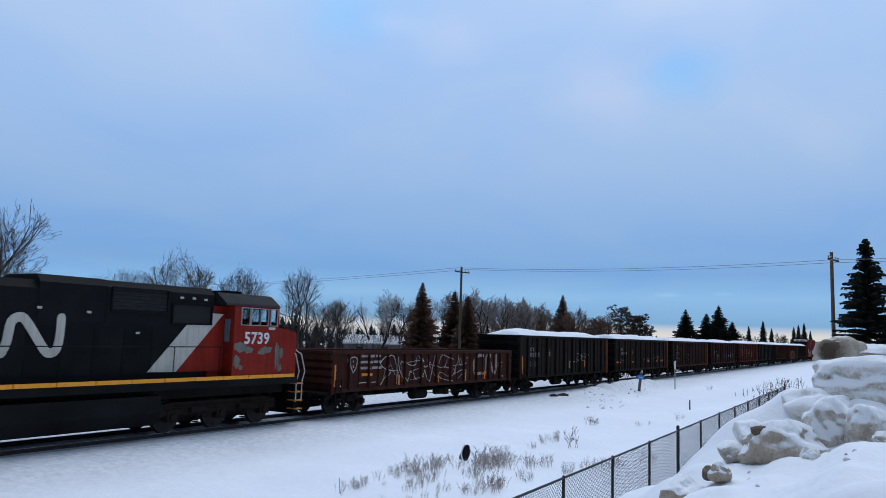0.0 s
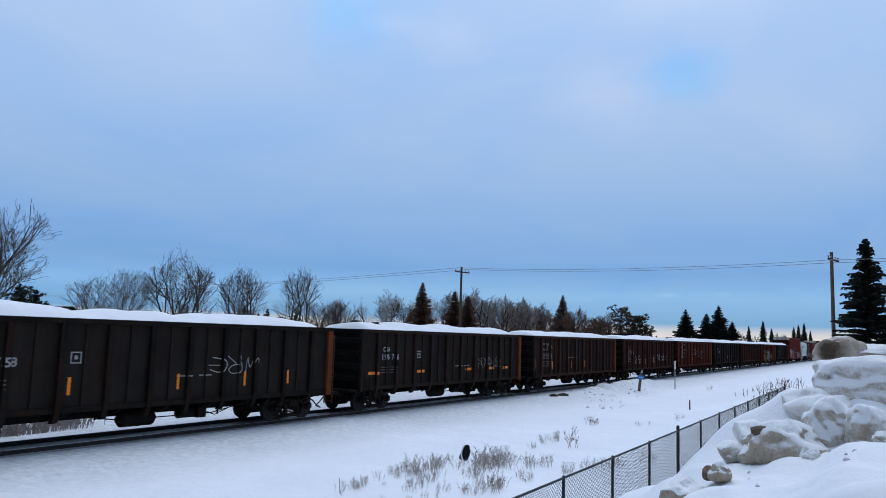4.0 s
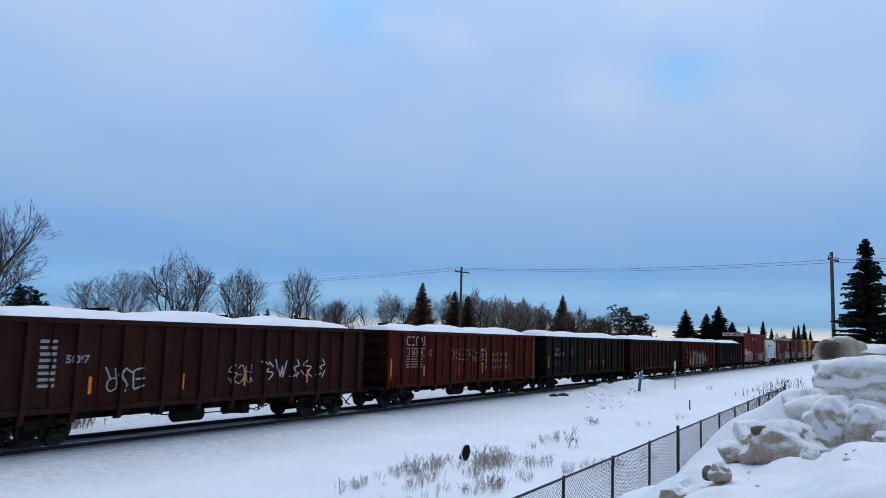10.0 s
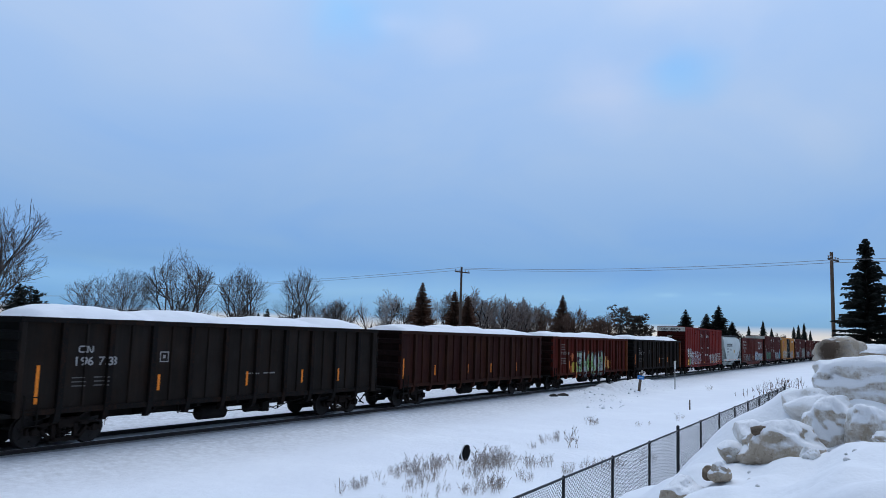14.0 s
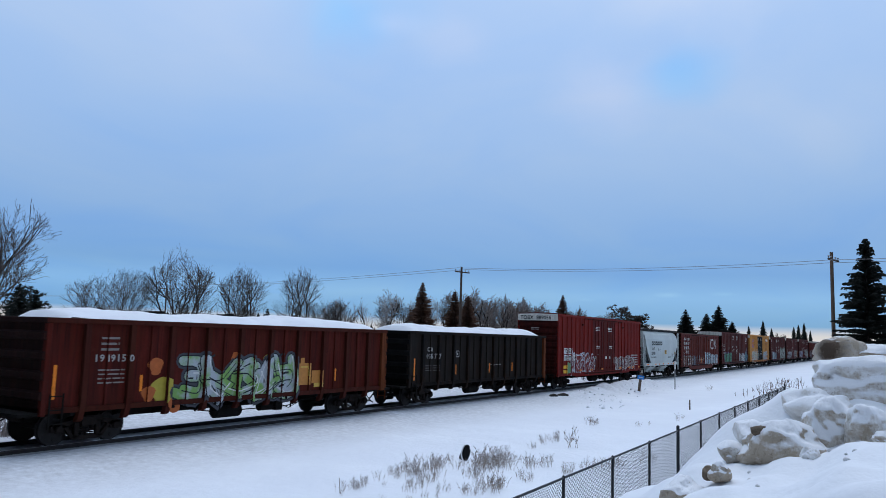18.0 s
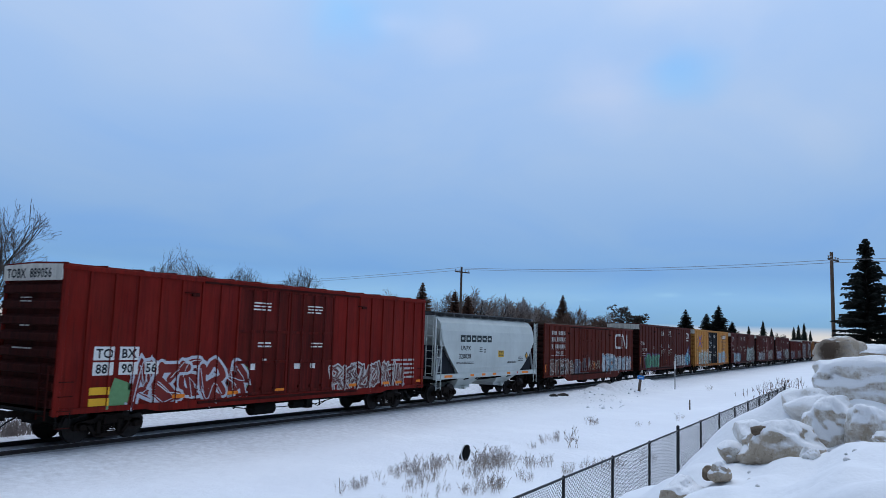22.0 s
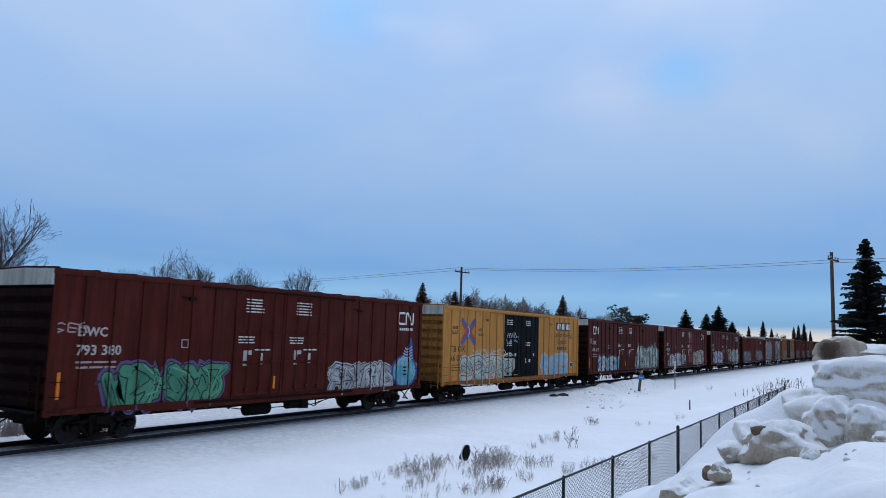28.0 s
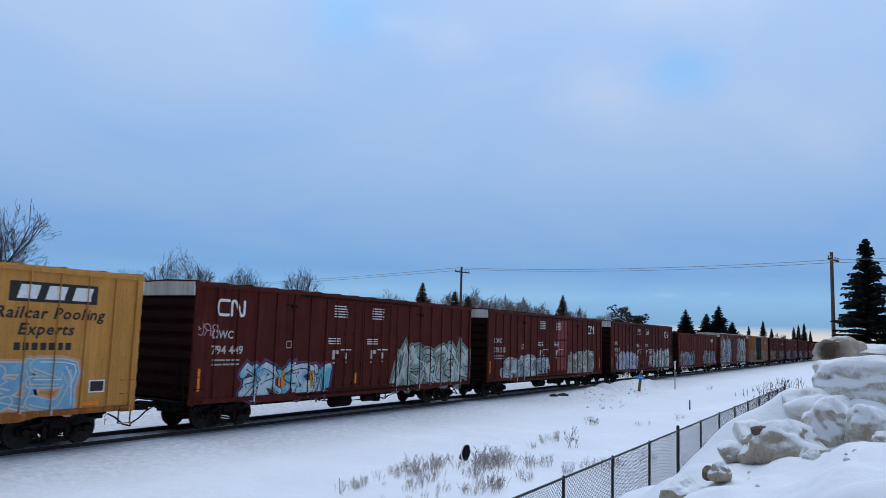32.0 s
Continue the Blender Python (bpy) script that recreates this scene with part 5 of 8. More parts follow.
def bogie_frame_mesh():
    """Cast side frames with their window for the springs, and the bolster between them."""
    g = Geo()
    for s in (-1, 1):
        y0, y1 = sorted((s * 0.93, s * 1.05))
        g.prism([(-1.12, 0.38), (-1.12, 0.55), (-0.95, 0.63), (-0.45, 0.70), (-0.45, 0.60), (-0.72, 0.50), (-0.74, 0.38)], "y", y0, y1)
        g.prism([(1.12, 0.38), (1.12, 0.55), (0.95, 0.63), (0.45, 0.70), (0.45, 0.60), (0.72, 0.50), (0.74, 0.38)], "y", y0, y1)
        g.prism([(-0.50, 0.62), (-0.42, 0.80), (0.42, 0.80), (0.50, 0.62)], "y", y0, y1)
        g.prism([(-0.48, 0.24), (-0.42, 0.13), (0.42, 0.13), (0.48, 0.24)], "y", y0, y1)
        g.prism([(-0.78, 0.55), (-0.66, 0.55), (-0.36, 0.18), (-0.48, 0.18)], "y", y0, y1)
        g.prism([(0.78, 0.55), (0.66, 0.55), (0.36, 0.18), (0.48, 0.18)], "y", y0, y1)
        g.bar(-0.40, -0.27, y0, y1, 0.2, 0.66, axis="z")
        g.bar(0.27, 0.40, y0, y1, 0.2, 0.66, axis="z")
        for k in (-0.15, 0, 0.15):
            for i in range(5):
                g.cyl((k, s * 0.99, 0.25 + i * 0.055), (k, s * 0.99, 0.28 + i * 0.055), 0.065, n=8)
        for k in (-0.9, 0.9):
            g.cyl((k, s * 0.95, WR), (k, s * 1.13, WR), 0.12, 0.10, 12)
            g.box(k - 0.16, k + 0.16, y0, y1, WR + 0.02, WR + 0.14)
    g.bar(-0.22, 0.22, -1.1, 1.1, 0.52, 0.76, 0.02, "y")
    for k in (-0.42, 0.42):
        g.bar(k - 0.06, k + 0.06, -0.75, 0.75, 0.35, 0.47, 0.015, "y")
    return g.mesh("bogie", MAT["bogie"])


WHEEL_MESH = wheelset_mesh()
BOGIE_MESH = bogie_frame_mesh()


def bogie(car, x):
    b = part("bogie", BOGIE_MESH, None, car, "rusty cast-steel bogie with coil springs")
    b.location = (x, 0, 0)
    for k in (-0.9, 0.9):
        w = part("wheelset", WHEEL_MESH, None, b)
        w.location = (k, 0, WR)
        WHEELSETS.append((w, k, WR))
    return b


def coupler(car, x, s):
    """Knuckle coupler and air hose at one end; s points out of the car."""
    g = Geo()
    g.bar(min(x, x + s * 0.62), max(x, x + s * 0.62), -0.09, 0.09, 0.78, 0.96, 0.02)
    g.prism([(x + s * 0.55, -0.18), (x + s * 0.92, -0.16), (x + s * 1.0, 0.0), (x + s * 0.90, 0.05), (x + s * 0.86, 0.18), (x + s * 0.60, 0.18)], "z", 0.72, 1.0)
    g.box(min(x - s * 0.25, x), max(x - s * 0.25, x), -0.22, 0.22, 0.7, 1.02)
    part("coupler", g, MAT["bogie"], car)
    h = Geo()
    y = -0.45 * s
    h.tube([(x - s * 0.1, y, 0.72), (x + s * 0.15, y, 0.60), (x + s * 0.45, y, 0.36), (x + s * 0.85, y * 0.6, 0.26), (x + s * 1.05, 0, 0.28)], 0.028, 6)
    part("air_hose", h, MAT["hose"], car, "black rubber air hose")


def ladder(car, x0, x1, y, z0, z1, mat, name="ladder", step=0.38):
    g = Geo()
    for x in (x0, x1):
        g.box(x - 0.02, x + 0.02, y - 0.02, y + 0.02, z0, z1)
    z = z0 + 0.12
    while z < z1:
        g.cyl((x0, y - 0.012, z), (x1, y - 0.012, z), 0.016, n=5, cap=False)
        z += step
    return part(name, g, mat, car)


def end_ladder(car, x, y0, y1, z0, z1, mat, step=0.38):
    g = Geo()
    for y in (y0, y1):
        g.box(x - 0.02, x + 0.02, y - 0.02, y + 0.02, z0, z1)
    z = z0 + 0.12
    while z < z1:
        g.cyl((x, y0, z), (x, y1, z), 0.016, n=5, cap=False)
        z += step
    return part("ladder", g, mat, car)


def underbody(car, length, z, deep=0.35, tanks=True):
    g = Geo()
    g.bar(0.25, length - 0.25, -0.35, 0.35, z - deep, z, 0.02)
    for k in range(9):
        x = 1.0 + k * (length - 2.0) / 8
        g.prism([(-1.4, z), (1.4, z), (1.4, z - 0.10), (0.35, z - deep), (-0.35, z - deep), (-1.4, z - 0.10)], "x", x - 0.05, x + 0.05)
    part("underframe", g, MAT["underframe"], car)
    if tanks:
        c = length * 0.5
        g = Geo()
        g.cyl((c - 1.2, -0.75, z - 0.42), (c - 0.1, -0.75, z - 0.42), 0.24, n=14)
        g.cyl((c - 1.32, -0.75, z - 0.42), (c - 1.2, -0.75, z - 0.42), 0.12, 0.24, n=14)
        g.cyl((c - 0.1, -0.75, z - 0.42), (c + 0.02, -0.75, z - 0.42), 0.24, 0.12, n=14)
        part("air_reservoir", g, MAT["underframe"], car, "dark air reservoir tank")
        g = Geo()
        g.cyl((c + 0.9, -0.8, z - 0.38), (c + 1.5, -0.8, z - 0.38), 0.16, n=12)
        g.box(c + 1.6, c + 1.95, -1.0, -0.6, z - 0.55, z - 0.2)
        part("brake_valve", g, MAT["underframe"], car)
        g = Geo()
        g.tube([(c - 3.0, -0.9, z - 0.15), (c - 1.4, -0.95, z - 0.40), (c + 2.2, -0.95, z - 0.42), (c + 3.8, -0.9, z - 0.18)], 0.02, 5)
        g.tube([(c + 1.9, -0.8, z - 0.3), (c + 2.5, -0.8, z - 0.52), (c + 3.2, -0.7, z - 0.34)], 0.016, 5)
        g.box(c + 2.6, c + 2.64, -0.82, -0.78, z - 0.52, z)
        g.box(c - 2.2, c - 2.16, -0.95, -0.9, z - 0.34, z)
        part("brake_rod", g, MAT["underframe"], car)


def running_gear(car, length, inset=2.0):
    bogie(car, inset)
    bogie(car, length - inset)
    coupler(car, 0.05, -1)
    coupler(car, length - 0.05, 1)


def strips(car, side, xs, z0, z1, w=0.10, flat=False):
    for x in xs:
        poly = rect(x - 0.32, x + 0.32, z0, z0 + 0.13) if flat else rect(x - w / 2, x + w / 2, z0, z1)
        side.mark("reflector", [poly], MAT["orange"], "orange reflective strip", 0.004)


# SHADED_GRIMY: darker paint copies that carry the shade of the car ends plus grime
SHADED_GRIMY, RIBS = {}, {}


def corrugated_end(car, x, s, z0, z1, mat, cap_mat=None, ridges=9, half=HALF - 0.05, peak=0.03):
    """An end wall with level ridges; s points out of the car."""
    prof = [(x - s * 0.10, z0)]
    h = (z1 - z0) / ridges
    for i in range(ridges):
        a = z0 + i * h
        prof += [(x, a + 0.06 * h), (x, a + 0.24 * h), (x + s * 0.13, a + 0.34 * h), (x + s * 0.13, a + 0.76 * h), (x, a + 0.96 * h)]
    prof += [(x, z1), (x - s * 0.10, z1)]
    g = Geo()
    g.prism(prof, "y", -half, half)
    part("end_wall", g, SHADED_GRIMY.get(mat.name, mat), car, "end wall with its shade and some road grime in the paint")
    if cap_mat:
        g = Geo()
        g.prism([(-half - 0.01, z1 - 0.42), (half + 0.01, z1 - 0.42), (half + 0.01, z1 + 0.03), (0, z1 + peak), (-half - 0.01, z1 + 0.03)], "x", min(x - s * 0.04, x + s * 0.14), max(x - s * 0.04, x + s * 0.14))
        part("end_cap", g, cap_mat, car, "white-painted top band of the end wall")
    for y in (-half, half):
        g = Geo()
        g.bar(min(x - s * 0.12, x + s * 0.05), max(x - s * 0.12, x + s * 0.05), y - 0.06, y + 0.06, z0 - 0.1, z1, 0.015, "z")
        part("corner_post", g, mat, car)


def start_car(name, label, category, u):
    car = thing(name, label, category, "cars of the freight train", at=(u - travel(0), TRACK_Y, 0))
    CARS.append((car, u))
    return car


def boxcar(u, length, mat, label, eave=4.95, top=5.12, doors=((6.6, 9.2), (9.25, 11.85)), door_mat=None, pitch=0.80, belly=False, cap=None, roof_mat=None, sill=0.98, sill_mat=None):
    car = start_car("boxcar", label, "freight car", u)
    top = eave + 0.10
    door_mat = door_mat or mat
    panel, post = -HALF + 0.05, -HALF
    # walls behind the posts
    g = Geo()
    g.box(0.06, length - 0.06, panel, panel + 0.05, sill, eave)
    part("side_wall", g, mat, car)
    g = Geo()
    g.box(0.06, length - 0.06, -panel - 0.05, -panel, sill, eave)
    part("side_wall", g, mat, car)
    g = Geo()
    g.box(0.1, length - 0.1, panel + 0.05, -panel - 0.05, sill + 0.02, sill + 0.12)
    part("floor", g, MAT["underframe"], car)
    # roof with cross ribs
    g = Geo()
    prof = [(-HALF, eave), (HALF, eave), (HALF - 0.02, eave + 0.06), (0, top), (-HALF + 0.02, eave + 0.06)]
    g.prism(prof, "x", 0.02, length - 0.02)
    n = int(length / 1.2)
    for i in range(n + 1):
        x = 0.1 + i * (length - 0.2) / n
        g.prism([(-HALF, eave + 0.03), (-HALF, eave + 0.09), (0, top + 0.035), (HALF, eave + 0.09), (HALF, eave + 0.03), (0, top - 0.02)], "x", x - 0.04, x + 0.04)
    part("roof", g, roof_mat or mat, car)
    # posts left and right of the doors
    d0, d1 = doors[0][0], doors[-1][1]
    spans = []
    for a, b in ((0.06, d0), (d1, length - 0.06)):
        k = max(2, round((b - a) / pitch))
        for i in range(k + 1):
            x = a + (b - a) * i / k
            w = 0.034 if 0 < i < k else 0.05
            spans.append((max(0.0, x - w), min(length, x + w)))
    pm = Geo()
    w = 0.042
    pm.prism([(-w, 0.0), (-w * 0.75, -0.05), (w * 0.75, -0.05), (w, 0.0)], "z", sill + 0.02, eave - 0.09)
    pmesh = pm.mesh("side_post", mat)
    for a, b in spans:
        for sgn in (1, -1):
            p = part("side_post", pmesh, None, car)
            p.location = ((a + b) / 2, sgn * panel, 0)
            if sgn < 0:
                p.rotation_euler = (0, 0, math.pi)
    for sgn in (-1, 1):
        g = Geo()
        y0, y1 = sorted((sgn * (HALF - 0.055), sgn * (HALF + 0.012)))
        g.bar(0, length, y0, y1, eave - 0.11, eave + 0.02, 0.012)
        part("top_chord", g, mat, car)
    for sgn in (-1, 1):
        g = Geo()
        y0, y1 = sorted((sgn * (HALF - 0.09), sgn * (HALF + 0.004)))
        if belly:
            g.prism([(0, sill + 0.05), (0, sill - 0.06), (3.3, sill - 0.06), (4.3, sill - 0.42), (length - 4.3, sill - 0.42), (length - 3.3, sill - 0.06), (length, sill - 0.06), (length, sill + 0.05)], "y", y0, y1)
        else:
            g.prism([(0, sill + 0.10), (0, sill - 0.06), (3.0, sill - 0.06), (3.5, sill - 0.16), (length - 3.5, sill - 0.16), (length - 3.0, sill - 0.06), (length, sill - 0.06), (length, sill + 0.10)], "y", y0, y1)
        part("side_sill", g, sill_mat or mat, car)
    # doors: sunken panels in a frame, lock rods, rails
    inner = []
    for a, b in doors:
        for sgn in (-1, 1):
            g = Geo()
            yo = sgn * (HALF - 0.015)
            yi = sgn * (HALF - 0.050)
            y0, y1 = sorted((yi, yo))
            g.box(a + 0.03, b - 0.03, min(sgn * (HALF - 0.045), sgn * (HALF - 0.075)), max(sgn * (HALF - 0.045), sgn * (HALF - 0.075)), sill + 0.12, eave - 0.14)
            door = part("door", g, door_mat, car)
            if sgn > 0:
                continue
            for x in (a, b - 0.10):
                g = Geo()
                g.bar(x, x + 0.10, y0, y1, sill + 0.1, eave - 0.12, 0.01, "z")
                part("door_stile", g, door_mat, door)
            for z in (sill + 0.12, sill + 1.25, sill + 2.35, eave - 0.24):
                g = Geo()
                g.bar(a + 0.10, b - 0.10, y0, y1, z, z + 0.10, 0.01)
                part("door_rail_bar", g, door_mat, door)
            for k in (0.25, 0.5, 0.75):
                r = Geo()
                x = a + (b - a) * k
                yy = sgn * (HALF + 0.01)
                r.cyl((x, yy, sill + 0.15), (x, yy, eave - 0.2), 0.02, n=6)
                for z in (sill + 0.35, sill + 1.3, sill + 2.4):
                    r.box(x - 0.07, x + 0.07, yy - 0.012, HALF * sgn + 0.04, z - 0.05, z + 0.05)
                part("lock_rod", r, door_mat, door)
        inner.append((a + 0.02, b - 0.02, -HALF + 0.045))
    g = Geo()
    g.bar(d0 - 1.6, d1 + 1.6, -HALF - 0.035, -HALF + 0.01, sill - 0.03, sill + 0.06, 0.01)
    part("door_rail", g, SHADED_GRIMY.get(mat.name, mat), car)
    g = Geo()
    g.bar(d0 - 1.6, d1 + 1.6, -HALF - 0.03, -HALF + 0.01, eave - 0.15, eave - 0.08, 0.01)
    part("door_rail", g, SHADED_GRIMY.get(mat.name, mat), car)
    corrugated_end(car, 0.10, -1, sill, eave, mat, cap, peak=0.07)
    corrugated_end(car, length - 0.10, 1, sill, eave, mat, cap, peak=0.07)
    # door stops and small hatch frames high on the side
    for x in (d0 - 1.95, d1 + 1.95):
        g = Geo()
        g.bar(x - 0.14, x + 0.14, -HALF - 0.03, -HALF + 0.04, eave - 0.62, eave - 0.50, 0.012)
        g.box(x - 0.42, x - 0.14, -HALF - 0.012, -HALF + 0.04, eave - 0.53, eave - 0.50)
        part("door_stop", g, SHADED_GRIMY.get(mat.name, mat), car)
    end_ladder(car, -0.09, -1.35, -0.95, sill - 0.2, sill + 1.3, SHADED_GRIMY.get(mat.name, mat))
    for x in (0.14, length - 0.54):
        for k in range(4):
            g = Geo()
            z = sill - 0.35 + 0.40 * k if k else sill - 0.42
            g.tube([(x, -HALF + 0.02, z), (x, -HALF - 0.06, z), (x + 0.40, -HALF - 0.06, z), (x + 0.40, -HALF + 0.02, z)], 0.014, 5)
            part("grab_iron", g, SHADED_GRIMY.get(mat.name, mat), car)
        for q in (x, x + 0.40):
            g = Geo()
            g.box(q - 0.015, q + 0.015, -HALF - 0.01, -HALF + 0.02, sill - 0.43, sill)
            part("step_hanger", g, MAT["underframe"], car)
    for x in (-0.35, length + 0.02):
        g = Geo()
        g.box(x, x + 0.33, -1.3, 1.3, sill + 0.02, sill + 0.06)
        part("crossover_step", g, MAT["underframe"], car)
    underbody(car, length, sill - 0.04)
    running_gear(car, length, 2.15)
    return car, Side(car, panel, post, spans, inner)


def load_mesh(length, z, seed, heap=0.31):
    """Snow lying over the load: separate heaps with creases between them, its edge lapping the top chord."""
    rng = random.Random(seed)
    g = Geo()
    nx, ny = 110, 16
    hw = 1.36
    cuts = [0.03]
    while cuts[-1] < 0.80:
        cuts.append(cuts[-1] + rng.uniform(0.13, 0.30))
    cuts = cuts[:-1] + [0.975]
    tops = [rng.uniform(0.55, 1.0) for _ in cuts]
    skew = [rng.uniform(0.35, 0.65) for _ in cuts]
    for i in range(nx + 1):
        u = i / nx
        x = 0.22 + u * (length - 0.44)
        for j in range(ny + 1):
            y = -hw + 2 * hw * j / ny
            v = u + 0.018 * noise.noise(Vector((y * 0.8, seed * 1.7, 3.0)))
            k = max(0, min(len(cuts) - 2, sum(c <= v for c in cuts) - 1))
            w = min(1.0, max(0.0, (v - cuts[k]) / (cuts[k + 1] - cuts[k])))
            w = w / (2 * skew[k]) if w < skew[k] else 0.5 + (w - skew[k]) / (2 * (1 - skew[k]))
            hh = tops[k] * math.sin(math.pi * w) ** 0.55
            ends = min(1.0, min(u, 1 - u) / 0.035)
            across = max(0.0, 1 - abs(2 * j / ny - 1) ** 2.6)
            nz = noise.noise(Vector((x * 0.9 + seed * 9.1, y * 0.9, seed))) * 0.06 + noise.noise(Vector((x * 2.6 + seed, y * 2.6, 4.0))) * 0.03
            edge = 0.05 * noise.noise(Vector((x * 0.8, seed * 3.1, 7.0)))
            g.v.append((x, y, z - 0.26 + ends * (0.24 + edge + across * (0.10 + heap * (0.30 + 0.80 * hh)) + nz * (0.3 + 0.7 * across))))
    for i in range(nx):
        for j in range(ny):
            a = i * (ny + 1) + j
            g.f.append((a, a + ny + 1, a + ny + 2, a + 1))
    return g.mesh("snow_load", MAT["load_snow"], True)


def gondola(u, length, mat, label, top=3.62, sill=1.02, posts=10, seed=1, end_mat=None, load=True, drop=0.34):
    car = start_car("gondola_car", label, "freight car", u)
    panel, post = -HALF + 0.15, -HALF + 0.01
    end_mat = end_mat or mat
    rib_mat = RIBS.get(mat.name, mat)
    for sgn in (-1, 1):
        g = Geo()
        y0, y1 = sorted((sgn * (HALF - 0.15), sgn * (HALF - 0.19)))
        g.box(0.02, length - 0.02, y0, y1, sill, top - 0.03)
        part("side_wall", g, mat, car)
        g = Geo()
        y0, y1 = sorted((sgn * (HALF - 0.22), sgn * (HALF + 0.005)))
        g.bar(-0.03, length + 0.03, y0, y1, top - 0.15, top, 0.02)
        part("top_chord", g, rib_mat, car)
        g = Geo()
        y0, y1 = sorted((sgn * (HALF - 0.16), sgn * (HALF - 0.08)))
        g.bar(0.0, length, y0, y1, sill - 0.06, sill + 0.10, 0.012)
        part("side_sill", g, rib_mat, car)
    g = Geo()
    g.box(0.05, length - 0.05, -HALF + 0.2, HALF - 0.2, sill, sill + 0.08)
    part("floor", g, MAT["underframe"], car)
    # wide tapered posts with a slim one between each two
    spans, thin = [], []
    first, last = 1.25, length - 1.25
    wide = Geo()
    wide.prism([(0.0, top - 0.15), (-0.14, top - 0.15), (-0.14, sill + 0.25), (-0.115, sill + 0.02), (-0.04, sill - 0.8 * drop), (0.05, sill - drop), (0.17, sill - drop), (0.06, sill - 0.02), (0.0, sill)], "x", -0.085, 0.085)
    slim = Geo()
    slim.prism([(-0.045, 0.0), (-0.03, -0.06), (0.03, -0.06), (0.045, 0.0)], "z", sill + 0.1, top - 0.15)
    wm, sm = wide.mesh("side_post", rib_mat), slim.mesh("slim_post", mat)
    xs = [first + (last - first) * i / (posts - 1) for i in range(posts)]
    for i, x in enumerate(xs):
        for sgn in (1, -1):
            p = part("side_post", wm, None, car)
            p.location = (x, sgn * panel, 0)
            if sgn < 0:
                p.rotation_euler = (0, 0, math.pi)
            if i < posts - 1:
                q = part("slim_post", sm, None, car)
                q.location = (x + 0.5 * (xs[1] - xs[0]), sgn * panel, 0)
                if sgn < 0:
                    q.rotation_euler = (0, 0, math.pi)
        spans.append((x - 0.085, x + 0.085))
        if i < posts - 1:
            thin.append((x + 0.5 * (xs[1] - xs[0]) - 0.045, x + 0.5 * (xs[1] - xs[0]) + 0.045, panel - 0.06))
    # corner plates
    for x0, x1 in ((0.0, 0.16), (length - 0.30, length)):
        for sgn in (-1, 1):
            g = Geo()
            y0, y1 = sorted((sgn * (HALF - 0.16), sgn * (HALF - 0.005)))
            g.bar(x0, x1, y0, y1, sill - 0.1, top - 0.15, 0.02, "z")
            part("corner_post", g, end_mat if x0 > 1 else mat, car)
    for x, s in ((0.05, -1), (length - 0.05, 1)):
        g = Geo()
        g.box(min(x, x - s * 0.05), max(x, x - s * 0.05), -HALF + 0.16, HALF - 0.16, sill - 0.05, top - 0.05)
        for k in range(4):
            z = sill + 0.30 + k * (top - sill - 0.4) / 4
            g.prism([(x, z), (x + s * 0.13, z + 0.06), (x + s * 0.13, z + 0.22), (x, z + 0.28)], "y", -HALF + 0.02, HALF - 0.02)
        g.bar(min(x, x + s * 0.10), max(x, x + s * 0.10), -HALF, HALF, top - 0.16, top + 0.0, 0.02, "y")
        part("end_wall", g, SHADED_GRIMY.get(mat.name, mat), car, "end wall with its shade and some road grime in the paint")
    for x in (-0.55, length - 0.05):
        g = Geo()
        g.box(x, x + 0.6, -1.4, 1.4, sill - 0.1, sill - 0.02)
        part("end_platform", g, MAT["underframe"], car)
    end_ladder(car, length + 0.24, -1.35, -0.95, sill - 0.5, top - 0.3, end_mat)
    ladder(car, 0.24, 0.62, -HALF + 0.0, sill - 0.45, sill + 0.5, MAT["underframe"])
    g = Geo()
    g.cyl((length + 0.18, -0.35, 2.35), (length + 0.24, -0.35, 2.35), 0.27, n=16)
    part("hand_brake_wheel", g, MAT["underframe"], car)
    if load:
        part("snow_load", load_mesh(length, top, seed), None, car, "fresh white snow heaped over the load")
        rng = random.Random(seed + 7)
        g = Geo()
        for k in range(10):
            x, y = rng.uniform(1.0, length - 2.5), rng.uniform(-0.2, 0.9)
            l = rng.uniform(0.5, 1.5)
            h = rng.uniform(0.42, 0.57)
            g.prism([(x, 0.20), (x + l * 0.25, h - 0.03), (x + l * 0.7, h), (x + l, 0.22)], "y", y, y + 0.25)
        g.v = [(a, b, c + top - 0.16) for a, b, c in g.v]
        part("scrap_load", g, MAT["underframe"], car, "dark scrap showing through the snow")["kind"] = "stuff"
    underbody(car, length, sill - 0.05)
    running_gear(car, length, 1.75)
    return car, Side(car, panel, post, spans, thin)


RED = paint("red_boxcar_paint", (0.180, 0.0100, 0.0060), (0.05, 0.018, 0.014), 0.3, 0.62, rust=0.25)
MAROON = paint("maroon_boxcar_paint", (0.084, 0.0125, 0.0078), (0.045, 0.016, 0.013), 0.3, 0.6, rust=0.4)
OXIDE = paint("oxide_red_boxcar_paint", (0.115, 0.014, 0.007), (0.05, 0.02, 0.014), 0.45, 0.7, rust=0.6)
YELLOW = paint("yellow_boxcar_paint", (0.52, 0.238, 0.058), (0.14, 0.06, 0.025), 0.25, 0.28, rust=0.3)
BLACKP = paint("black_plug_door_paint", (0.0032, 0.0036, 0.0046), (0.03, 0.02, 0.014), 0.1, 0.2)
G_BLACK = paint("black_gondola_paint", (0.0150, 0.0112, 0.0090), (0.02, 0.015, 0.012), 0.4, 0.4, 0.7, rust=0.3)
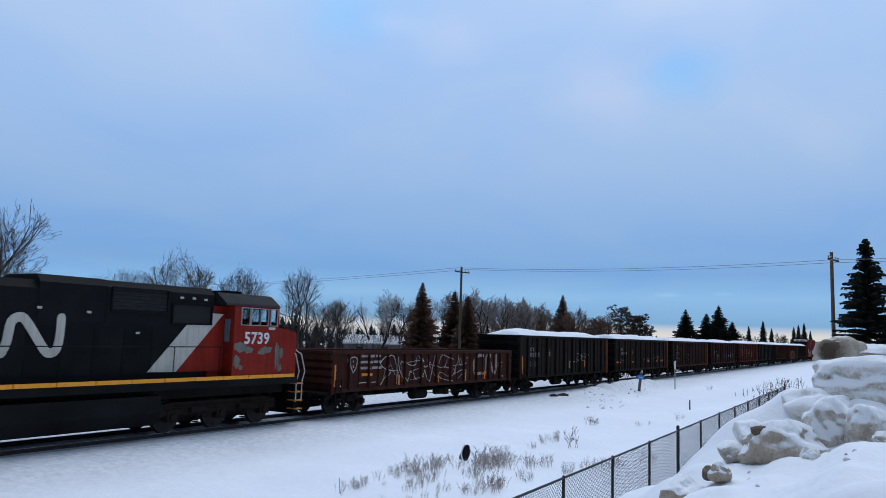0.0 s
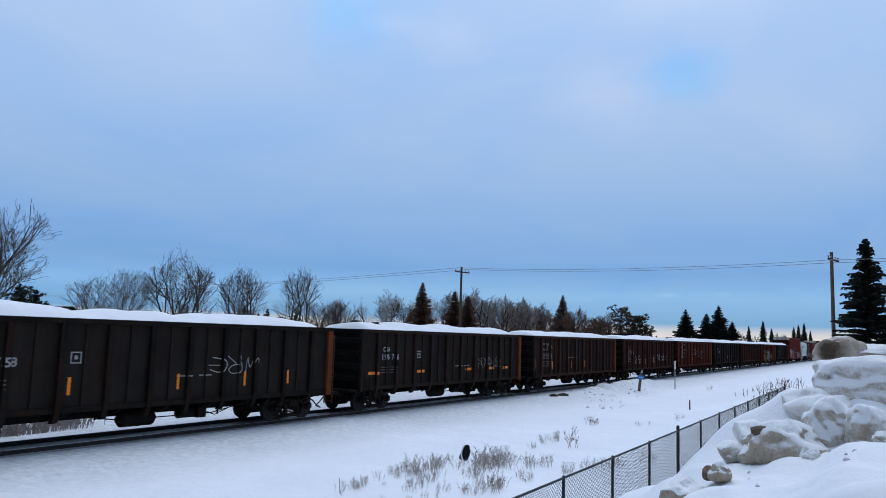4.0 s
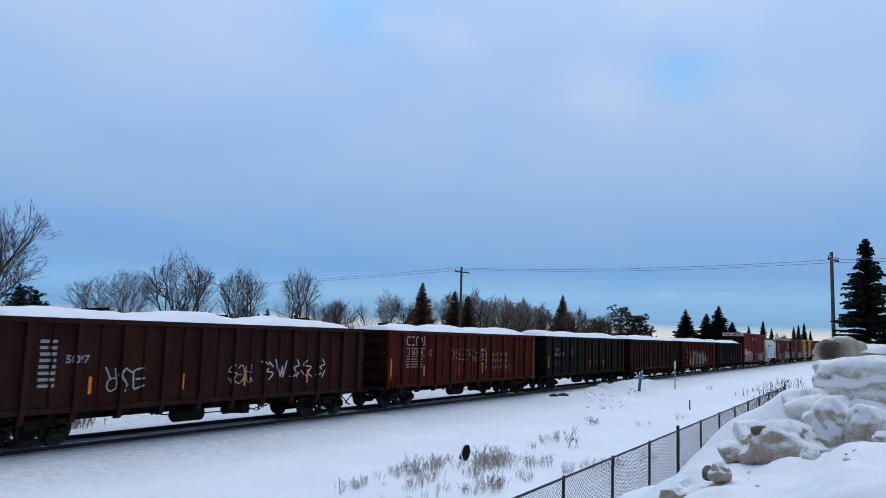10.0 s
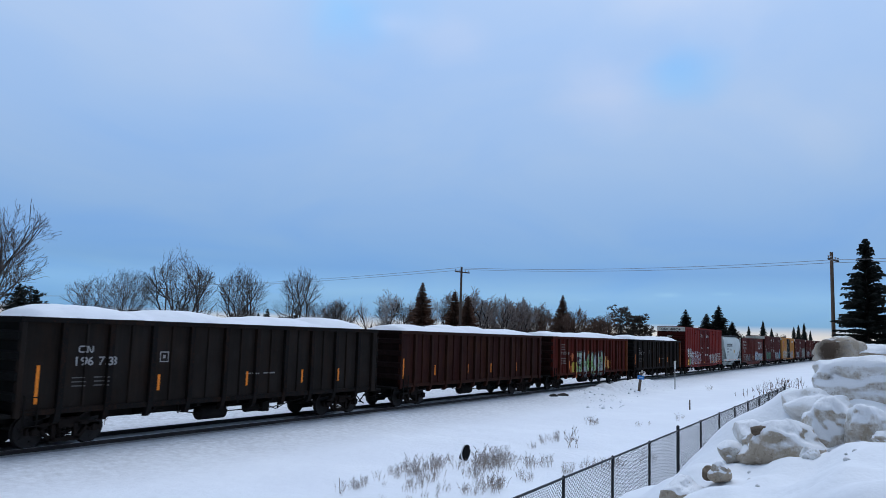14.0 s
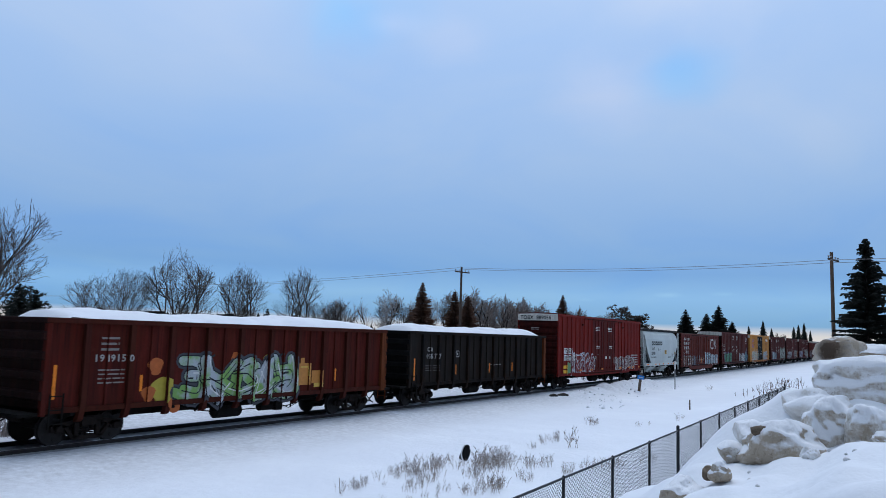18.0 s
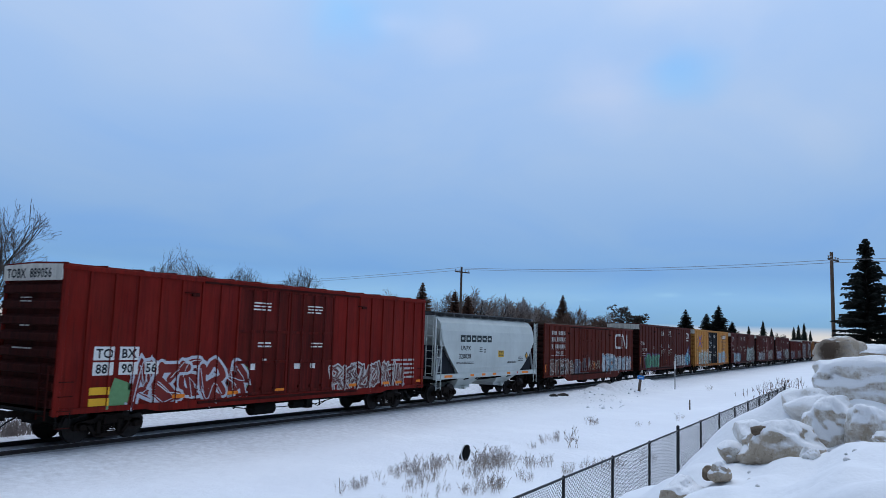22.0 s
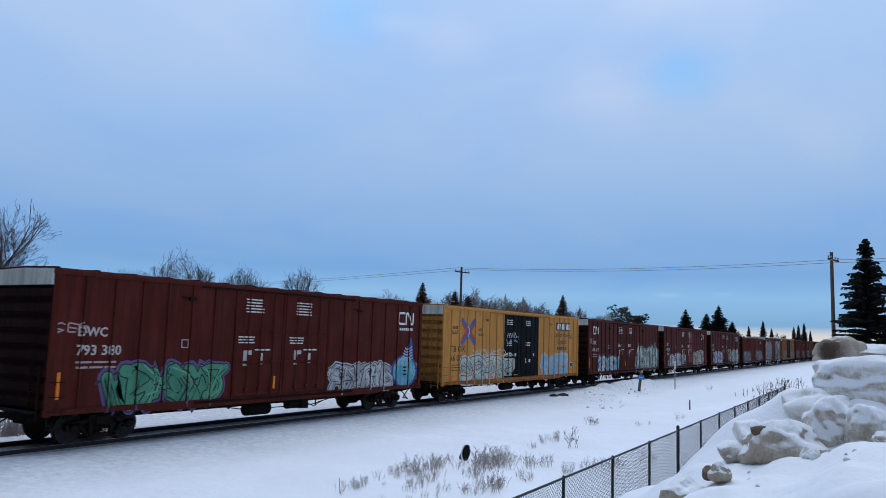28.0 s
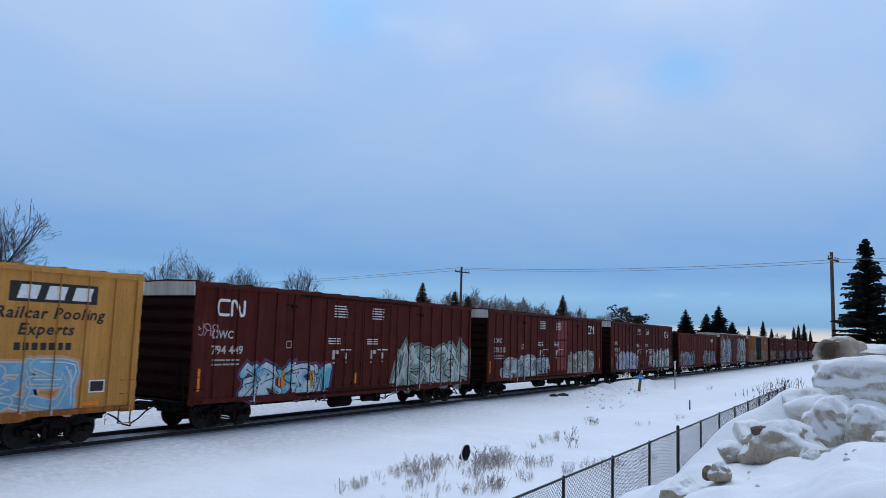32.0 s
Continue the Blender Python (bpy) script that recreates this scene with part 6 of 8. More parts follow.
G_GREY = paint("sooty_gondola_paint", (0.014, 0.0105, 0.009), (0.04, 0.026, 0.02), 0.5, 0.45, 0.75, rust=0.5)
G_BROWN = paint("dark_brown_gondola_paint", (0.0135, 0.0088, 0.0085), (0.04, 0.020, 0.014), 0.6, 0.5, 0.75, rust=0.9)
G_MAROON = paint("maroon_gondola_paint", (0.030, 0.0075, 0.0058), (0.045, 0.02, 0.015), 0.55, 0.55, 0.75, rust=0.9)
G_RED = paint("faded_red_gondola_paint", (0.086, 0.0105, 0.006), (0.035, 0.014, 0.010), 0.5, 0.75, 0.75, rust=0.55)
RUST = paint("orange_rust_primer", (0.125, 0.034, 0.011), (0.07, 0.03, 0.02), 0.5, 0.4, 0.8)
CAPW = paint("white_end_band", (0.62, 0.61, 0.56), (0.3, 0.27, 0.22), 0.3, 0.4)
DUSTY = paint("weathered_roof_steel", (0.12, 0.085, 0.065), (0.20, 0.17, 0.14), 0.9, 0.6, 0.8)
# shade of the end walls is put into these darker colours, along with grime
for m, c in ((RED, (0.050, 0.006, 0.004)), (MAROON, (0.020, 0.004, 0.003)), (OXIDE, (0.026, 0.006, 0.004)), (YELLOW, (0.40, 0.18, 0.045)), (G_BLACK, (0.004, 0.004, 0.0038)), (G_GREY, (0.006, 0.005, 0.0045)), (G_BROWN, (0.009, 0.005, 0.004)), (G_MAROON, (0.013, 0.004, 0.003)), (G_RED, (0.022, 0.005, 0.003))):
    SHADED_GRIMY[m.name] = paint("shade_and_grime_on_" + m.name, c, (0.012, 0.009, 0.007), 0.5, 0.7, 0.8)
for m, c in ((G_BLACK, (0.0062, 0.0056, 0.0052)), (G_BROWN, (0.040, 0.0155, 0.0095)), (G_MAROON, (0.030, 0.0100, 0.0065)), (G_RED, (0.058, 0.0105, 0.0060)), (G_GREY, (0.018, 0.0115, 0.009))):
    RIBS[m.name] = paint("rusty_ribs_of_" + m.name, c, (0.05, 0.02, 0.012), 0.5, 0.5, 0.75, rust=0.6)
RED_DOOR = paint("grimy_red_door", (0.118, 0.0085, 0.0055), (0.03, 0.014, 0.012), 0.5, 0.9, rust=0.3)
G_LEN = 15.85


def locomotive(u):
    """Six-axle diesel locomotive; local x=0 at the tail, the cab at the far end."""
    length = 22.0
    car = start_car("locomotive", "black diesel locomotive with red cab and yellow deck stripe", "locomotive", u - length)
    X = lambda d: length + d          # d: metres back from the nose are negative
    black = paint("black_locomotive_paint", (0.0045, 0.0046, 0.0052), (0.012, 0.015, 0.014), 0.12, 0.3, 0.55)
    red = paint("red_cab_paint", (0.235, 0.017, 0.009), (0.07, 0.02, 0.015), 0.3, 0.45, 0.5, rust=0.25)
    glass = plain("cab_window_glass", (0.16, 0.19, 0.22), 0.08, 0.2)
    clear, nt, bs = nodes_of("clear_window_glass")
    bs.inputs["Base Color"].default_value = (0.75, 0.80, 0.82, 1)
    bs.inputs["Roughness"].default_value = 0.02
    bs.inputs["Transmission Weight"].default_value = 1.0
    bs.inputs["IOR"].default_value = 1.1
    # deck and sill
    g = Geo()
    g.bar(0.3, X(0), -HALF + 0.02, HALF - 0.02, 1.45, 1.70, 0.02)
    part("deck", g, black, car)
    g = Geo()
    x = 0.4
    while x < length - 0.3:
        e = min(x + 1.16, length - 0.02)
        g.box(x, e, -HALF - 0.012, -HALF + 0.03, 1.70, 1.82)
        x = e + 0.03
    part("sill_stripe", g, spray((0.85, 0.33, 0.02)), car, "yellow-orange stripe along the deck edge")
    # long hood
    g = Geo()
    hw = 0.98
    g.prism([(-hw, 1.7), (-hw, 4.30), (-hw + 0.22, 4.50), (hw - 0.22, 4.50), (hw, 4.30), (hw, 1.7)], "x", 0.8, X(-4.2))
    part("long_hood", g, black, car)
    g = Geo()
    g.prism([(-1.0, 3.7), (-1.0, 4.42), (-0.80, 4.66), (0.80, 4.66), (1.0, 4.42), (1.0, 3.7)], "x", 0.9, X(-10.14))
    part("radiator_housing", g, black, car)
    g = Geo()
    g.prism([(-1.0, 3.55), (-1.0, 4.62), (-0.80, 4.84), (0.80, 4.84), (1.0, 4.62), (1.0, 3.55)], "x", X(-10.13), X(-8.05))
    part("roof_housing", g, black, car)
    g = Geo()
    g.prism([(-1.0, 3.55), (-1.0, 4.60), (-0.80, 4.82), (0.80, 4.82), (1.0, 4.60), (1.0, 3.55)], "x", X(-8.03), X(-3.9))
    part("blower_housing", g, black, car)
    # near-black flush sheets paint in the shaded depth of the air openings
    pit = spray((0.0015, 0.0015, 0.0018))
    for a, b, z0, z1 in ((-7.85, -5.85, 3.93, 4.58), (-5.60, -4.02, 3.60, 4.18)):
        fr = Geo()
        for q in ((a - 0.05, b + 0.05, z0 - 0.05, z0), (a - 0.05, b + 0.05, z1, z1 + 0.05), (a - 0.05, a, z0, z1), (b, b + 0.05, z0, z1)):
            fr.box(X(q[0]), X(q[1]), -1.05, -0.99, q[2], q[3])
        grille = part("air_grille", fr, black, car)
        g = Geo()
        g.box(X(a), X(b), -1.008, -0.99, z0, z1)
        part("opening", g, pit, grille)
        for k in range(6 if z1 > 4.3 else 0):
            sl = Geo()
            z = z0 + (k + 0.5) * (z1 - z0) / 6
            sl.prism([(-1.04, z - 0.02), (-1.01, z + 0.015), (-1.01, z - 0.03)], "x", X(a), X(b))
            part("slat", sl, pit, grille)
    for k in range(15):
        x = 1.4 + k * 1.02
        if x > X(-5.2):
            break
        g = Geo()
        g.bar(x, x + 0.98, -hw - 0.014, -hw + 0.01, 1.95, 3.40, 0.008, "y")
        g.box(x + 0.44, x + 0.48, -hw - 0.03, -hw, 2.55, 2.7)
        part("hood_door", g, black, car)
    for k in range(5):
        g = Geo()
        x = 2.2 + k * 2.1
        g.cyl((x, 0, 4.68), (x, 0, 4.86), 0.62, n=20)
        part("roof_fan", g, black, car)
    g = Geo()
    g.bar(X(-6.6), X(-5.8), -0.4, 0.4, 4.48, 4.72, 0.04)
    part("exhaust_stack", g, black, car)
    # diagonal bands on the hood behind the cab
    cream = paint("aged_white_band_paint", (0.50, 0.48, 0.42), (0.22, 0.20, 0.16), 0.2, 0.35, 0.6)
    for pts, mat, lab in (([(-6.45, 2.0), (-5.35, 1.98), (-3.46, 3.96), (-3.95, 3.97), (-3.95, 3.56), (-5.02, 3.54)], cream, "white diagonal paint band"),
                          ([(-5.35, 1.98), (-3.38, 1.98), (-3.38, 4.02), (-3.46, 3.96)], red, "red paint beside the white band")):
        bg = Geo()
        bg.face([(X(q), -1.022, z) for q, z in pts])
        part("paint_band", bg, mat, car, lab)
    # cab: walls round real window openings
    g = Geo()
    g.prism([(-1.48, 1.75), (-1.48, 3.62), (1.48, 3.62), (1.48, 1.75)], "x", X(-3.35), X(-1.15))
    g.prism([(-1.48, 4.20), (-1.46, 4.30), (1.46, 4.30), (1.48, 4.20)], "x", X(-3.35), X(-1.15))
    panes = ((-3.02, -2.65), (-2.56, -2.14), (-2.11, -1.75), (-1.58, -1.27))
    for sgn in (-1, 1):
        y0, y1 = sorted((sgn * 1.40, sgn * 1.48))
        for p0, p1 in ((-3.35, -3.02), (-2.65, -2.56), (-2.14, -2.11), (-1.75, -1.58), (-1.27, -1.15)):
            g.box(X(p0), X(p1), y0, y1, 3.62, 4.20)
    g.box(X(-3.35), X(-3.28), -1.40, 1.40, 3.62, 4.20)
    cab = part("cab", g, red, car, "red cab with worn grey patches")
    g = Geo()
    g.prism([(-1.50, 4.28), (-1.44, 4.36), (-0.95, 4.72), (0.95, 4.72), (1.44, 4.36), (1.50, 4.28)], "x", X(-3.75), X(-1.10))
    part("cab_roof", g, paint("dark_grey_roof_paint", (0.020, 0.021, 0.024), (0.06, 0.05, 0.04), 0.3, 0.3, 0.6), car, "dark grey cab roof with drip edge")
    g = Geo()
    g.box(X(-2.9), X(-2.2), -0.5, 0.5, 4.72, 4.84)
    part("air_conditioner", g, black, car)
    g = Geo()
    g.bar(X(-2.75), X(-2.45), -0.95, -0.45, 3.4, 4.05, 0.05, "z")
    g.bar(X(-1.75), X(-1.5), -0.4, 0.3, 3.4, 3.85, 0.03, "z")
    part("cab_seat", g, black, car)
    # recess with the cab door behind
    g = Geo()
    g.box(X(-4.0), X(-3.34), -0.95, 0.95, 1.75, 4.25)
    part("cab_rear", g, red, car)
    g = Geo()
    g.bar(X(-3.36), X(-3.30), -1.32, -0.98, 1.95, 3.95, 0.01, "z")
    part("cab_door", g, red, car)
    g = Geo()
    g.box(X(-3.372), X(-3.355), -1.28, -1.02, 3.0, 3.8)
    part("door_window", g, glass, car)
    # nose
    g = Geo()
    g.prism([(X(-1.16), 1.75), (X(-1.16), 3.56), (X(-0.55), 3.50), (X(-0.16), 3.42), (X(-0.07), 3.36), (X(-0.02), 3.22), (X(0.0), 1.75)], "y", -1.36, 1.36)
    nose = part("nose", g, red, car, "red short nose with peeling paint")
    g = Geo()
    g.prism([(X(-1.0), 3.50), (X(-0.55), 3.48), (X(-0.22), 3.42), (X(-0.26), 3.56), (X(-0.55), 3.70), (X(-1.0), 3.76)], "y", -0.95, 0.95)
    part("nose_top", g, black, car)
    g = Geo()
    g.prism([(X(-1.17), 3.66), (X(-1.17), 4.25), (X(-1.05), 4.25), (X(-0.92), 3.66)], "y", -1.35, 1.35)
    part("windscreen", g, clear, car)
    # side windows with pale frames
    for a, b in panes:
        fr = Geo()
        z0, z1 = 3.62, 4.20
        for bx in ((a - 0.035, b + 0.035, z0 - 0.03, z0), (a - 0.035, b + 0.035, z1, z1 + 0.03), (a - 0.035, a, z0, z1), (b, b + 0.035, z0, z1)):
            fr.box(X(bx[0]), X(bx[1]), -1.505, -1.47, bx[2], bx[3])
        w = part("cab_window", fr, spray((0.30, 0.28, 0.27)), cab)
        for sgn in (-1, 1):
            p = Geo()
            p.box(X(a), X(b), sgn * 1.445 - 0.004, sgn * 1.445 + 0.004, z0, z1)
            part("pane", p, clear, w)
    side = Side(car, -1.48, -1.48, [])
    rng = random.Random(57)

    def flake(x, z, rx, rz):
        return [(X(x) + rx * rng.uniform(0.72, 1.15) * math.cos(k * 0.35), z + rz * rng.uniform(0.72, 1.15) * math.sin(k * 0.35)) for k in range(18)]
    primer = paint("bare_grey_primer", (0.17, 0.175, 0.15), (0.12, 0.05, 0.035), 0.9, 0.5, 0.7)
    side.mark("peeled_patch", [flake(-2.98, 2.82, 0.34, 0.20), flake(-2.62, 2.72, 0.26, 0.12), flake(-1.75, 2.72, 0.33, 0.13), flake(-1.98, 2.62, 0.20, 0.08), flake(-3.15, 2.30, 0.16, 0.26), flake(-2.95, 2.10, 0.10, 0.10), flake(-1.22, 2.5, 0.06, 0.5)], primer, "grey primer where the red paint has peeled", 0.002)
    Side(car, -1.36, -1.36, []).mark("peeled_patch", [flake(-1.0, 2.45, 0.10, 0.42), flake(-0.82, 2.6, 0.09, 0.22), flake(-0.9, 2.05, 0.14, 0.14), flake(-1.08, 3.3, 0.05, 0.2)], primer, "grey primer where the red paint has peeled", 0.002)
    for d in (-2.62, -1.95):
        g = Geo()
        g.bar(X(d), X(d + 0.5), -1.50, -1.47, 2.28, 2.31, 0.008)
        part("side_moulding", g, red, car)
    g = Geo()
    g.box(X(-1.66), X(-1.34), -1.488, -1.47, 3.46, 3.55)
    part("builder_plate", g, spray((0.5, 0.5, 0.48)), car, "small pale plate under the window")
    side.mark("road_number", text_polys("5739", 0.40, X(-2.86), 2.95, 1.05), spray((0.62, 0.62, 0.60)), "white road number", 0.007)
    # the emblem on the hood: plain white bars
    hood = Side(car, -hw - 0.022, -hw - 0.022, [])
    hood.mark("emblem", stroke(bend([(X(-9.43), 3.62), (X(-9.44), 3.05), (X(-9.52), 2.70), (X(-9.70), 2.62), (X(-9.88), 2.74), (X(-10.40), 3.46), (X(-10.62), 3.60), (X(-10.84), 3.46), (X(-10.90), 3.0), (X(-11.0), 2.70), (X(-11.2), 2.60), (X(-12.6), 2.60), (X(-13.0), 2.7), (X(-13.1), 3.1), (X(-13.0), 3.5), (X(-12.6), 3.6), (X(-11.5), 3.6)], 3), 0.26),
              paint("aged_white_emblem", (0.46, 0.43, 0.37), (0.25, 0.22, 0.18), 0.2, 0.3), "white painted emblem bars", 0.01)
    small = []
    for d, z in ((-10.2, 3.85), (-8.7, 3.78), (-5.4, 4.40), (-4.9, 4.40), (-4.4, 4.38), (-7.0, 3.2)):
        small += [rect(X(d), X(d + 0.14), z, z + 0.07)]
    Side(car, -1.07, -1.07, []).mark("lamp_lens", small, spray((0.4, 0.4, 0.38)), "small pale fittings")
    # handrails
    g = Geo()
    pts = [1.0 + k * 1.9 for k in range(11)]
    for x in pts:
        g.cyl((x, -HALF + 0.06, 1.7), (x, -HALF + 0.06, 2.82), 0.018, n=5)
    g.tube([(1.0, -HALF + 0.06, 2.82), (X(-3.6), -HALF + 0.06, 2.82)], 0.018, 5)
    part("handrail", g, black, car)
    g = Geo()
    for dx in (-0.02, 0.30):
        g.tube([(X(dx), -HALF + 0.05, 0.75), (X(dx), -HALF + 0.05, 1.5), (X(dx + 0.10), -HALF + 0.02, 1.9), (X(dx - 0.05), -HALF + 0.1, 2.55), (X(dx - 0.05), -HALF + 0.5, 2.75)], 0.022, 6)
    part("grab_rail", g, spray((0.55, 0.55, 0.55)), car, "white painted grab rails by the steps")
    for k in range(4):
        g = Geo()
        g.box(X(-0.05), X(0.32), -HALF + 0.0, -HALF + 0.45, 0.45 + k * 0.32, 0.49 + k * 0.32)
        part("step", g, spray((0.55, 0.22, 0.03)), car, "yellow-edged entry step")
    g = Geo()
    g.prism([(X(0.0), 0.28), (X(0.30), 0.28), (X(0.10), 1.5), (X(0.0), 1.7)], "y", -1.35, 1.35)
    part("snow_plough", g, black, car)
    # fuel tank, underside
    g = Geo()
    g.prism([(-1.42, 1.28), (-1.46, 0.75), (-1.15, 0.34), (1.15, 0.34), (1.46, 0.75), (1.42, 1.28)], "x", X(-13.6), X(-6.15))
    part("fuel_tank", g, paint("sooty_fuel_tank", (0.006, 0.006, 0.0065), (0.015, 0.012, 0.01), 0.4, 0.3, 0.7), car)
    g = Geo()
    g.bar(0.4, X(-0.3), -1.0, 1.0, 1.1, 1.46, 0.02)
    part("underframe", g, MAT["underframe"], car)
    r = 0.53
    lw = wheelset_mesh(r)
    for cx in (X(-3.4), 3.9):
        b = Geo()
        for s in (-1, 1):
            y0, y1 = sorted((s * 0.98, s * 1.14))
            b.prism([(-2.6, 0.55), (-2.6, 0.92), (-2.1, 1.0), (2.1, 1.0), (2.6, 0.92), (2.6, 0.55), (2.0, 0.62), (1.0, 0.50), (0.0, 0.62), (-1.0, 0.50), (-2.0, 0.62)], "y", y0, y1)
            for k in (-2.05, 0, 2.05):
                b.box(k - 0.22, k + 0.22, y0 - 0.03, y1 + 0.03, 0.38, 0.78)
                b.cyl((k, s * 1.0, r), (k, s * 1.24, r), 0.15, 0.12, 12)
            for k in (-1.05, 1.05):
                for i in range(5):
                    b.cyl((k, s * 1.08, 0.30 + i * 0.07), (k, s * 1.08, 0.335 + i * 0.07), 0.10, n=8)
                b.cyl((k - 0.35, s * 1.2, 0.72), (k + 0.35, s * 1.2, 0.72), 0.10, n=10)
            b.tube([(-2.4, s * 1.2, 0.86), (0, s * 1.22, 0.80), (2.4, s * 1.2, 0.86)], 0.03, 5)
        b.box(-2.4, 2.4, -0.9, 0.9, 0.7, 0.98)
        # plain box added to close bright gaps between the wheels with darkness
        b.box(-2.9, 2.9, -0.5, 0.5, 0.30, 0.72)
        bo = part("bogie", b, MAT["bogie"], car, "three-axle locomotive bogie")
        bo.location = (cx, 0, 0)
        for k in (-2.05, 0, 2.05):
            w = part("wheelset", lw, None, bo)
            w.location = (k, 0, r)
            WHEELSETS.append((w, k, r))
    coupler(car, X(0.05), 1)
    coupler(car, 0.3, -1)
    return car


def hopper(u):
    """Covered hopper: rounded grey sides, open slope-sheet ends, three hoppers below."""
    length = 12.15
    car = start_car("covered_hopper", "light grey covered hopper car with rounded sides and ladders", "freight car", u)
    grey = paint("light_grey_hopper_paint", (0.47, 0.51, 0.495), (0.30, 0.30, 0.28), 0.05, 0.06, 0.5)
    dark = paint("shaded_grey_steel", (0.30, 0.32, 0.33), (0.15, 0.13, 0.11), 0.2, 0.4, 0.6)
    prof = [(-1.44, 1.42), (-1.50, 1.75), (-1.53, 2.4), (-1.53, 3.2), (-1.49, 3.7), (-1.36, 4.12), (-1.10, 4.40), (-0.6, 4.52), (0.6, 4.52), (1.10, 4.40), (1.36, 4.12), (1.49, 3.7), (1.53, 3.2), (1.53, 2.4), (1.50, 1.75), (1.44, 1.42)]
    g = Geo()
    # the shell: the ends slope inwards towards the bottom below mid-height
    n = len(prof)
    for y, z in prof:
        cut = max(0.0, (2.95 - z)) * 1.22
        g.v.append((0.55 + cut, y, z))
    for y, z in prof:
        cut = max(0.0, (2.95 - z)) * 1.22
        g.v.append((length - 0.55 - cut, y, z))
    for i in range(n):
        j = (i + 1) % n
        g.f.append((i, n + i, n + j, j))
    g.f.append(tuple(range(n - 1, -1, -1)))
    g.f.append(tuple(range(n, 2 * n)))
    shell = part("body_shell", g, grey, car, smooth=False)
    # side sheets run to the end frames above mid-height
    g = Geo()
    for s in (-1, 1):
        g.prism([(0.5, 4.05), (0.5, 2.9), (1.0, 2.9), (1.0, 4.05)], "y", s * 1.40, s * 1.46)
    part("end_sheet", g, grey, car)
    g = Geo()
    g.bar(0.0, length, -HALF + 0.02, -HALF + 0.14, 1.22, 1.48, 0.02)
    g.bar(0.0, length, HALF - 0.14, HALF - 0.02, 1.22, 1.48, 0.02)
    part("side_sill", g, grey, car)
    for x in (0.03, length - 0.10):
        for s in (-1, 1):
            g = Geo()
            g.bar(x, x + 0.08, s * 1.40 - 0.04, s * 1.40 + 0.04, 1.4, 4.35, 0.01, "z")
            part("end_post", g, grey, car)
    for x, d in ((0.25, 1), (length - 0.25, -1)):
        g = Geo()
        g.prism([(x, 1.3), (x + d * 0.1, 1.3), (x + d * 2.0, 1.6), (x + d * 0.55, 3.0), (x + d * 0.45, 3.0)], "y", -0.05, 0.05)
        part("end_brace", g, dark, car)
        for s in (-1, 1):
            g = Geo()
            g.prism([(x, 1.45), (x + d * 0.12, 1.45), (x + d * 0.62, 2.95), (x + d * 0.5, 2.95)], "y", s * 1.35 - 0.04, s * 1.35 + 0.04)
            part("end_brace", g, dark, car)
        g = Geo()
        g.box(min(x - d * 0.25, x + d * 1.6), max(x - d * 0.25, x + d * 1.6), -1.38, 1.38, 1.25, 1.32)
        part("end_platform", g, dark, car)
    # dark web plates and shade sheets under the slope sheets, brake gear on the end
    web = paint("dark_grey_web_and_shade", (0.020, 0.023, 0.029), (0.03, 0.025, 0.02), 0.3, 0.4, 0.7)
    for x, d in ((0.0, 1), (length, -1)):
        for sgn in (-1, 1):
            g = Geo()
            y0, y1 = sorted((sgn * 1.28, sgn * 1.31))
            g.prism([(x + d * 0.55, 1.40), (x + d * 2.35, 1.40), (x + d * 2.1, 1.75), (x + d * 0.75, 2.92), (x + d * 0.55, 2.92)], "y", y0, y1)
            part("web_plate", g, web, car)
        # dark upright sheet added in place of the shade below the slope sheet
        g = Geo()
        g.box(min(x + d * 0.9, x + d * 0.95), max(x + d * 0.9, x + d * 0.95), -1.28, 1.28, 1.32, 2.92)
        part("slope_bulkhead", g, web, car)
    g = Geo()
    g.lathe([(-0.03, 0.24), (-0.03, 0.29), (0.03, 0.29), (0.03, 0.24)], 0, 0, 16)
    g.v = [(0.10 + b, -0.45 + a, c + 2.3) for a, b, c in g.v]
    part("hand_brake_wheel", g, MAT["underframe"], car)
    g = Geo()
    g.bar(0.10, 0.30, -0.75, -0.25, 1.9, 2.6, 0.03, "z")
    part("brake_gear_box", g, web, car)
    g = Geo()
    g.box(0.02, 0.06, -0.86, -0.42, 3.0, 4.2)
    plate = part("end_panel", g, grey, car, "grey end panel with small stencilling")
    g = Geo()
    g.cyl((0.7, -0.5, 1.62), (1.4, -0.5, 1.62), 0.2, n=12)
    part("air_reservoir", g, MAT["underframe"], car)
    # roof walk and hatches
    web_dark = paint("dark_walkway_steel", (0.10, 0.105, 0.11), (0.05, 0.04, 0.035), 0.3, 0.4, 0.7)
    g = Geo()
    for s in (-1, 1):
        g.box(0.1, length - 0.1, s * 0.95 - 0.22, s * 0.95 + 0.22, 4.62, 4.66)
    for k in range(13):
        x = 0.3 + k * (length - 0.6) / 12
        g.box(x - 0.03, x + 0.03, -1.2, 1.2, 4.46, 4.63)
    part("running_board", g, web_dark, car, "dark steel roof walkway")
    for k in range(4):
        g = Geo()
        x = 1.6 + k * 2.6
        g.bar(x, x + 1.9, -0.3, 0.3, 4.5, 4.64, 0.03)
        part("hatch", g, dark, car)
    for c in (length * 0.33, length * 0.70):
        g = Geo()
        a = 1.25
        top = [(c - a, -1.35, 1.3), (c + a, -1.35, 1.3), (c + a, 1.35, 1.3), (c - a, 1.35, 1.3)]
        low = [(c - 0.75, -0.7, 0.72), (c + 0.75, -0.7, 0.72), (c + 0.75, 0.7, 0.72), (c - 0.75, 0.7, 0.72)]
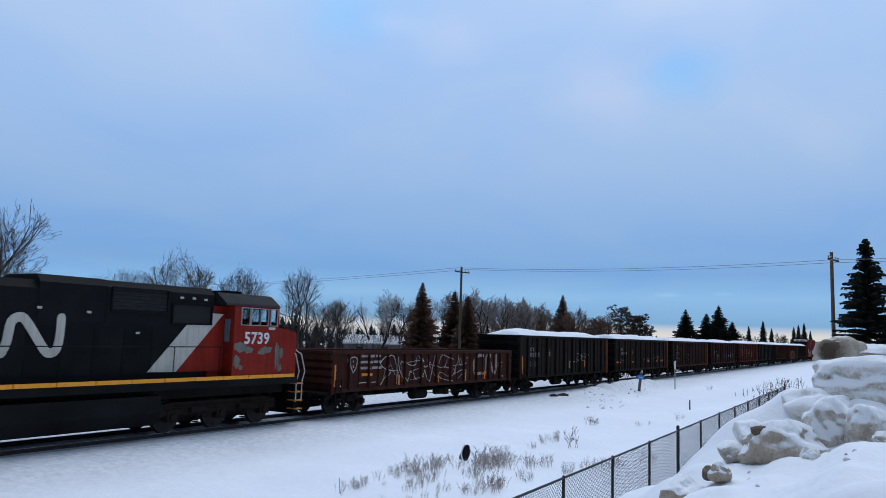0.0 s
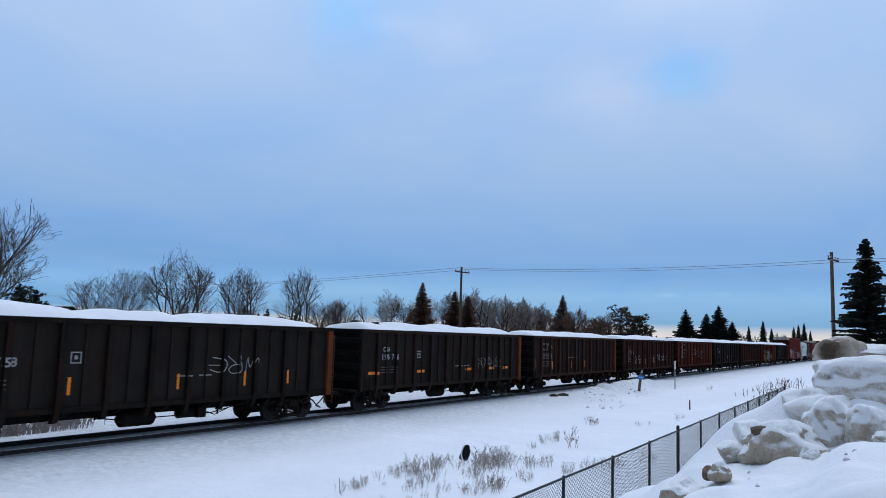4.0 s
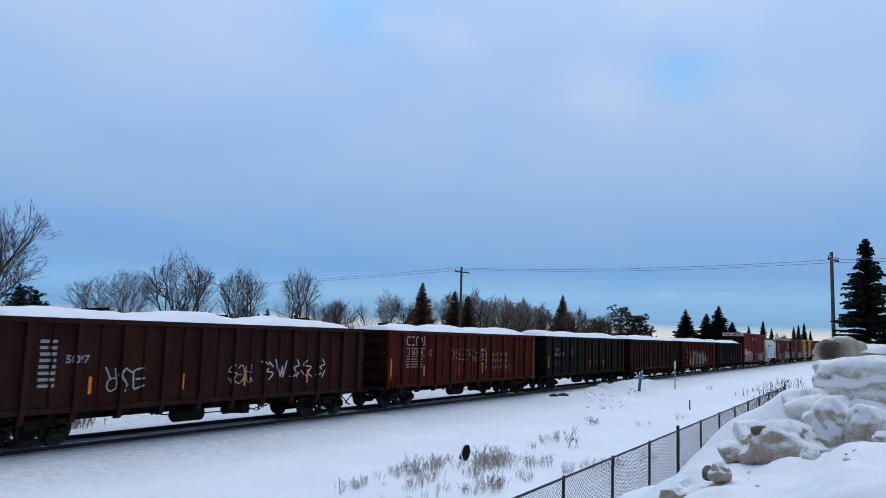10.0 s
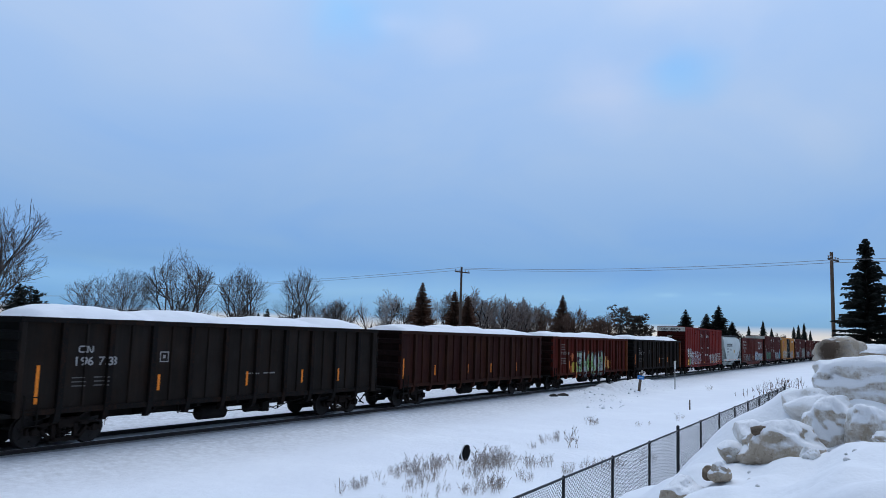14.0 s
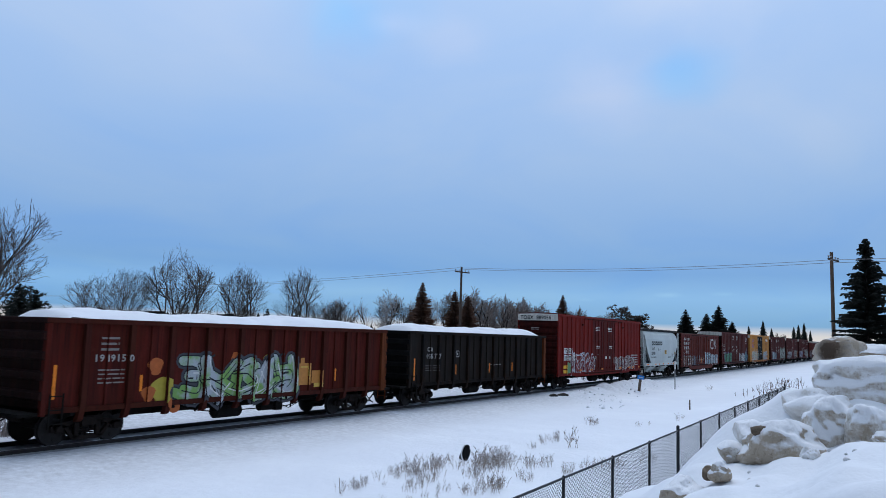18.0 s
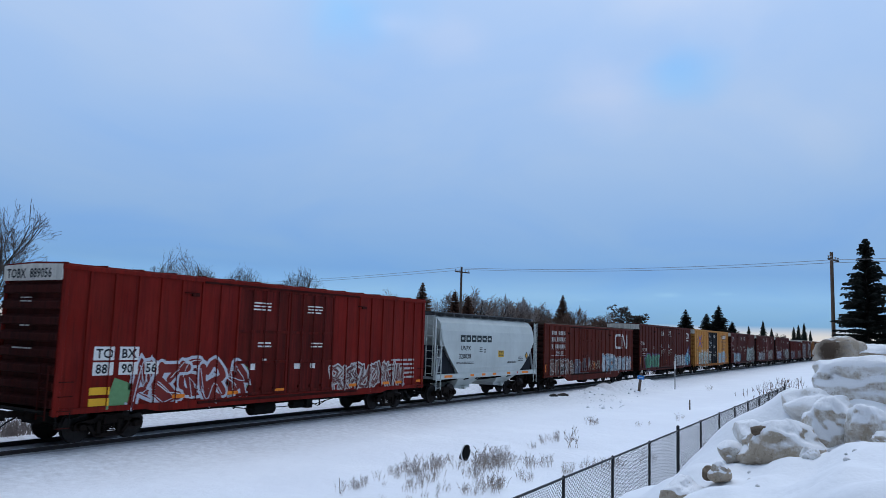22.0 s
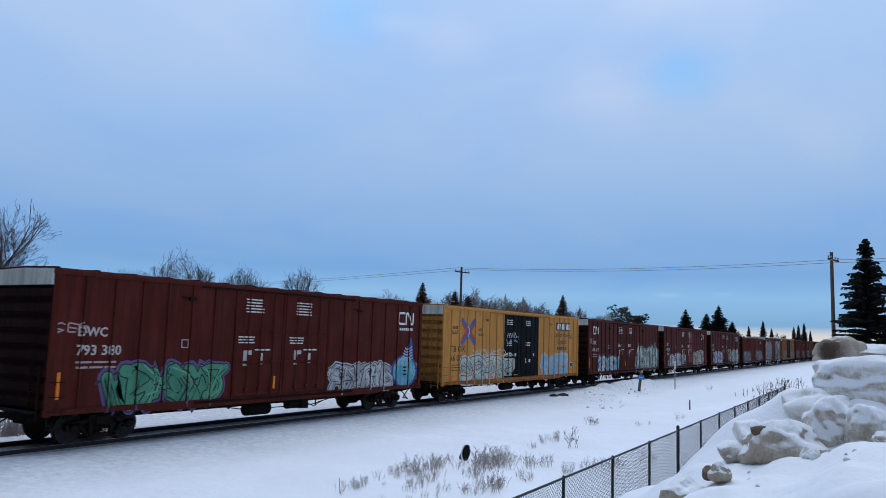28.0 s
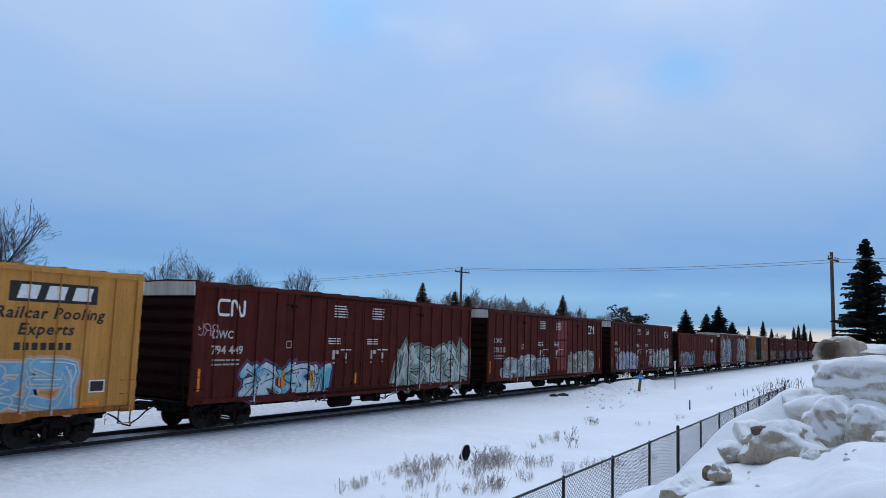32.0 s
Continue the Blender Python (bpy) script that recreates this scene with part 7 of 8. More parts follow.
        m = len(g.v)
        g.v += top + low
        for i in range(4):
            j = (i + 1) % 4
            g.f.append((m + i, m + j, m + 4 + j, m + 4 + i))
        g.f.append((m + 4, m + 5, m + 6, m + 7))
        g.box(c - 0.8, c + 0.8, -0.75, 0.75, 0.62, 0.74)
        g.cyl((c, -0.95, 0.66), (c, 0.95, 0.66), 0.09, n=10)
        part("hopper_outlet", g, grey, car)
    ladder(car, 0.08, 0.50, -HALF + 0.0, 0.70, 2.95, grey)
    ladder(car, length - 0.50, length - 0.08, -HALF + 0.0, 0.70, 4.4, grey)
    end_ladder(car, 0.02, -1.3, -0.9, 1.4, 4.4, grey)
    side = Side(car, -1.532, -1.532, [])
    # the maker's name as plain dark blocks
    for k in range(6):
        x = 2.40 + k * 0.60
        side.mark("emblem", stroke([(x + 0.06, 3.20), (x + 0.06, 3.44), (x + 0.44, 3.44), (x + 0.44, 3.20), (x + 0.06, 3.20)], 0.12), spray((0.012, 0.022, 0.024)), "dark block of a painted name")
    side.mark("car_number", text_polys("UNPX", 0.23, 2.45, 2.70, 1.15), MAT["black"])
    side.mark("car_number", text_polys("320038", 0.25, 2.25, 2.26, 1.15), MAT["black"])
    rng = random.Random(3)
    side.mark("stencil", rows_of_bars(4.5, 2.85, 0.35, 0.3, 3, rng) + rows_of_bars(5.0, 2.75, 0.25, 0.25, 2, rng) + rows_of_bars(1.9, 2.08, 2.0, 0.14, 2, rng), MAT["black"])
    side.mark("placard", [rect(6.75, 7.45, 2.30, 2.68)], spray((0.62, 0.36, 0.02)), "yellow placard with black print")
    side.mark("placard_print", rows_of_bars(6.8, 2.64, 0.6, 0.3, 4, rng), MAT["black"], "", 0.003)
    side.mark("stencil", rows_of_bars(7.9, 2.05, 1.2, 0.14, 2, rng), MAT["black"])
    side.mark("stencil", rows_of_bars(9.35, 2.3, 0.7, 0.3, 3, rng), MAT["black"])
    side.mark("hazard_diamond", [[(10.5, 2.12), (10.74, 2.36), (10.5, 2.60), (10.26, 2.36)]], MAT["black"], "black and yellow diamond plate", 0.02)
    side.mark("hazard_diamond", [[(10.5, 2.20), (10.66, 2.36), (10.5, 2.52), (10.34, 2.36)]], spray((0.6, 0.32, 0.02)), "", 0.024)
    low = Side(car, -HALF + 0.02, -HALF + 0.02, [])
    for x, l in ((0.9, 0.8), (3.6, 0.4), (4.9, 0.4), (6.2, 0.4), (8.0, 0.4), (10.0, 0.9)):
        low.mark("reflector", [rect(x, x + l, 1.30, 1.42)], MAT["orange"], "orange reflective strip on the sill")
    low.mark("reflector", [rect(9.3, 9.45, 1.30, 1.42)], spray((0.5, 0.02, 0.02)))
    underbody(car, length, 1.25, 0.3, False)
    running_gear(car, length, 1.75)
    return car


# ---- the cars in their order ----
locomotive(-114.95)

g0_mat = paint("rust_brown_low_gondola", (0.046, 0.0135, 0.009), (0.03, 0.013, 0.01), 0.5, 0.6, 0.7, rust=1.0)
car, sd = gondola(-112.9, 16.42, g0_mat, "low rust-brown gondola car with white sprayed line graffiti", top=2.68, sill=1.0, posts=11, load=False, drop=0.05)
tag(sd, 11, 3.3, 11.4, 1.12, 2.48, (0.42, 0.41, 0.40), 0.036, 5)
tag(sd, 15, 3.6, 11.2, 1.2, 2.3, (0.34, 0.33, 0.32), 0.026, 4)
chalk = spray((0.50, 0.50, 0.50))
sd.mark("spray_tag", stroke(bend([(1.15, 2.36), (1.45, 2.42), (1.78, 2.34), (1.74, 1.98), (1.48, 1.72), (1.22, 1.98), (1.15, 2.36)], 3), 0.035) + stroke(bend([(1.34, 2.24), (1.54, 2.24), (1.46, 2.1), (1.58, 1.98), (1.36, 1.92)], 3), 0.03), chalk, "sprayed shield outline")
rng = random.Random(2)
sd.mark("stencil", rows_of_bars(2.0, 2.50, 1.6, 0.78, 3, rng, 0.42), spray((0.33, 0.29, 0.27)), "faded white lettering")
sd.mark("reflector", [rect(2.15, 2.75, 1.58, 1.70)], MAT["orange"], "orange reflective strip", 0.004)
sd.mark("stencil", [rect(1.9, 2.5, 1.28, 1.31), rect(2.7, 3.2, 1.28, 1.31)], chalk)
sd.mark("emblem", noodle(12.15, 1.42, 2.6, 0.98, 0.17), paint("flaking_white_emblem", (0.46, 0.40, 0.36), (0.09, 0.022, 0.014), 1.6, 0.5, bare=(0.085, 0.022, 0.014)), "flaking white painted emblem")
sd.mark("stencil", stroke([(15.0, 1.78), (15.5, 1.78), (15.5, 2.0), (15.0, 2.0), (15.0, 1.78)], 0.03), spray((0.3, 0.27, 0.25)))
for x in (13.2, 15.6, 0.75):
    sd.mark("stencil", [[(x + 0.05 * math.cos(k * 0.8), 1.2 + 0.05 * math.sin(k * 0.8)) for k in range(8)]], chalk, "white paint spot")
strips(car, sd, (0.35, 16.2), 1.2, 2.1)
strips(car, sd, (5.0, 8.3, 11.0, 13.4), 1.1, 1.55)

G_SPECS = [
    (G_BLACK, RUST, "black high-sided gondola car heaped with snow, white number and orange strips"),
    (G_GREY, RUST, "sooty grey high-sided gondola car with snow load and rusty end post"),
    (G_BROWN, RUST, "dark brown high-sided gondola car with snow load and rusty end"),
    (G_MAROON, None, "maroon high-sided gondola car with white lettering and snow load"),
    (G_RED, RUST, "faded red high-sided gondola car with snow load and white lettering"),
    (G_BLACK, None, "black high-sided gondola car with snow load and blue end ladder"),
    (G_MAROON, None, "dark maroon high-sided gondola car with snow load"),
    (G_RED, RUST, "faded red high-sided gondola car with colourful graffiti and snow load"),
    (G_BLACK, RUST, "black high-sided gondola car with rusty end post and snow load"),
]
SIDES = []
for i, (m, em, lab) in enumerate(G_SPECS):
    SIDES.append(gondola(47.1 - 17.79 * (8 - i), G_LEN, m, lab, seed=20 + i, end_mat=em))

pale = spray((0.30, 0.29, 0.28))
for i, num in ((0, "196 758"), (1, "196 761"), (5, "196 733"), (8, "196 771")):
    car, sd = SIDES[i]
    sd.mark("emblem", noodle(1.78, 2.66, 0.42, 0.16, 0.045), pale, "small pale painted emblem")
    sd.mark("car_number", text_polys(num, 0.24, 1.62, 2.28, 1.15, 0, 1.05), pale)
    rng = random.Random(i)
    sd.mark("stencil", rows_of_bars(1.6, 1.95, 0.42, 0.35, 3, rng, 0.3) + rows_of_bars(2.3, 1.95, 0.42, 0.35, 3, rng, 0.3), spray((0.09, 0.085, 0.08)))
    sd.mark("stencil", rows_of_bars(8.2, 1.9, 0.7, 0.1, 1, rng, 0.5) + rows_of_bars(9.1, 1.9, 0.6, 0.1, 1, rng, 0.5), spray((0.20, 0.19, 0.18)))
    sd.mark("stencil", stroke([(4.55, 2.35), (4.85, 2.35), (4.85, 2.65), (4.55, 2.65), (4.55, 2.35)], 0.035) + [rect(4.65, 4.75, 2.45, 2.56)], pale, "small stencilled square")
    if i == 1:
        strips(car, sd, (1.0, 4.9, 9.6, 12.2, 14.0), 1.62, 0, flat=True)
    else:
        strips(car, sd, (0.62, ), 1.25, 2.3)
        strips(car, sd, (4.55, 8.3, 11.2, 13.4), 1.45, 1.95)
        strips(car, sd, (G_LEN - 0.15, ), 1.5, 2.4)
for i in (2, 3, 4, 6, 7):
    car, sd = SIDES[i]
    strips(car, sd, (0.40, G_LEN - 0.15), 1.35, 2.3)
    strips(car, sd, (3.2, 6.5, 9.2, 12.5), 1.45, 1.95)
sd = SIDES[2][1]
rng = random.Random(14)
worn = spray((0.17, 0.12, 0.10))
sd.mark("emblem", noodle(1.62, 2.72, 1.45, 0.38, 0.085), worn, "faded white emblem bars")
sd.mark("stencil", [rect(1.5, 3.2, 2.48, 2.51), rect(1.5, 3.2, 2.12, 2.15)], worn)
sd.mark("car_number", text_polys("19 9090", 0.24, 1.62, 2.20, 1.1, 0, 1.05), worn)
sd.mark("stencil", rows_of_bars(1.5, 1.95, 1.4, 0.4, 3, rng, 0.35) + rows_of_bars(5.6, 2.2, 1.6, 0.12, 1, rng, 0.5), worn)
sd = SIDES[3][1]
rng = random.Random(4)
sd.mark("stencil", rows_of_bars(1.62, 3.0, 0.5, 1.4, 8, rng, 0.5), spray((0.30, 0.30, 0.29)), "white painted lettering blocks")
sd.mark("car_number", text_polys("5097", 0.22, 2.4, 2.35, 1.1), pale)
tag(sd, 31, 3.6, 5.0, 1.5, 2.2, (0.36, 0.34, 0.32), 0.05, 3)
tag(sd, 32, 8.4, 9.6, 1.5, 2.2, (0.36, 0.34, 0.32), 0.04, 3)
tag(sd, 33, 9.9, 13.6, 1.62, 2.35, (0.46, 0.46, 0.46), 0.05, 5)
sd = SIDES[4][1]
faded = spray((0.30, 0.25, 0.22))
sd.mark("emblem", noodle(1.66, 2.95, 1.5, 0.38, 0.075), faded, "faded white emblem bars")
sd.mark("stencil", [rect(1.6, 3.2, 2.76, 2.80), rect(1.6, 3.2, 2.40, 2.43)], faded)
sd.mark("car_number", text_polys("196344", 0.24, 1.75, 2.48, 1.15, 0, 1.05), faded)
sd.mark("stencil", rows_of_bars(1.6, 2.30, 1.4, 0.5, 4, rng, 0.35), faded)
sd.mark("stencil", stroke([(3.6, 2.45), (3.85, 2.45), (3.85, 2.7), (3.6, 2.7), (3.6, 2.45)], 0.03), faded)
tag(sd, 45, 5.5, 9.4, 2.1, 2.8, (0.30, 0.26, 0.24), 0.03, 6)
tag(sd, 41, 8.8, 9.6, 1.9, 2.8, (0.36, 0.34, 0.32), 0.05, 1)
for k in range(5):
    x = 9.6 + k * 0.62
    for j, z in enumerate((1.75, 2.1, 2.45)):
        sd.mark("spray_tag", sum((stroke([(x - 0.13 * math.cos(a), z - 0.13 * math.sin(a)), (x + 0.13 * math.cos(a), z + 0.13 * math.sin(a))], 0.03) for a in (0.3, 1.3, 2.4)), []), spray((0.30, 0.26, 0.24)), "small sprayed star")
tag(SIDES[0][1], 43, 9.5, 11.8, 1.9, 2.5, (0.32, 0.31, 0.30), 0.03, 3)
tag(SIDES[1][1], 44, 10.6, 13.2, 1.7, 2.3, (0.28, 0.26, 0.25), 0.03, 4)
sd = SIDES[7][1]
rng = random.Random(8)
sd.mark("stencil", rows_of_bars(1.75, 3.1, 0.6, 0.5, 3, rng, 0.4) + rows_of_bars(1.7, 2.15, 0.9, 0.5, 4, rng, 0.35), spray((0.22, 0.19, 0.17)), "faded white lettering")
sd.mark("car_number", text_polys("1919150", 0.2, 1.55, 2.38, 1.1, 0, 1.1), spray((0.36, 0.34, 0.32)))
for rgb, spots in (((0.42, 0.33, 0.04), ((4.0, 1.45, 0.42), (5.7, 2.30, 0.22), (8.6, 2.3, 0.25))), ((0.42, 0.10, 0.02), ((3.7, 2.2, 0.28), (3.5, 1.35, 0.25), (7.0, 2.45, 0.2), (4.5, 1.0, 0.3)))):
    sd.mark("graffiti", [[(x + r * (1 + 0.2 * math.sin(5 * k + x)) * math.cos(k * 0.42), z + r * math.sin(k * 0.42)) for k in range(15)] for x, z, r in spots], spray(rgb), "sprayed colour patches behind the graffiti")
graffiti(sd, 81, 4.7, 10.0, 0.98, 2.45, (0.40, 0.43, 0.46), (0.20, 0.36, 0.10), BLACK, (0.05, 0.05, 0.06), 5, 0.25, (0.66, 0.66, 0.64))
sd.mark("graffiti", [rect(10.15, 11.0, 1.35, 2.2), rect(11.05, 11.6, 1.4, 1.9), rect(10.3, 10.6, 2.2, 2.4)], spray((0.50, 0.20, 0.04)), "orange sprayed block shapes", 0.006)
sd.mark("graffiti", stroke([(10.3, 1.6), (10.3, 2.05), (10.85, 2.05), (10.85, 1.6)], 0.05) + [rect(11.2, 11.6, 1.25, 1.4)], spray((0.62, 0.40, 0.08)), "yellow lines on the orange shapes", 0.01)

car, sd = boxcar(64.95, 18.7, RED, "tall bright red boxcar with white end band and sprayed graffiti", eave=5.10, top=5.27, cap=CAPW, door_mat=RED_DOOR)
sd.mark("number_plate_field", [rect(1.15, 1.82, 2.42, 2.82), rect(2.0, 2.66, 2.42, 2.82), rect(1.15, 1.82, 1.98, 2.36), rect(2.0, 2.66, 1.98, 2.36), rect(2.9, 3.4, 1.98, 2.36)], MAT["white"], "white squares behind the car number", 0.013)
sd.mark("car_number", text_polys("TO", 0.26, 1.22, 2.49, 1.0) + text_polys("BX", 0.26, 2.06, 2.49, 1.0) + text_polys("88", 0.26, 1.24, 2.04, 1.0) + text_polys("90", 0.26, 2.09, 2.04, 1.0) + text_polys("56", 0.26, 2.94, 2.04, 1.0), MAT["black"], "", 0.016)
rng = random.Random(6)
for x in (7.3, 10.2):
    sd.mark("stencil", rows_of_bars(x, 4.45, 0.9, 0.36, 3, rng), MAT["white"], "white stencilled lettering")
    sd.mark("stencil", rows_of_bars(x + 0.3, 3.0, 0.7, 0.25, 2, rng), MAT["white"])
sd.mark("stencil", [rect(7.3, 7.55, 2.0, 2.25), rect(9.6, 9.95, 2.0, 2.2), rect(10.5, 10.8, 2.0, 2.2), rect(7.9, 8.1, 2.3, 2.4)], MAT["white"])
sd.mark("stencil", rows_of_bars(15.9, 2.3, 2.0, 1.0, 5, rng, 0.45), spray((0.42, 0.40, 0.38)))
graffiti(sd, 101, 2.6, 7.0, 1.0, 2.4, (0.19, 0.022, 0.016), (0.16, 0.015, 0.012), (0.50, 0.52, 0.57), (0.03, 0.035, 0.06), 5, 0.20, (0.60, 0.61, 0.64), 0.20)
sd.mark("graffiti", [[(6.3, 1.4), (6.9, 1.15), (7.3, 1.5), (7.2, 2.1), (6.7, 2.4), (6.2, 1.9)], [(1.6, 0.98), (2.4, 1.0), (2.5, 1.7), (1.9, 1.9)]], spray((0.13, 0.28, 0.12)), "green sprayed shapes", 0.002)
graffiti(sd, 102, 11.9, 17.0, 1.05, 2.2, (0.16, 0.05, 0.045), (0.10, 0.03, 0.03), (0.50, 0.48, 0.46), (0.52, 0.50, 0.47), 8, 0.10, (0.03, 0.02, 0.02), 0.13)
for z in (1.1, 1.42):
    sd.mark("reflector", [rect(1.1, 1.75, z, z + 0.22)], spray((0.80, 0.42, 0.02)), "yellow reflector plate", 0.014)
for x in (4.0, 6.3, 8.6, 13.0, 15.4, 16.4, 18.1):
    sd.mark("reflector", [rect(x, x + 0.5, 1.18, 1.30)], MAT["orange"], "orange reflective strip", 0.016)
eg = Geo()
for poly in text_polys("TOBX  889056", 0.26, 0, 4.76, 0.95):
    eg.face([(-0.046, 1.3 - u, w) for u, w in poly])
part("car_number", eg, MAT["black"], car)
eg = Geo()
for poly in rows_of_bars(-0.5, 4.2, 0.6, 0.2, 2, rng) + rows_of_bars(-0.4, 3.4, 0.5, 0.12, 1, rng) + rows_of_bars(-0.7, 2.75, 1.0, 0.1, 1, rng):
    eg.face([(-0.035, -u, w) for u, w in poly])
part("stencil", eg, spray((0.45, 0.42, 0.4)), car)

hopper(84.75)

car, sd = boxcar(98.0, 18.85, OXIDE, "weathered oxide-red boxcar with plug and sliding doors and white lettering", eave=4.42, top=4.56, doors=((6.25, 8.0), (8.05, 11.0)), belly=True, roof_mat=DUSTY, pitch=0.95)
rng = random.Random(9)
for k, z in enumerate((3.72, 3.30, 2.82)):
    for j in range(8):
        if (j + k) % 9 != 3:
            sd.mark("stencil", [rect(1.35 + j * 0.29, 1.35 + j * 0.29 + 0.21, z, z + 0.26)], spray((0.42, 0.40, 0.38)), "faded white letter blocks")
sd.mark("car_number", text_polys("598130", 0.24, 2.1, 2.40, 1.15), spray((0.42, 0.40, 0.38)))
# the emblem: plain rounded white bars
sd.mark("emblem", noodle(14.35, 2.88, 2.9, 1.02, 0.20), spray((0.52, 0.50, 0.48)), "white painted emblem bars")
graffiti(sd, 111, 1.2, 5.2, 0.98, 2.0, (0.03, 0.018, 0.016), (0.16, 0.07, 0.05), (0.40, 0.37, 0.34), (0.03, 0.02, 0.02), 5, 0.26)
graffiti(sd, 112, 11.4, 13.8, 1.0, 2.3, (0.50, 0.52, 0.53), (0.20, 0.34, 0.44), BLACK, None, 3, 0.24)
for z in (3.24, 2.76, 2.32):
    sd.mark("stencil", [rect(1.3, 3.75, z, z + 0.03)], spray((0.42, 0.40, 0.38)))
graffiti(sd, 115, 5.2, 8.2, 0.98, 2.0, (0.14, 0.15, 0.19), (0.10, 0.05, 0.05), (0.03, 0.03, 0.04), (0.30, 0.29, 0.28), 3, 0.22)
graffiti(sd, 113, 14.0, 18.2, 1.0, 2.05, (0.48, 0.50, 0.50), (0.26, 0.36, 0.42), (0.03, 0.02, 0.05), None, 5, 0.24)
tag(sd, 114, 8.2, 10.6, 1.2, 1.9, (0.30, 0.26, 0.2), 0.05, 6)
strips(car, sd, (0.4, 3.0, 4.9, 9.4, 13.3, 18.3), 1.25, 1.75, 0.12)


def lettered_maroon(u, num, seed, emblem_at=16.9, label="", low_em=False):
    car, sd = boxcar(u, 18.7, MAROON, label, cap=CAPW, doors=((6.75, 9.2), (9.25, 11.8)), pitch=0.97)
    rng = random.Random(seed)
    x = emblem_at
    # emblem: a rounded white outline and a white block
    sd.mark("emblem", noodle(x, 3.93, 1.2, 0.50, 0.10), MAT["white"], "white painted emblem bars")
    if low_em:
        sd.mark("emblem", [rect(x + 0.1 + k * 0.16, x + 0.21 + k * 0.16, 3.62, 3.74) for k in range(7)], MAT["white"], "small white blocks of lettering")
    sd.mark("car_number", text_polys("DWC", 0.26, 0.85, 3.12, 1.0) + text_polys(num, 0.28, 0.85, 2.58, 1.05), spray((0.48, 0.44, 0.40)))
    sd.mark("stencil", rows_of_bars(0.85, 2.4, 1.3, 0.3, 2, rng, 0.4), spray((0.35, 0.31, 0.29)))
    for k in (7.2, 9.8):
        sd.mark("stencil", rows_of_bars(k, 4.55, 0.9, 0.55, 5, rng), MAT["white"], "white stencilled lettering")
        sd.mark("stencil", rows_of_bars(k - 0.3, 3.2, 0.8, 0.3, 3, rng) + rows_of_bars(k + 0.5, 2.75, 0.8, 0.12, 1, rng), MAT["white"])
        sd.mark("stencil", [rect(k, k + 0.18, 2.15, 2.7), rect(k, k + 0.4, 2.55, 2.7), rect(k + 0.8, k + 0.95, 2.2, 2.6)], spray((0.5, 0.46, 0.42)))
    sd.mark("stencil", stroke([(4.5, 2.8), (4.75, 2.8), (4.75, 3.05), (4.5, 3.05), (4.5, 2.8)], 0.035), spray((0.4, 0.36, 0.33)))
    strips(car, sd, (0.4, 18.35), 1.35, 2.1)
    strips(car, sd, (4.2, 8.8, 14.2), 1.3, 1.75)
    return car, sd


car, sd = lettered_maroon(118.75, "793 380", 1, 16.75, "dark maroon boxcar with white end band and green graffiti", True)
graffiti(sd, 201, 1.9, 6.4, 0.92, 2.25, (0.075, 0.27, 0.15), (0.05, 0.20, 0.12), (0.02, 0.03, 0.03), (0.11, 0.07, 0.20), 6, 0.26, (0.16, 0.42, 0.25))
graffiti(sd, 202, 12.1, 16.2, 1.0, 2.1, (0.52, 0.53, 0.53), None, (0.02, 0.02, 0.02), None, 6, 0.25)
# a sprayed round bulb with a striped neck
bulb = [(17.35 + 0.92 * math.cos(k * math.pi / 12), 1.72 + 0.68 * math.sin(k * math.pi / 12)) for k in range(24)]
sd.mark("graffiti", [[(17.35 + 1.10 * (p[0] - 17.35) / 0.92, max(0.98, 1.72 + 0.76 * (p[1] - 1.72) / 0.68)) for p in bulb], [(17.0, 2.2), (18.05, 2.2), (17.98, 3.0), (17.80, 3.35), (17.62, 2.95)]], spray((0.03, 0.07, 0.26)), "dark blue sprayed bulb outline", 0.008)
sd.mark("graffiti", [bulb], mottled((0.10, 0.32, 0.40), (0.22, 0.45, 0.50)), "turquoise sprayed bulb", 0.012)
sd.mark("graffiti", sum((stroke(bend([(17.10 + 0.06 * k, 2.30 + 0.13 * k), (17.5, 2.22 + 0.13 * k), (17.98 - 0.02 * k, 2.34 + 0.13 * k)], 3), 0.055) for k in range(5)), []), spray((0.40, 0.46, 0.50)), "pale stripes on the bulb's neck", 0.012)
sd.mark("graffiti", sum((stroke([(17.35 + q, 1.15), (17.35 + 1.25 * q, 1.7), (17.35 + q, 2.25)], 0.035) for q in (-0.6, -0.3, 0.0, 0.3, 0.6)), []), spray((0.05, 0.16, 0.24)), "dark ribs on the bulb", 0.015)
sd.mark("stencil", rows_of_bars(17.2, 1.95, 0.3, 0.5, 3, random.Random(5)), BLACKP, "", 0.018)
tag(sd, 204, 0.1, 1.2, 3.2, 3.5, (0.36, 0.26, 0.24), 0.04, 3)

car, sd = boxcar(139.4, 18.7, YELLOW, "yellow boxcar with black double doors, graffiti and black lettering", cap=CAPW, door_mat=BLACKP, doors=((6.85, 9.3), (9.35, 11.8)), pitch=0.86, roof_mat=YELLOW, sill_mat=paint("rust_streaked_yellow_sill", (0.36, 0.13, 0.035), (0.10, 0.035, 0.015), 0.9, 0.7, 0.7, rust=1.0))
ink = spray((0.02, 0.018, 0.016))
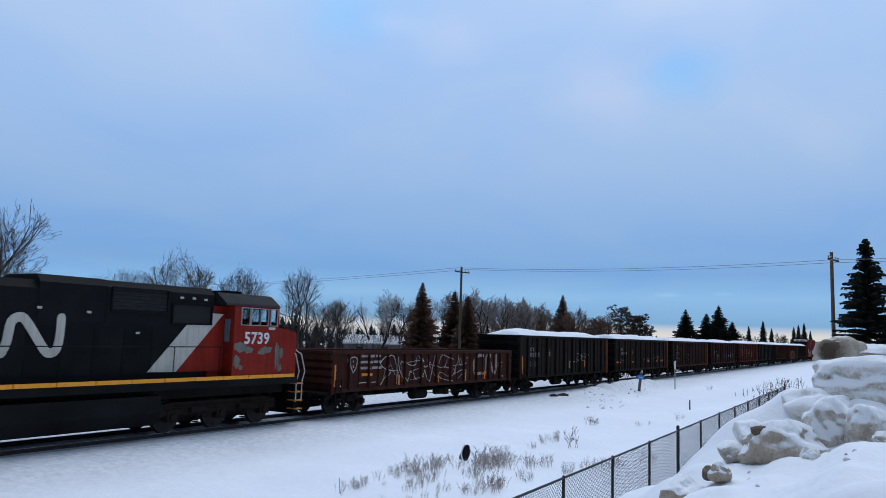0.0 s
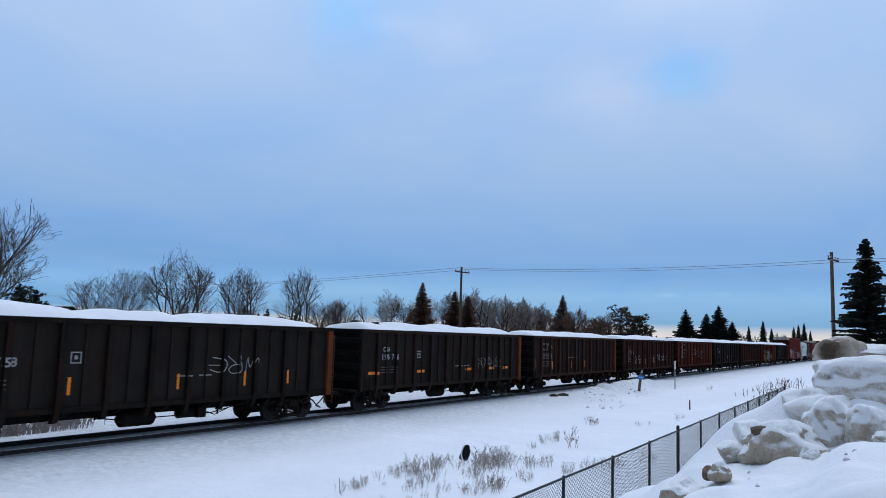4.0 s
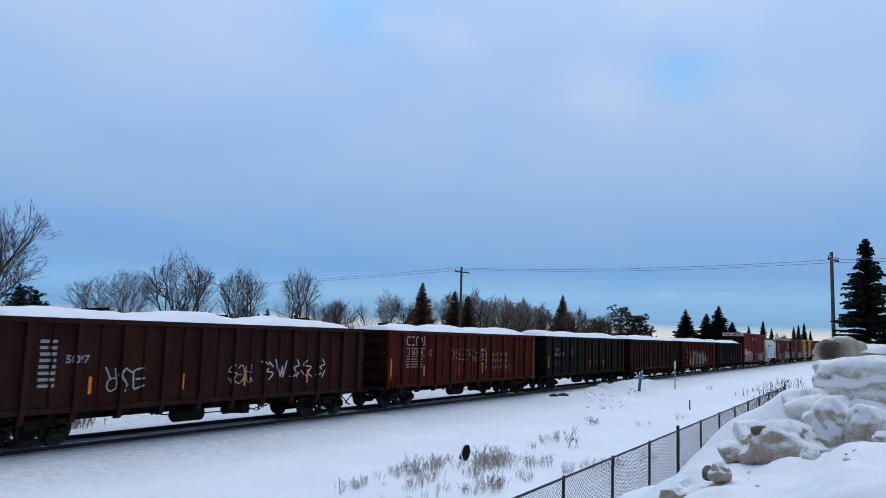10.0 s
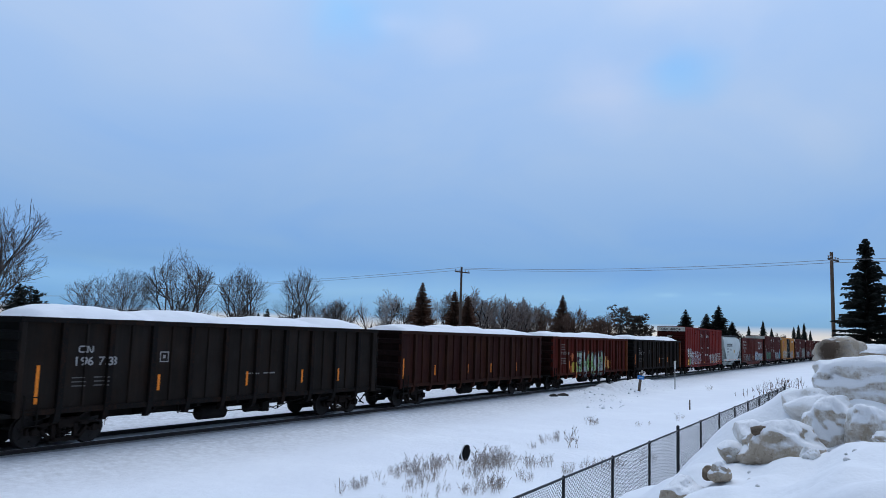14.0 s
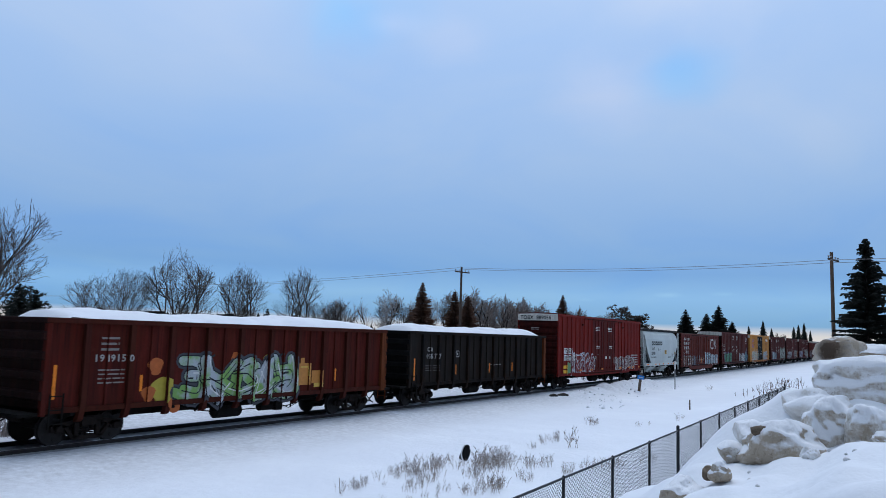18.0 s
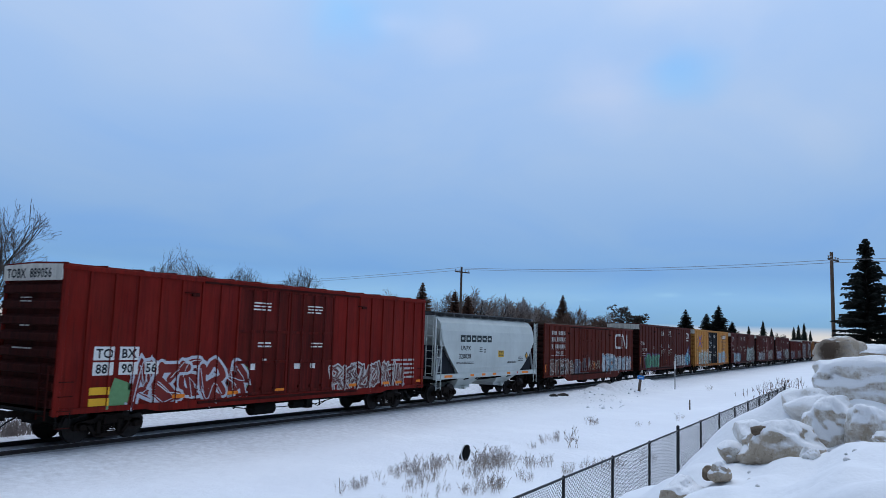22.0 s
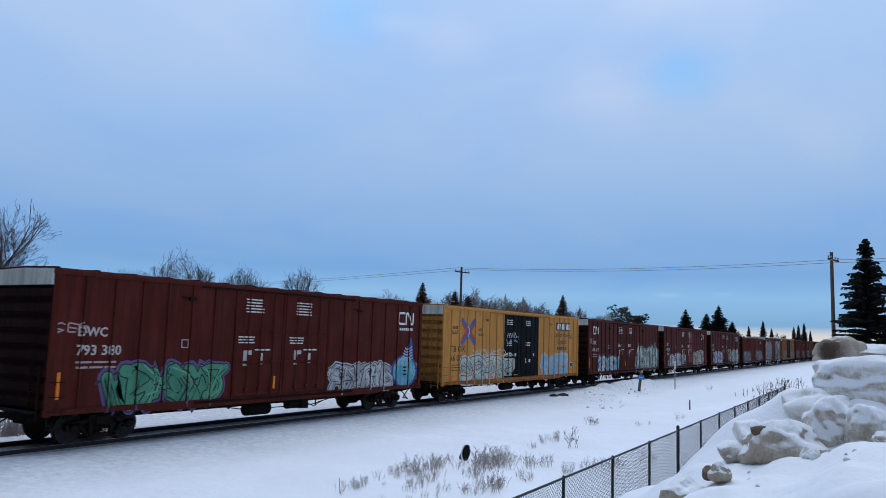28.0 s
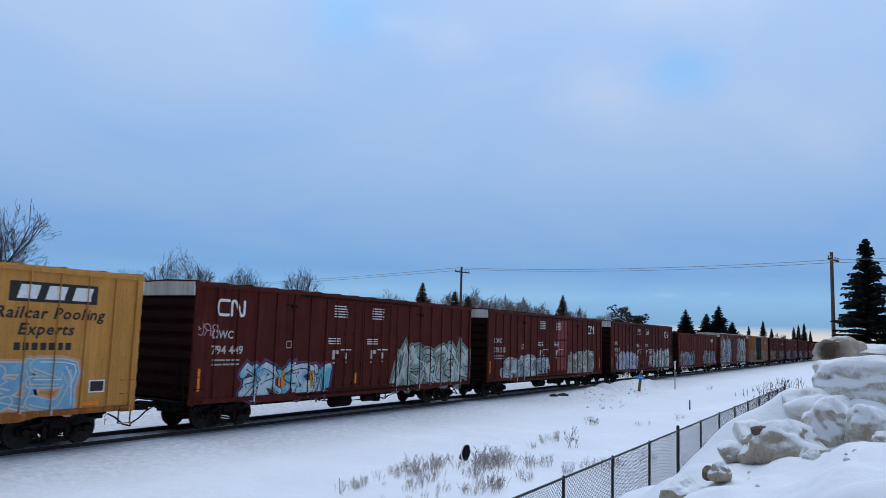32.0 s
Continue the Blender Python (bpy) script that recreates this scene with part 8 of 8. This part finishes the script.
# crossed red and blue bars
sd.mark("emblem", stroke([(2.05, 3.12), (3.35, 4.28)], 0.30) + stroke([(2.05, 4.28), (3.35, 3.12)], 0.30), spray((0.05, 0.10, 0.34)), "blue crossed bars of a painted emblem")
sd.mark("emblem", stroke([(2.05, 3.30), (2.5, 3.70), (2.05, 4.10)], 0.16) + stroke([(3.35, 3.30), (2.9, 3.70), (3.35, 4.10)], 0.16), spray((0.45, 0.05, 0.02)), "red bars of a painted emblem", 0.004)
sd.mark("emblem", stroke(bend([(2.56, 3.46), (2.76, 3.55), (2.80, 3.72), (2.72, 3.90), (2.56, 3.95)], 3), 0.07), spray((0.55, 0.58, 0.62)), "pale arc of a painted emblem", 0.008)
sd.mark("lettering", text_polys("next", 0.20, 0.98, 3.82, 1.1, 0.2) + text_polys("load", 0.20, 0.98, 3.54, 1.1, 0.2) + text_polys("any", 0.20, 3.78, 3.76, 1.1, 0.2) + text_polys("road", 0.20, 3.78, 3.48, 1.1, 0.2), ink, "black lettering")
sd.mark("car_number", text_polys("TB OX", 0.30, 0.85, 2.62, 1.15) + text_polys("66 00", 0.30, 0.85, 2.15, 1.15), ink)
rng = random.Random(12)
sd.mark("stencil", rows_of_bars(0.95, 1.95, 1.2, 0.4, 3, rng, 0.35), ink)
# the owner's board: white blocks on black
sd.mark("emblem", [rect(14.65, 17.2, 4.02, 4.56)], ink, "black painted board")
sd.mark("emblem", [[(14.86 + k * 0.78, 4.10), (15.40 + k * 0.78, 4.10), (15.50 + k * 0.78, 4.48), (14.96 + k * 0.78, 4.48)] for k in range(3)], MAT["white"], "white blocks on the board", 0.004)
sd.mark("lettering", text_polys("Railcar Pooling", 0.30, 14.3, 3.58, 1.08, 0.22, 1.06) + text_polys("Experts", 0.30, 14.95, 3.14, 1.08, 0.22, 1.06), ink, "black slanted lettering")
sd.mark("stencil", [rect(14.9 + k * 0.24, 15.07 + k * 0.24, 2.72, 2.92) for k in range(7)], ink, "dark bars of lettering")
for k in (7.3, 9.9):
    sd.mark("stencil", rows_of_bars(k, 4.5, 0.8, 0.36, 3, rng), MAT["white"], "white stencilled lettering")
    sd.mark("stencil", rows_of_bars(k, 3.2, 0.7, 0.3, 3, rng), MAT["white"])
    sd.mark("stencil", [rect(k, k + 0.2, 1.9, 2.3), rect(k + 0.5, k + 0.8, 1.95, 2.15), rect(k + 1.1, k + 1.3, 2.3, 2.5)], MAT["white"])
tag(sd, 211, 7.3, 8.9, 3.2, 3.75, (0.40, 0.46, 0.50), 0.06, 3)
graffiti(sd, 212, 2.3, 8.1, 0.92, 2.3, (0.55, 0.53, 0.45), (0.24, 0.42, 0.40), (0.15, 0.045, 0.03), (0.52, 0.48, 0.40), 5, 0.27, (0.62, 0.62, 0.6))
tag(sd, 213, 3.2, 7.2, 2.3, 2.75, (0.5, 0.5, 0.48), 0.05, 7)
graffiti(sd, 214, 12.4, 16.7, 0.95, 2.4, (0.16, 0.33, 0.46), (0.20, 0.40, 0.52), (0.50, 0.48, 0.42), (0.55, 0.30, 0.20), 4, 0.24)
sd.mark("consolidated_stencil", [rect(17.15, 17.65, 1.50, 1.86)], MAT["white"], "white rimmed black stencil board", 0.006)
sd.mark("consolidated_stencil", [rect(17.19, 17.61, 1.54, 1.82)], ink, "", 0.01)
for x in (1.1, 5.2, 8.4, 12.3, 17.0):
    sd.mark("reflector", [rect(x, x + 0.5, 1.14, 1.25)], MAT["orange"], "orange reflective strip", 0.014)

car, sd = lettered_maroon(160.1, "794 449", 2, 1.05, "dark maroon boxcar with white end band and blue graffiti")
graffiti(sd, 221, 2.3, 7.0, 0.95, 2.15, (0.50, 0.56, 0.58), (0.12, 0.36, 0.46), (0.02, 0.02, 0.03), (0.12, 0.03, 0.10), 4, 0.27, (0.55, 0.58, 0.6))
sd.mark("graffiti", [rect(4.3, 4.5, 1.3, 1.9), rect(5.9, 6.1, 1.3, 1.9)], spray((0.5, 0.26, 0.04)), "orange sprayed patches", 0.012)
graffiti(sd, 222, 11.9, 18.3, 1.0, 2.9, (0.46, 0.50, 0.47), (0.20, 0.26, 0.22), (0.025, 0.03, 0.03), (0.16, 0.20, 0.17), 6, 0.24)
tag(sd, 223, 0.15, 1.1, 3.2, 3.6, (0.42, 0.22, 0.24), 0.04, 3)

car, sd = lettered_maroon(180.75, "793 212", 3, 15.8, "dark maroon boxcar with one bright red door and graffiti")
sd.mark("repainted_door", [rect(10.0, 11.8, 1.3, 4.7)], spray((0.20, 0.016, 0.012)), "fresh red paint on the door")
graffiti(sd, 231, 2.2, 8.3, 1.0, 2.2, (0.52, 0.54, 0.54), (0.20, 0.24, 0.26), (0.02, 0.02, 0.03), None, 7, 0.24)
graffiti(sd, 232, 12.0, 17.0, 1.0, 2.5, (0.48, 0.48, 0.45), (0.22, 0.18, 0.12), (0.02, 0.02, 0.02), None, 6, 0.22)

car, sd = lettered_maroon(201.6, "793 505", 4, 16.0, "dark maroon boxcar with pale graffiti")
graffiti(sd, 241, 2.0, 7.0, 1.0, 2.4, (0.50, 0.52, 0.56), (0.22, 0.20, 0.36), (0.02, 0.02, 0.03), None, 6, 0.24)
graffiti(sd, 242, 11.0, 17.5, 1.0, 2.6, (0.52, 0.52, 0.50), (0.18, 0.24, 0.20), (0.02, 0.03, 0.03), None, 6, 0.24)

TAN = paint("faded_tan_boxcar_paint", (0.26, 0.105, 0.035), (0.12, 0.05, 0.03), 0.4, 0.5)
RUSTY = paint("rust_red_boxcar_paint", (0.105, 0.026, 0.017), (0.08, 0.03, 0.02), 0.4, 0.6, rust=0.7)
FAR_CARS = [
    (222.7, OXIDE, 4.42, 4.56, None, "weathered oxide-red boxcar with graffiti", (0.26, 0.30, 0.36)),
    (243.4, RUSTY, 4.75, 4.92, CAPW, "rust-red boxcar covered in tall pale graffiti", (0.50, 0.52, 0.56)),
    (264.1, TAN, 4.80, 4.96, CAPW, "faded tan boxcar with dark doors", (0.34, 0.20, 0.16)),
    (284.9, MAROON, 4.75, 4.92, None, "dark maroon boxcar with small graffiti", (0.30, 0.22, 0.10)),
    (305.7, RUSTY, 4.75, 4.92, None, "rust-red boxcar with blue graffiti along the sill", (0.16, 0.30, 0.42)),
    (326.5, MAROON, 4.75, 4.92, None, "dark maroon boxcar with pale graffiti", (0.36, 0.36, 0.38)),
    (347.3, OXIDE, 4.42, 4.56, None, "weathered oxide-red boxcar with pale graffiti", (0.26, 0.24, 0.24)),
    (368.1, MAROON, 4.75, 4.92, None, "dark maroon boxcar with grey graffiti", (0.26, 0.26, 0.28)),
]
for i, (u, m, ev, tp, cp, lab, col) in enumerate(FAR_CARS):
    car, sd = boxcar(u, 18.7, m, lab, eave=ev, top=tp, cap=cp, roof_mat=CAPW if i in (1, 2) else None, door_mat=BLACKP if m is TAN else None)
    graffiti(sd, 300 + i, 1.2, 6.8, 1.0, 3.9 if i == 1 else 2.4, col, tuple(0.3 * c for c in col), (0.02, 0.02, 0.03), None, 5, 0.25)
    graffiti(sd, 330 + i, 11.9, 17.5, 1.0, 3.9 if i == 1 else 2.4, col, (0.10, 0.09, 0.05), (0.02, 0.02, 0.03), None, 5, 0.25)
    sd.mark("emblem", [rect(15.2, 16.6, 3.6, 4.0)], spray((0.4, 0.38, 0.36)), "pale painted emblem block")


def motions():
    """The train rolls past; every car keeps its place in it and every wheelset turns."""
    for car, u in CARS:
        walk(car, [(k * 0.5, pose(u - travel(k * 0.5), TRACK_Y, 0)) for k in range(65)])
    for w, k, r in WHEELSETS:
        walk(w, [(i / 15.0, pose(k, 0, r, 0, -math.degrees(travel(i / 15.0) / r), 0)) for i in range(481)])


motions()
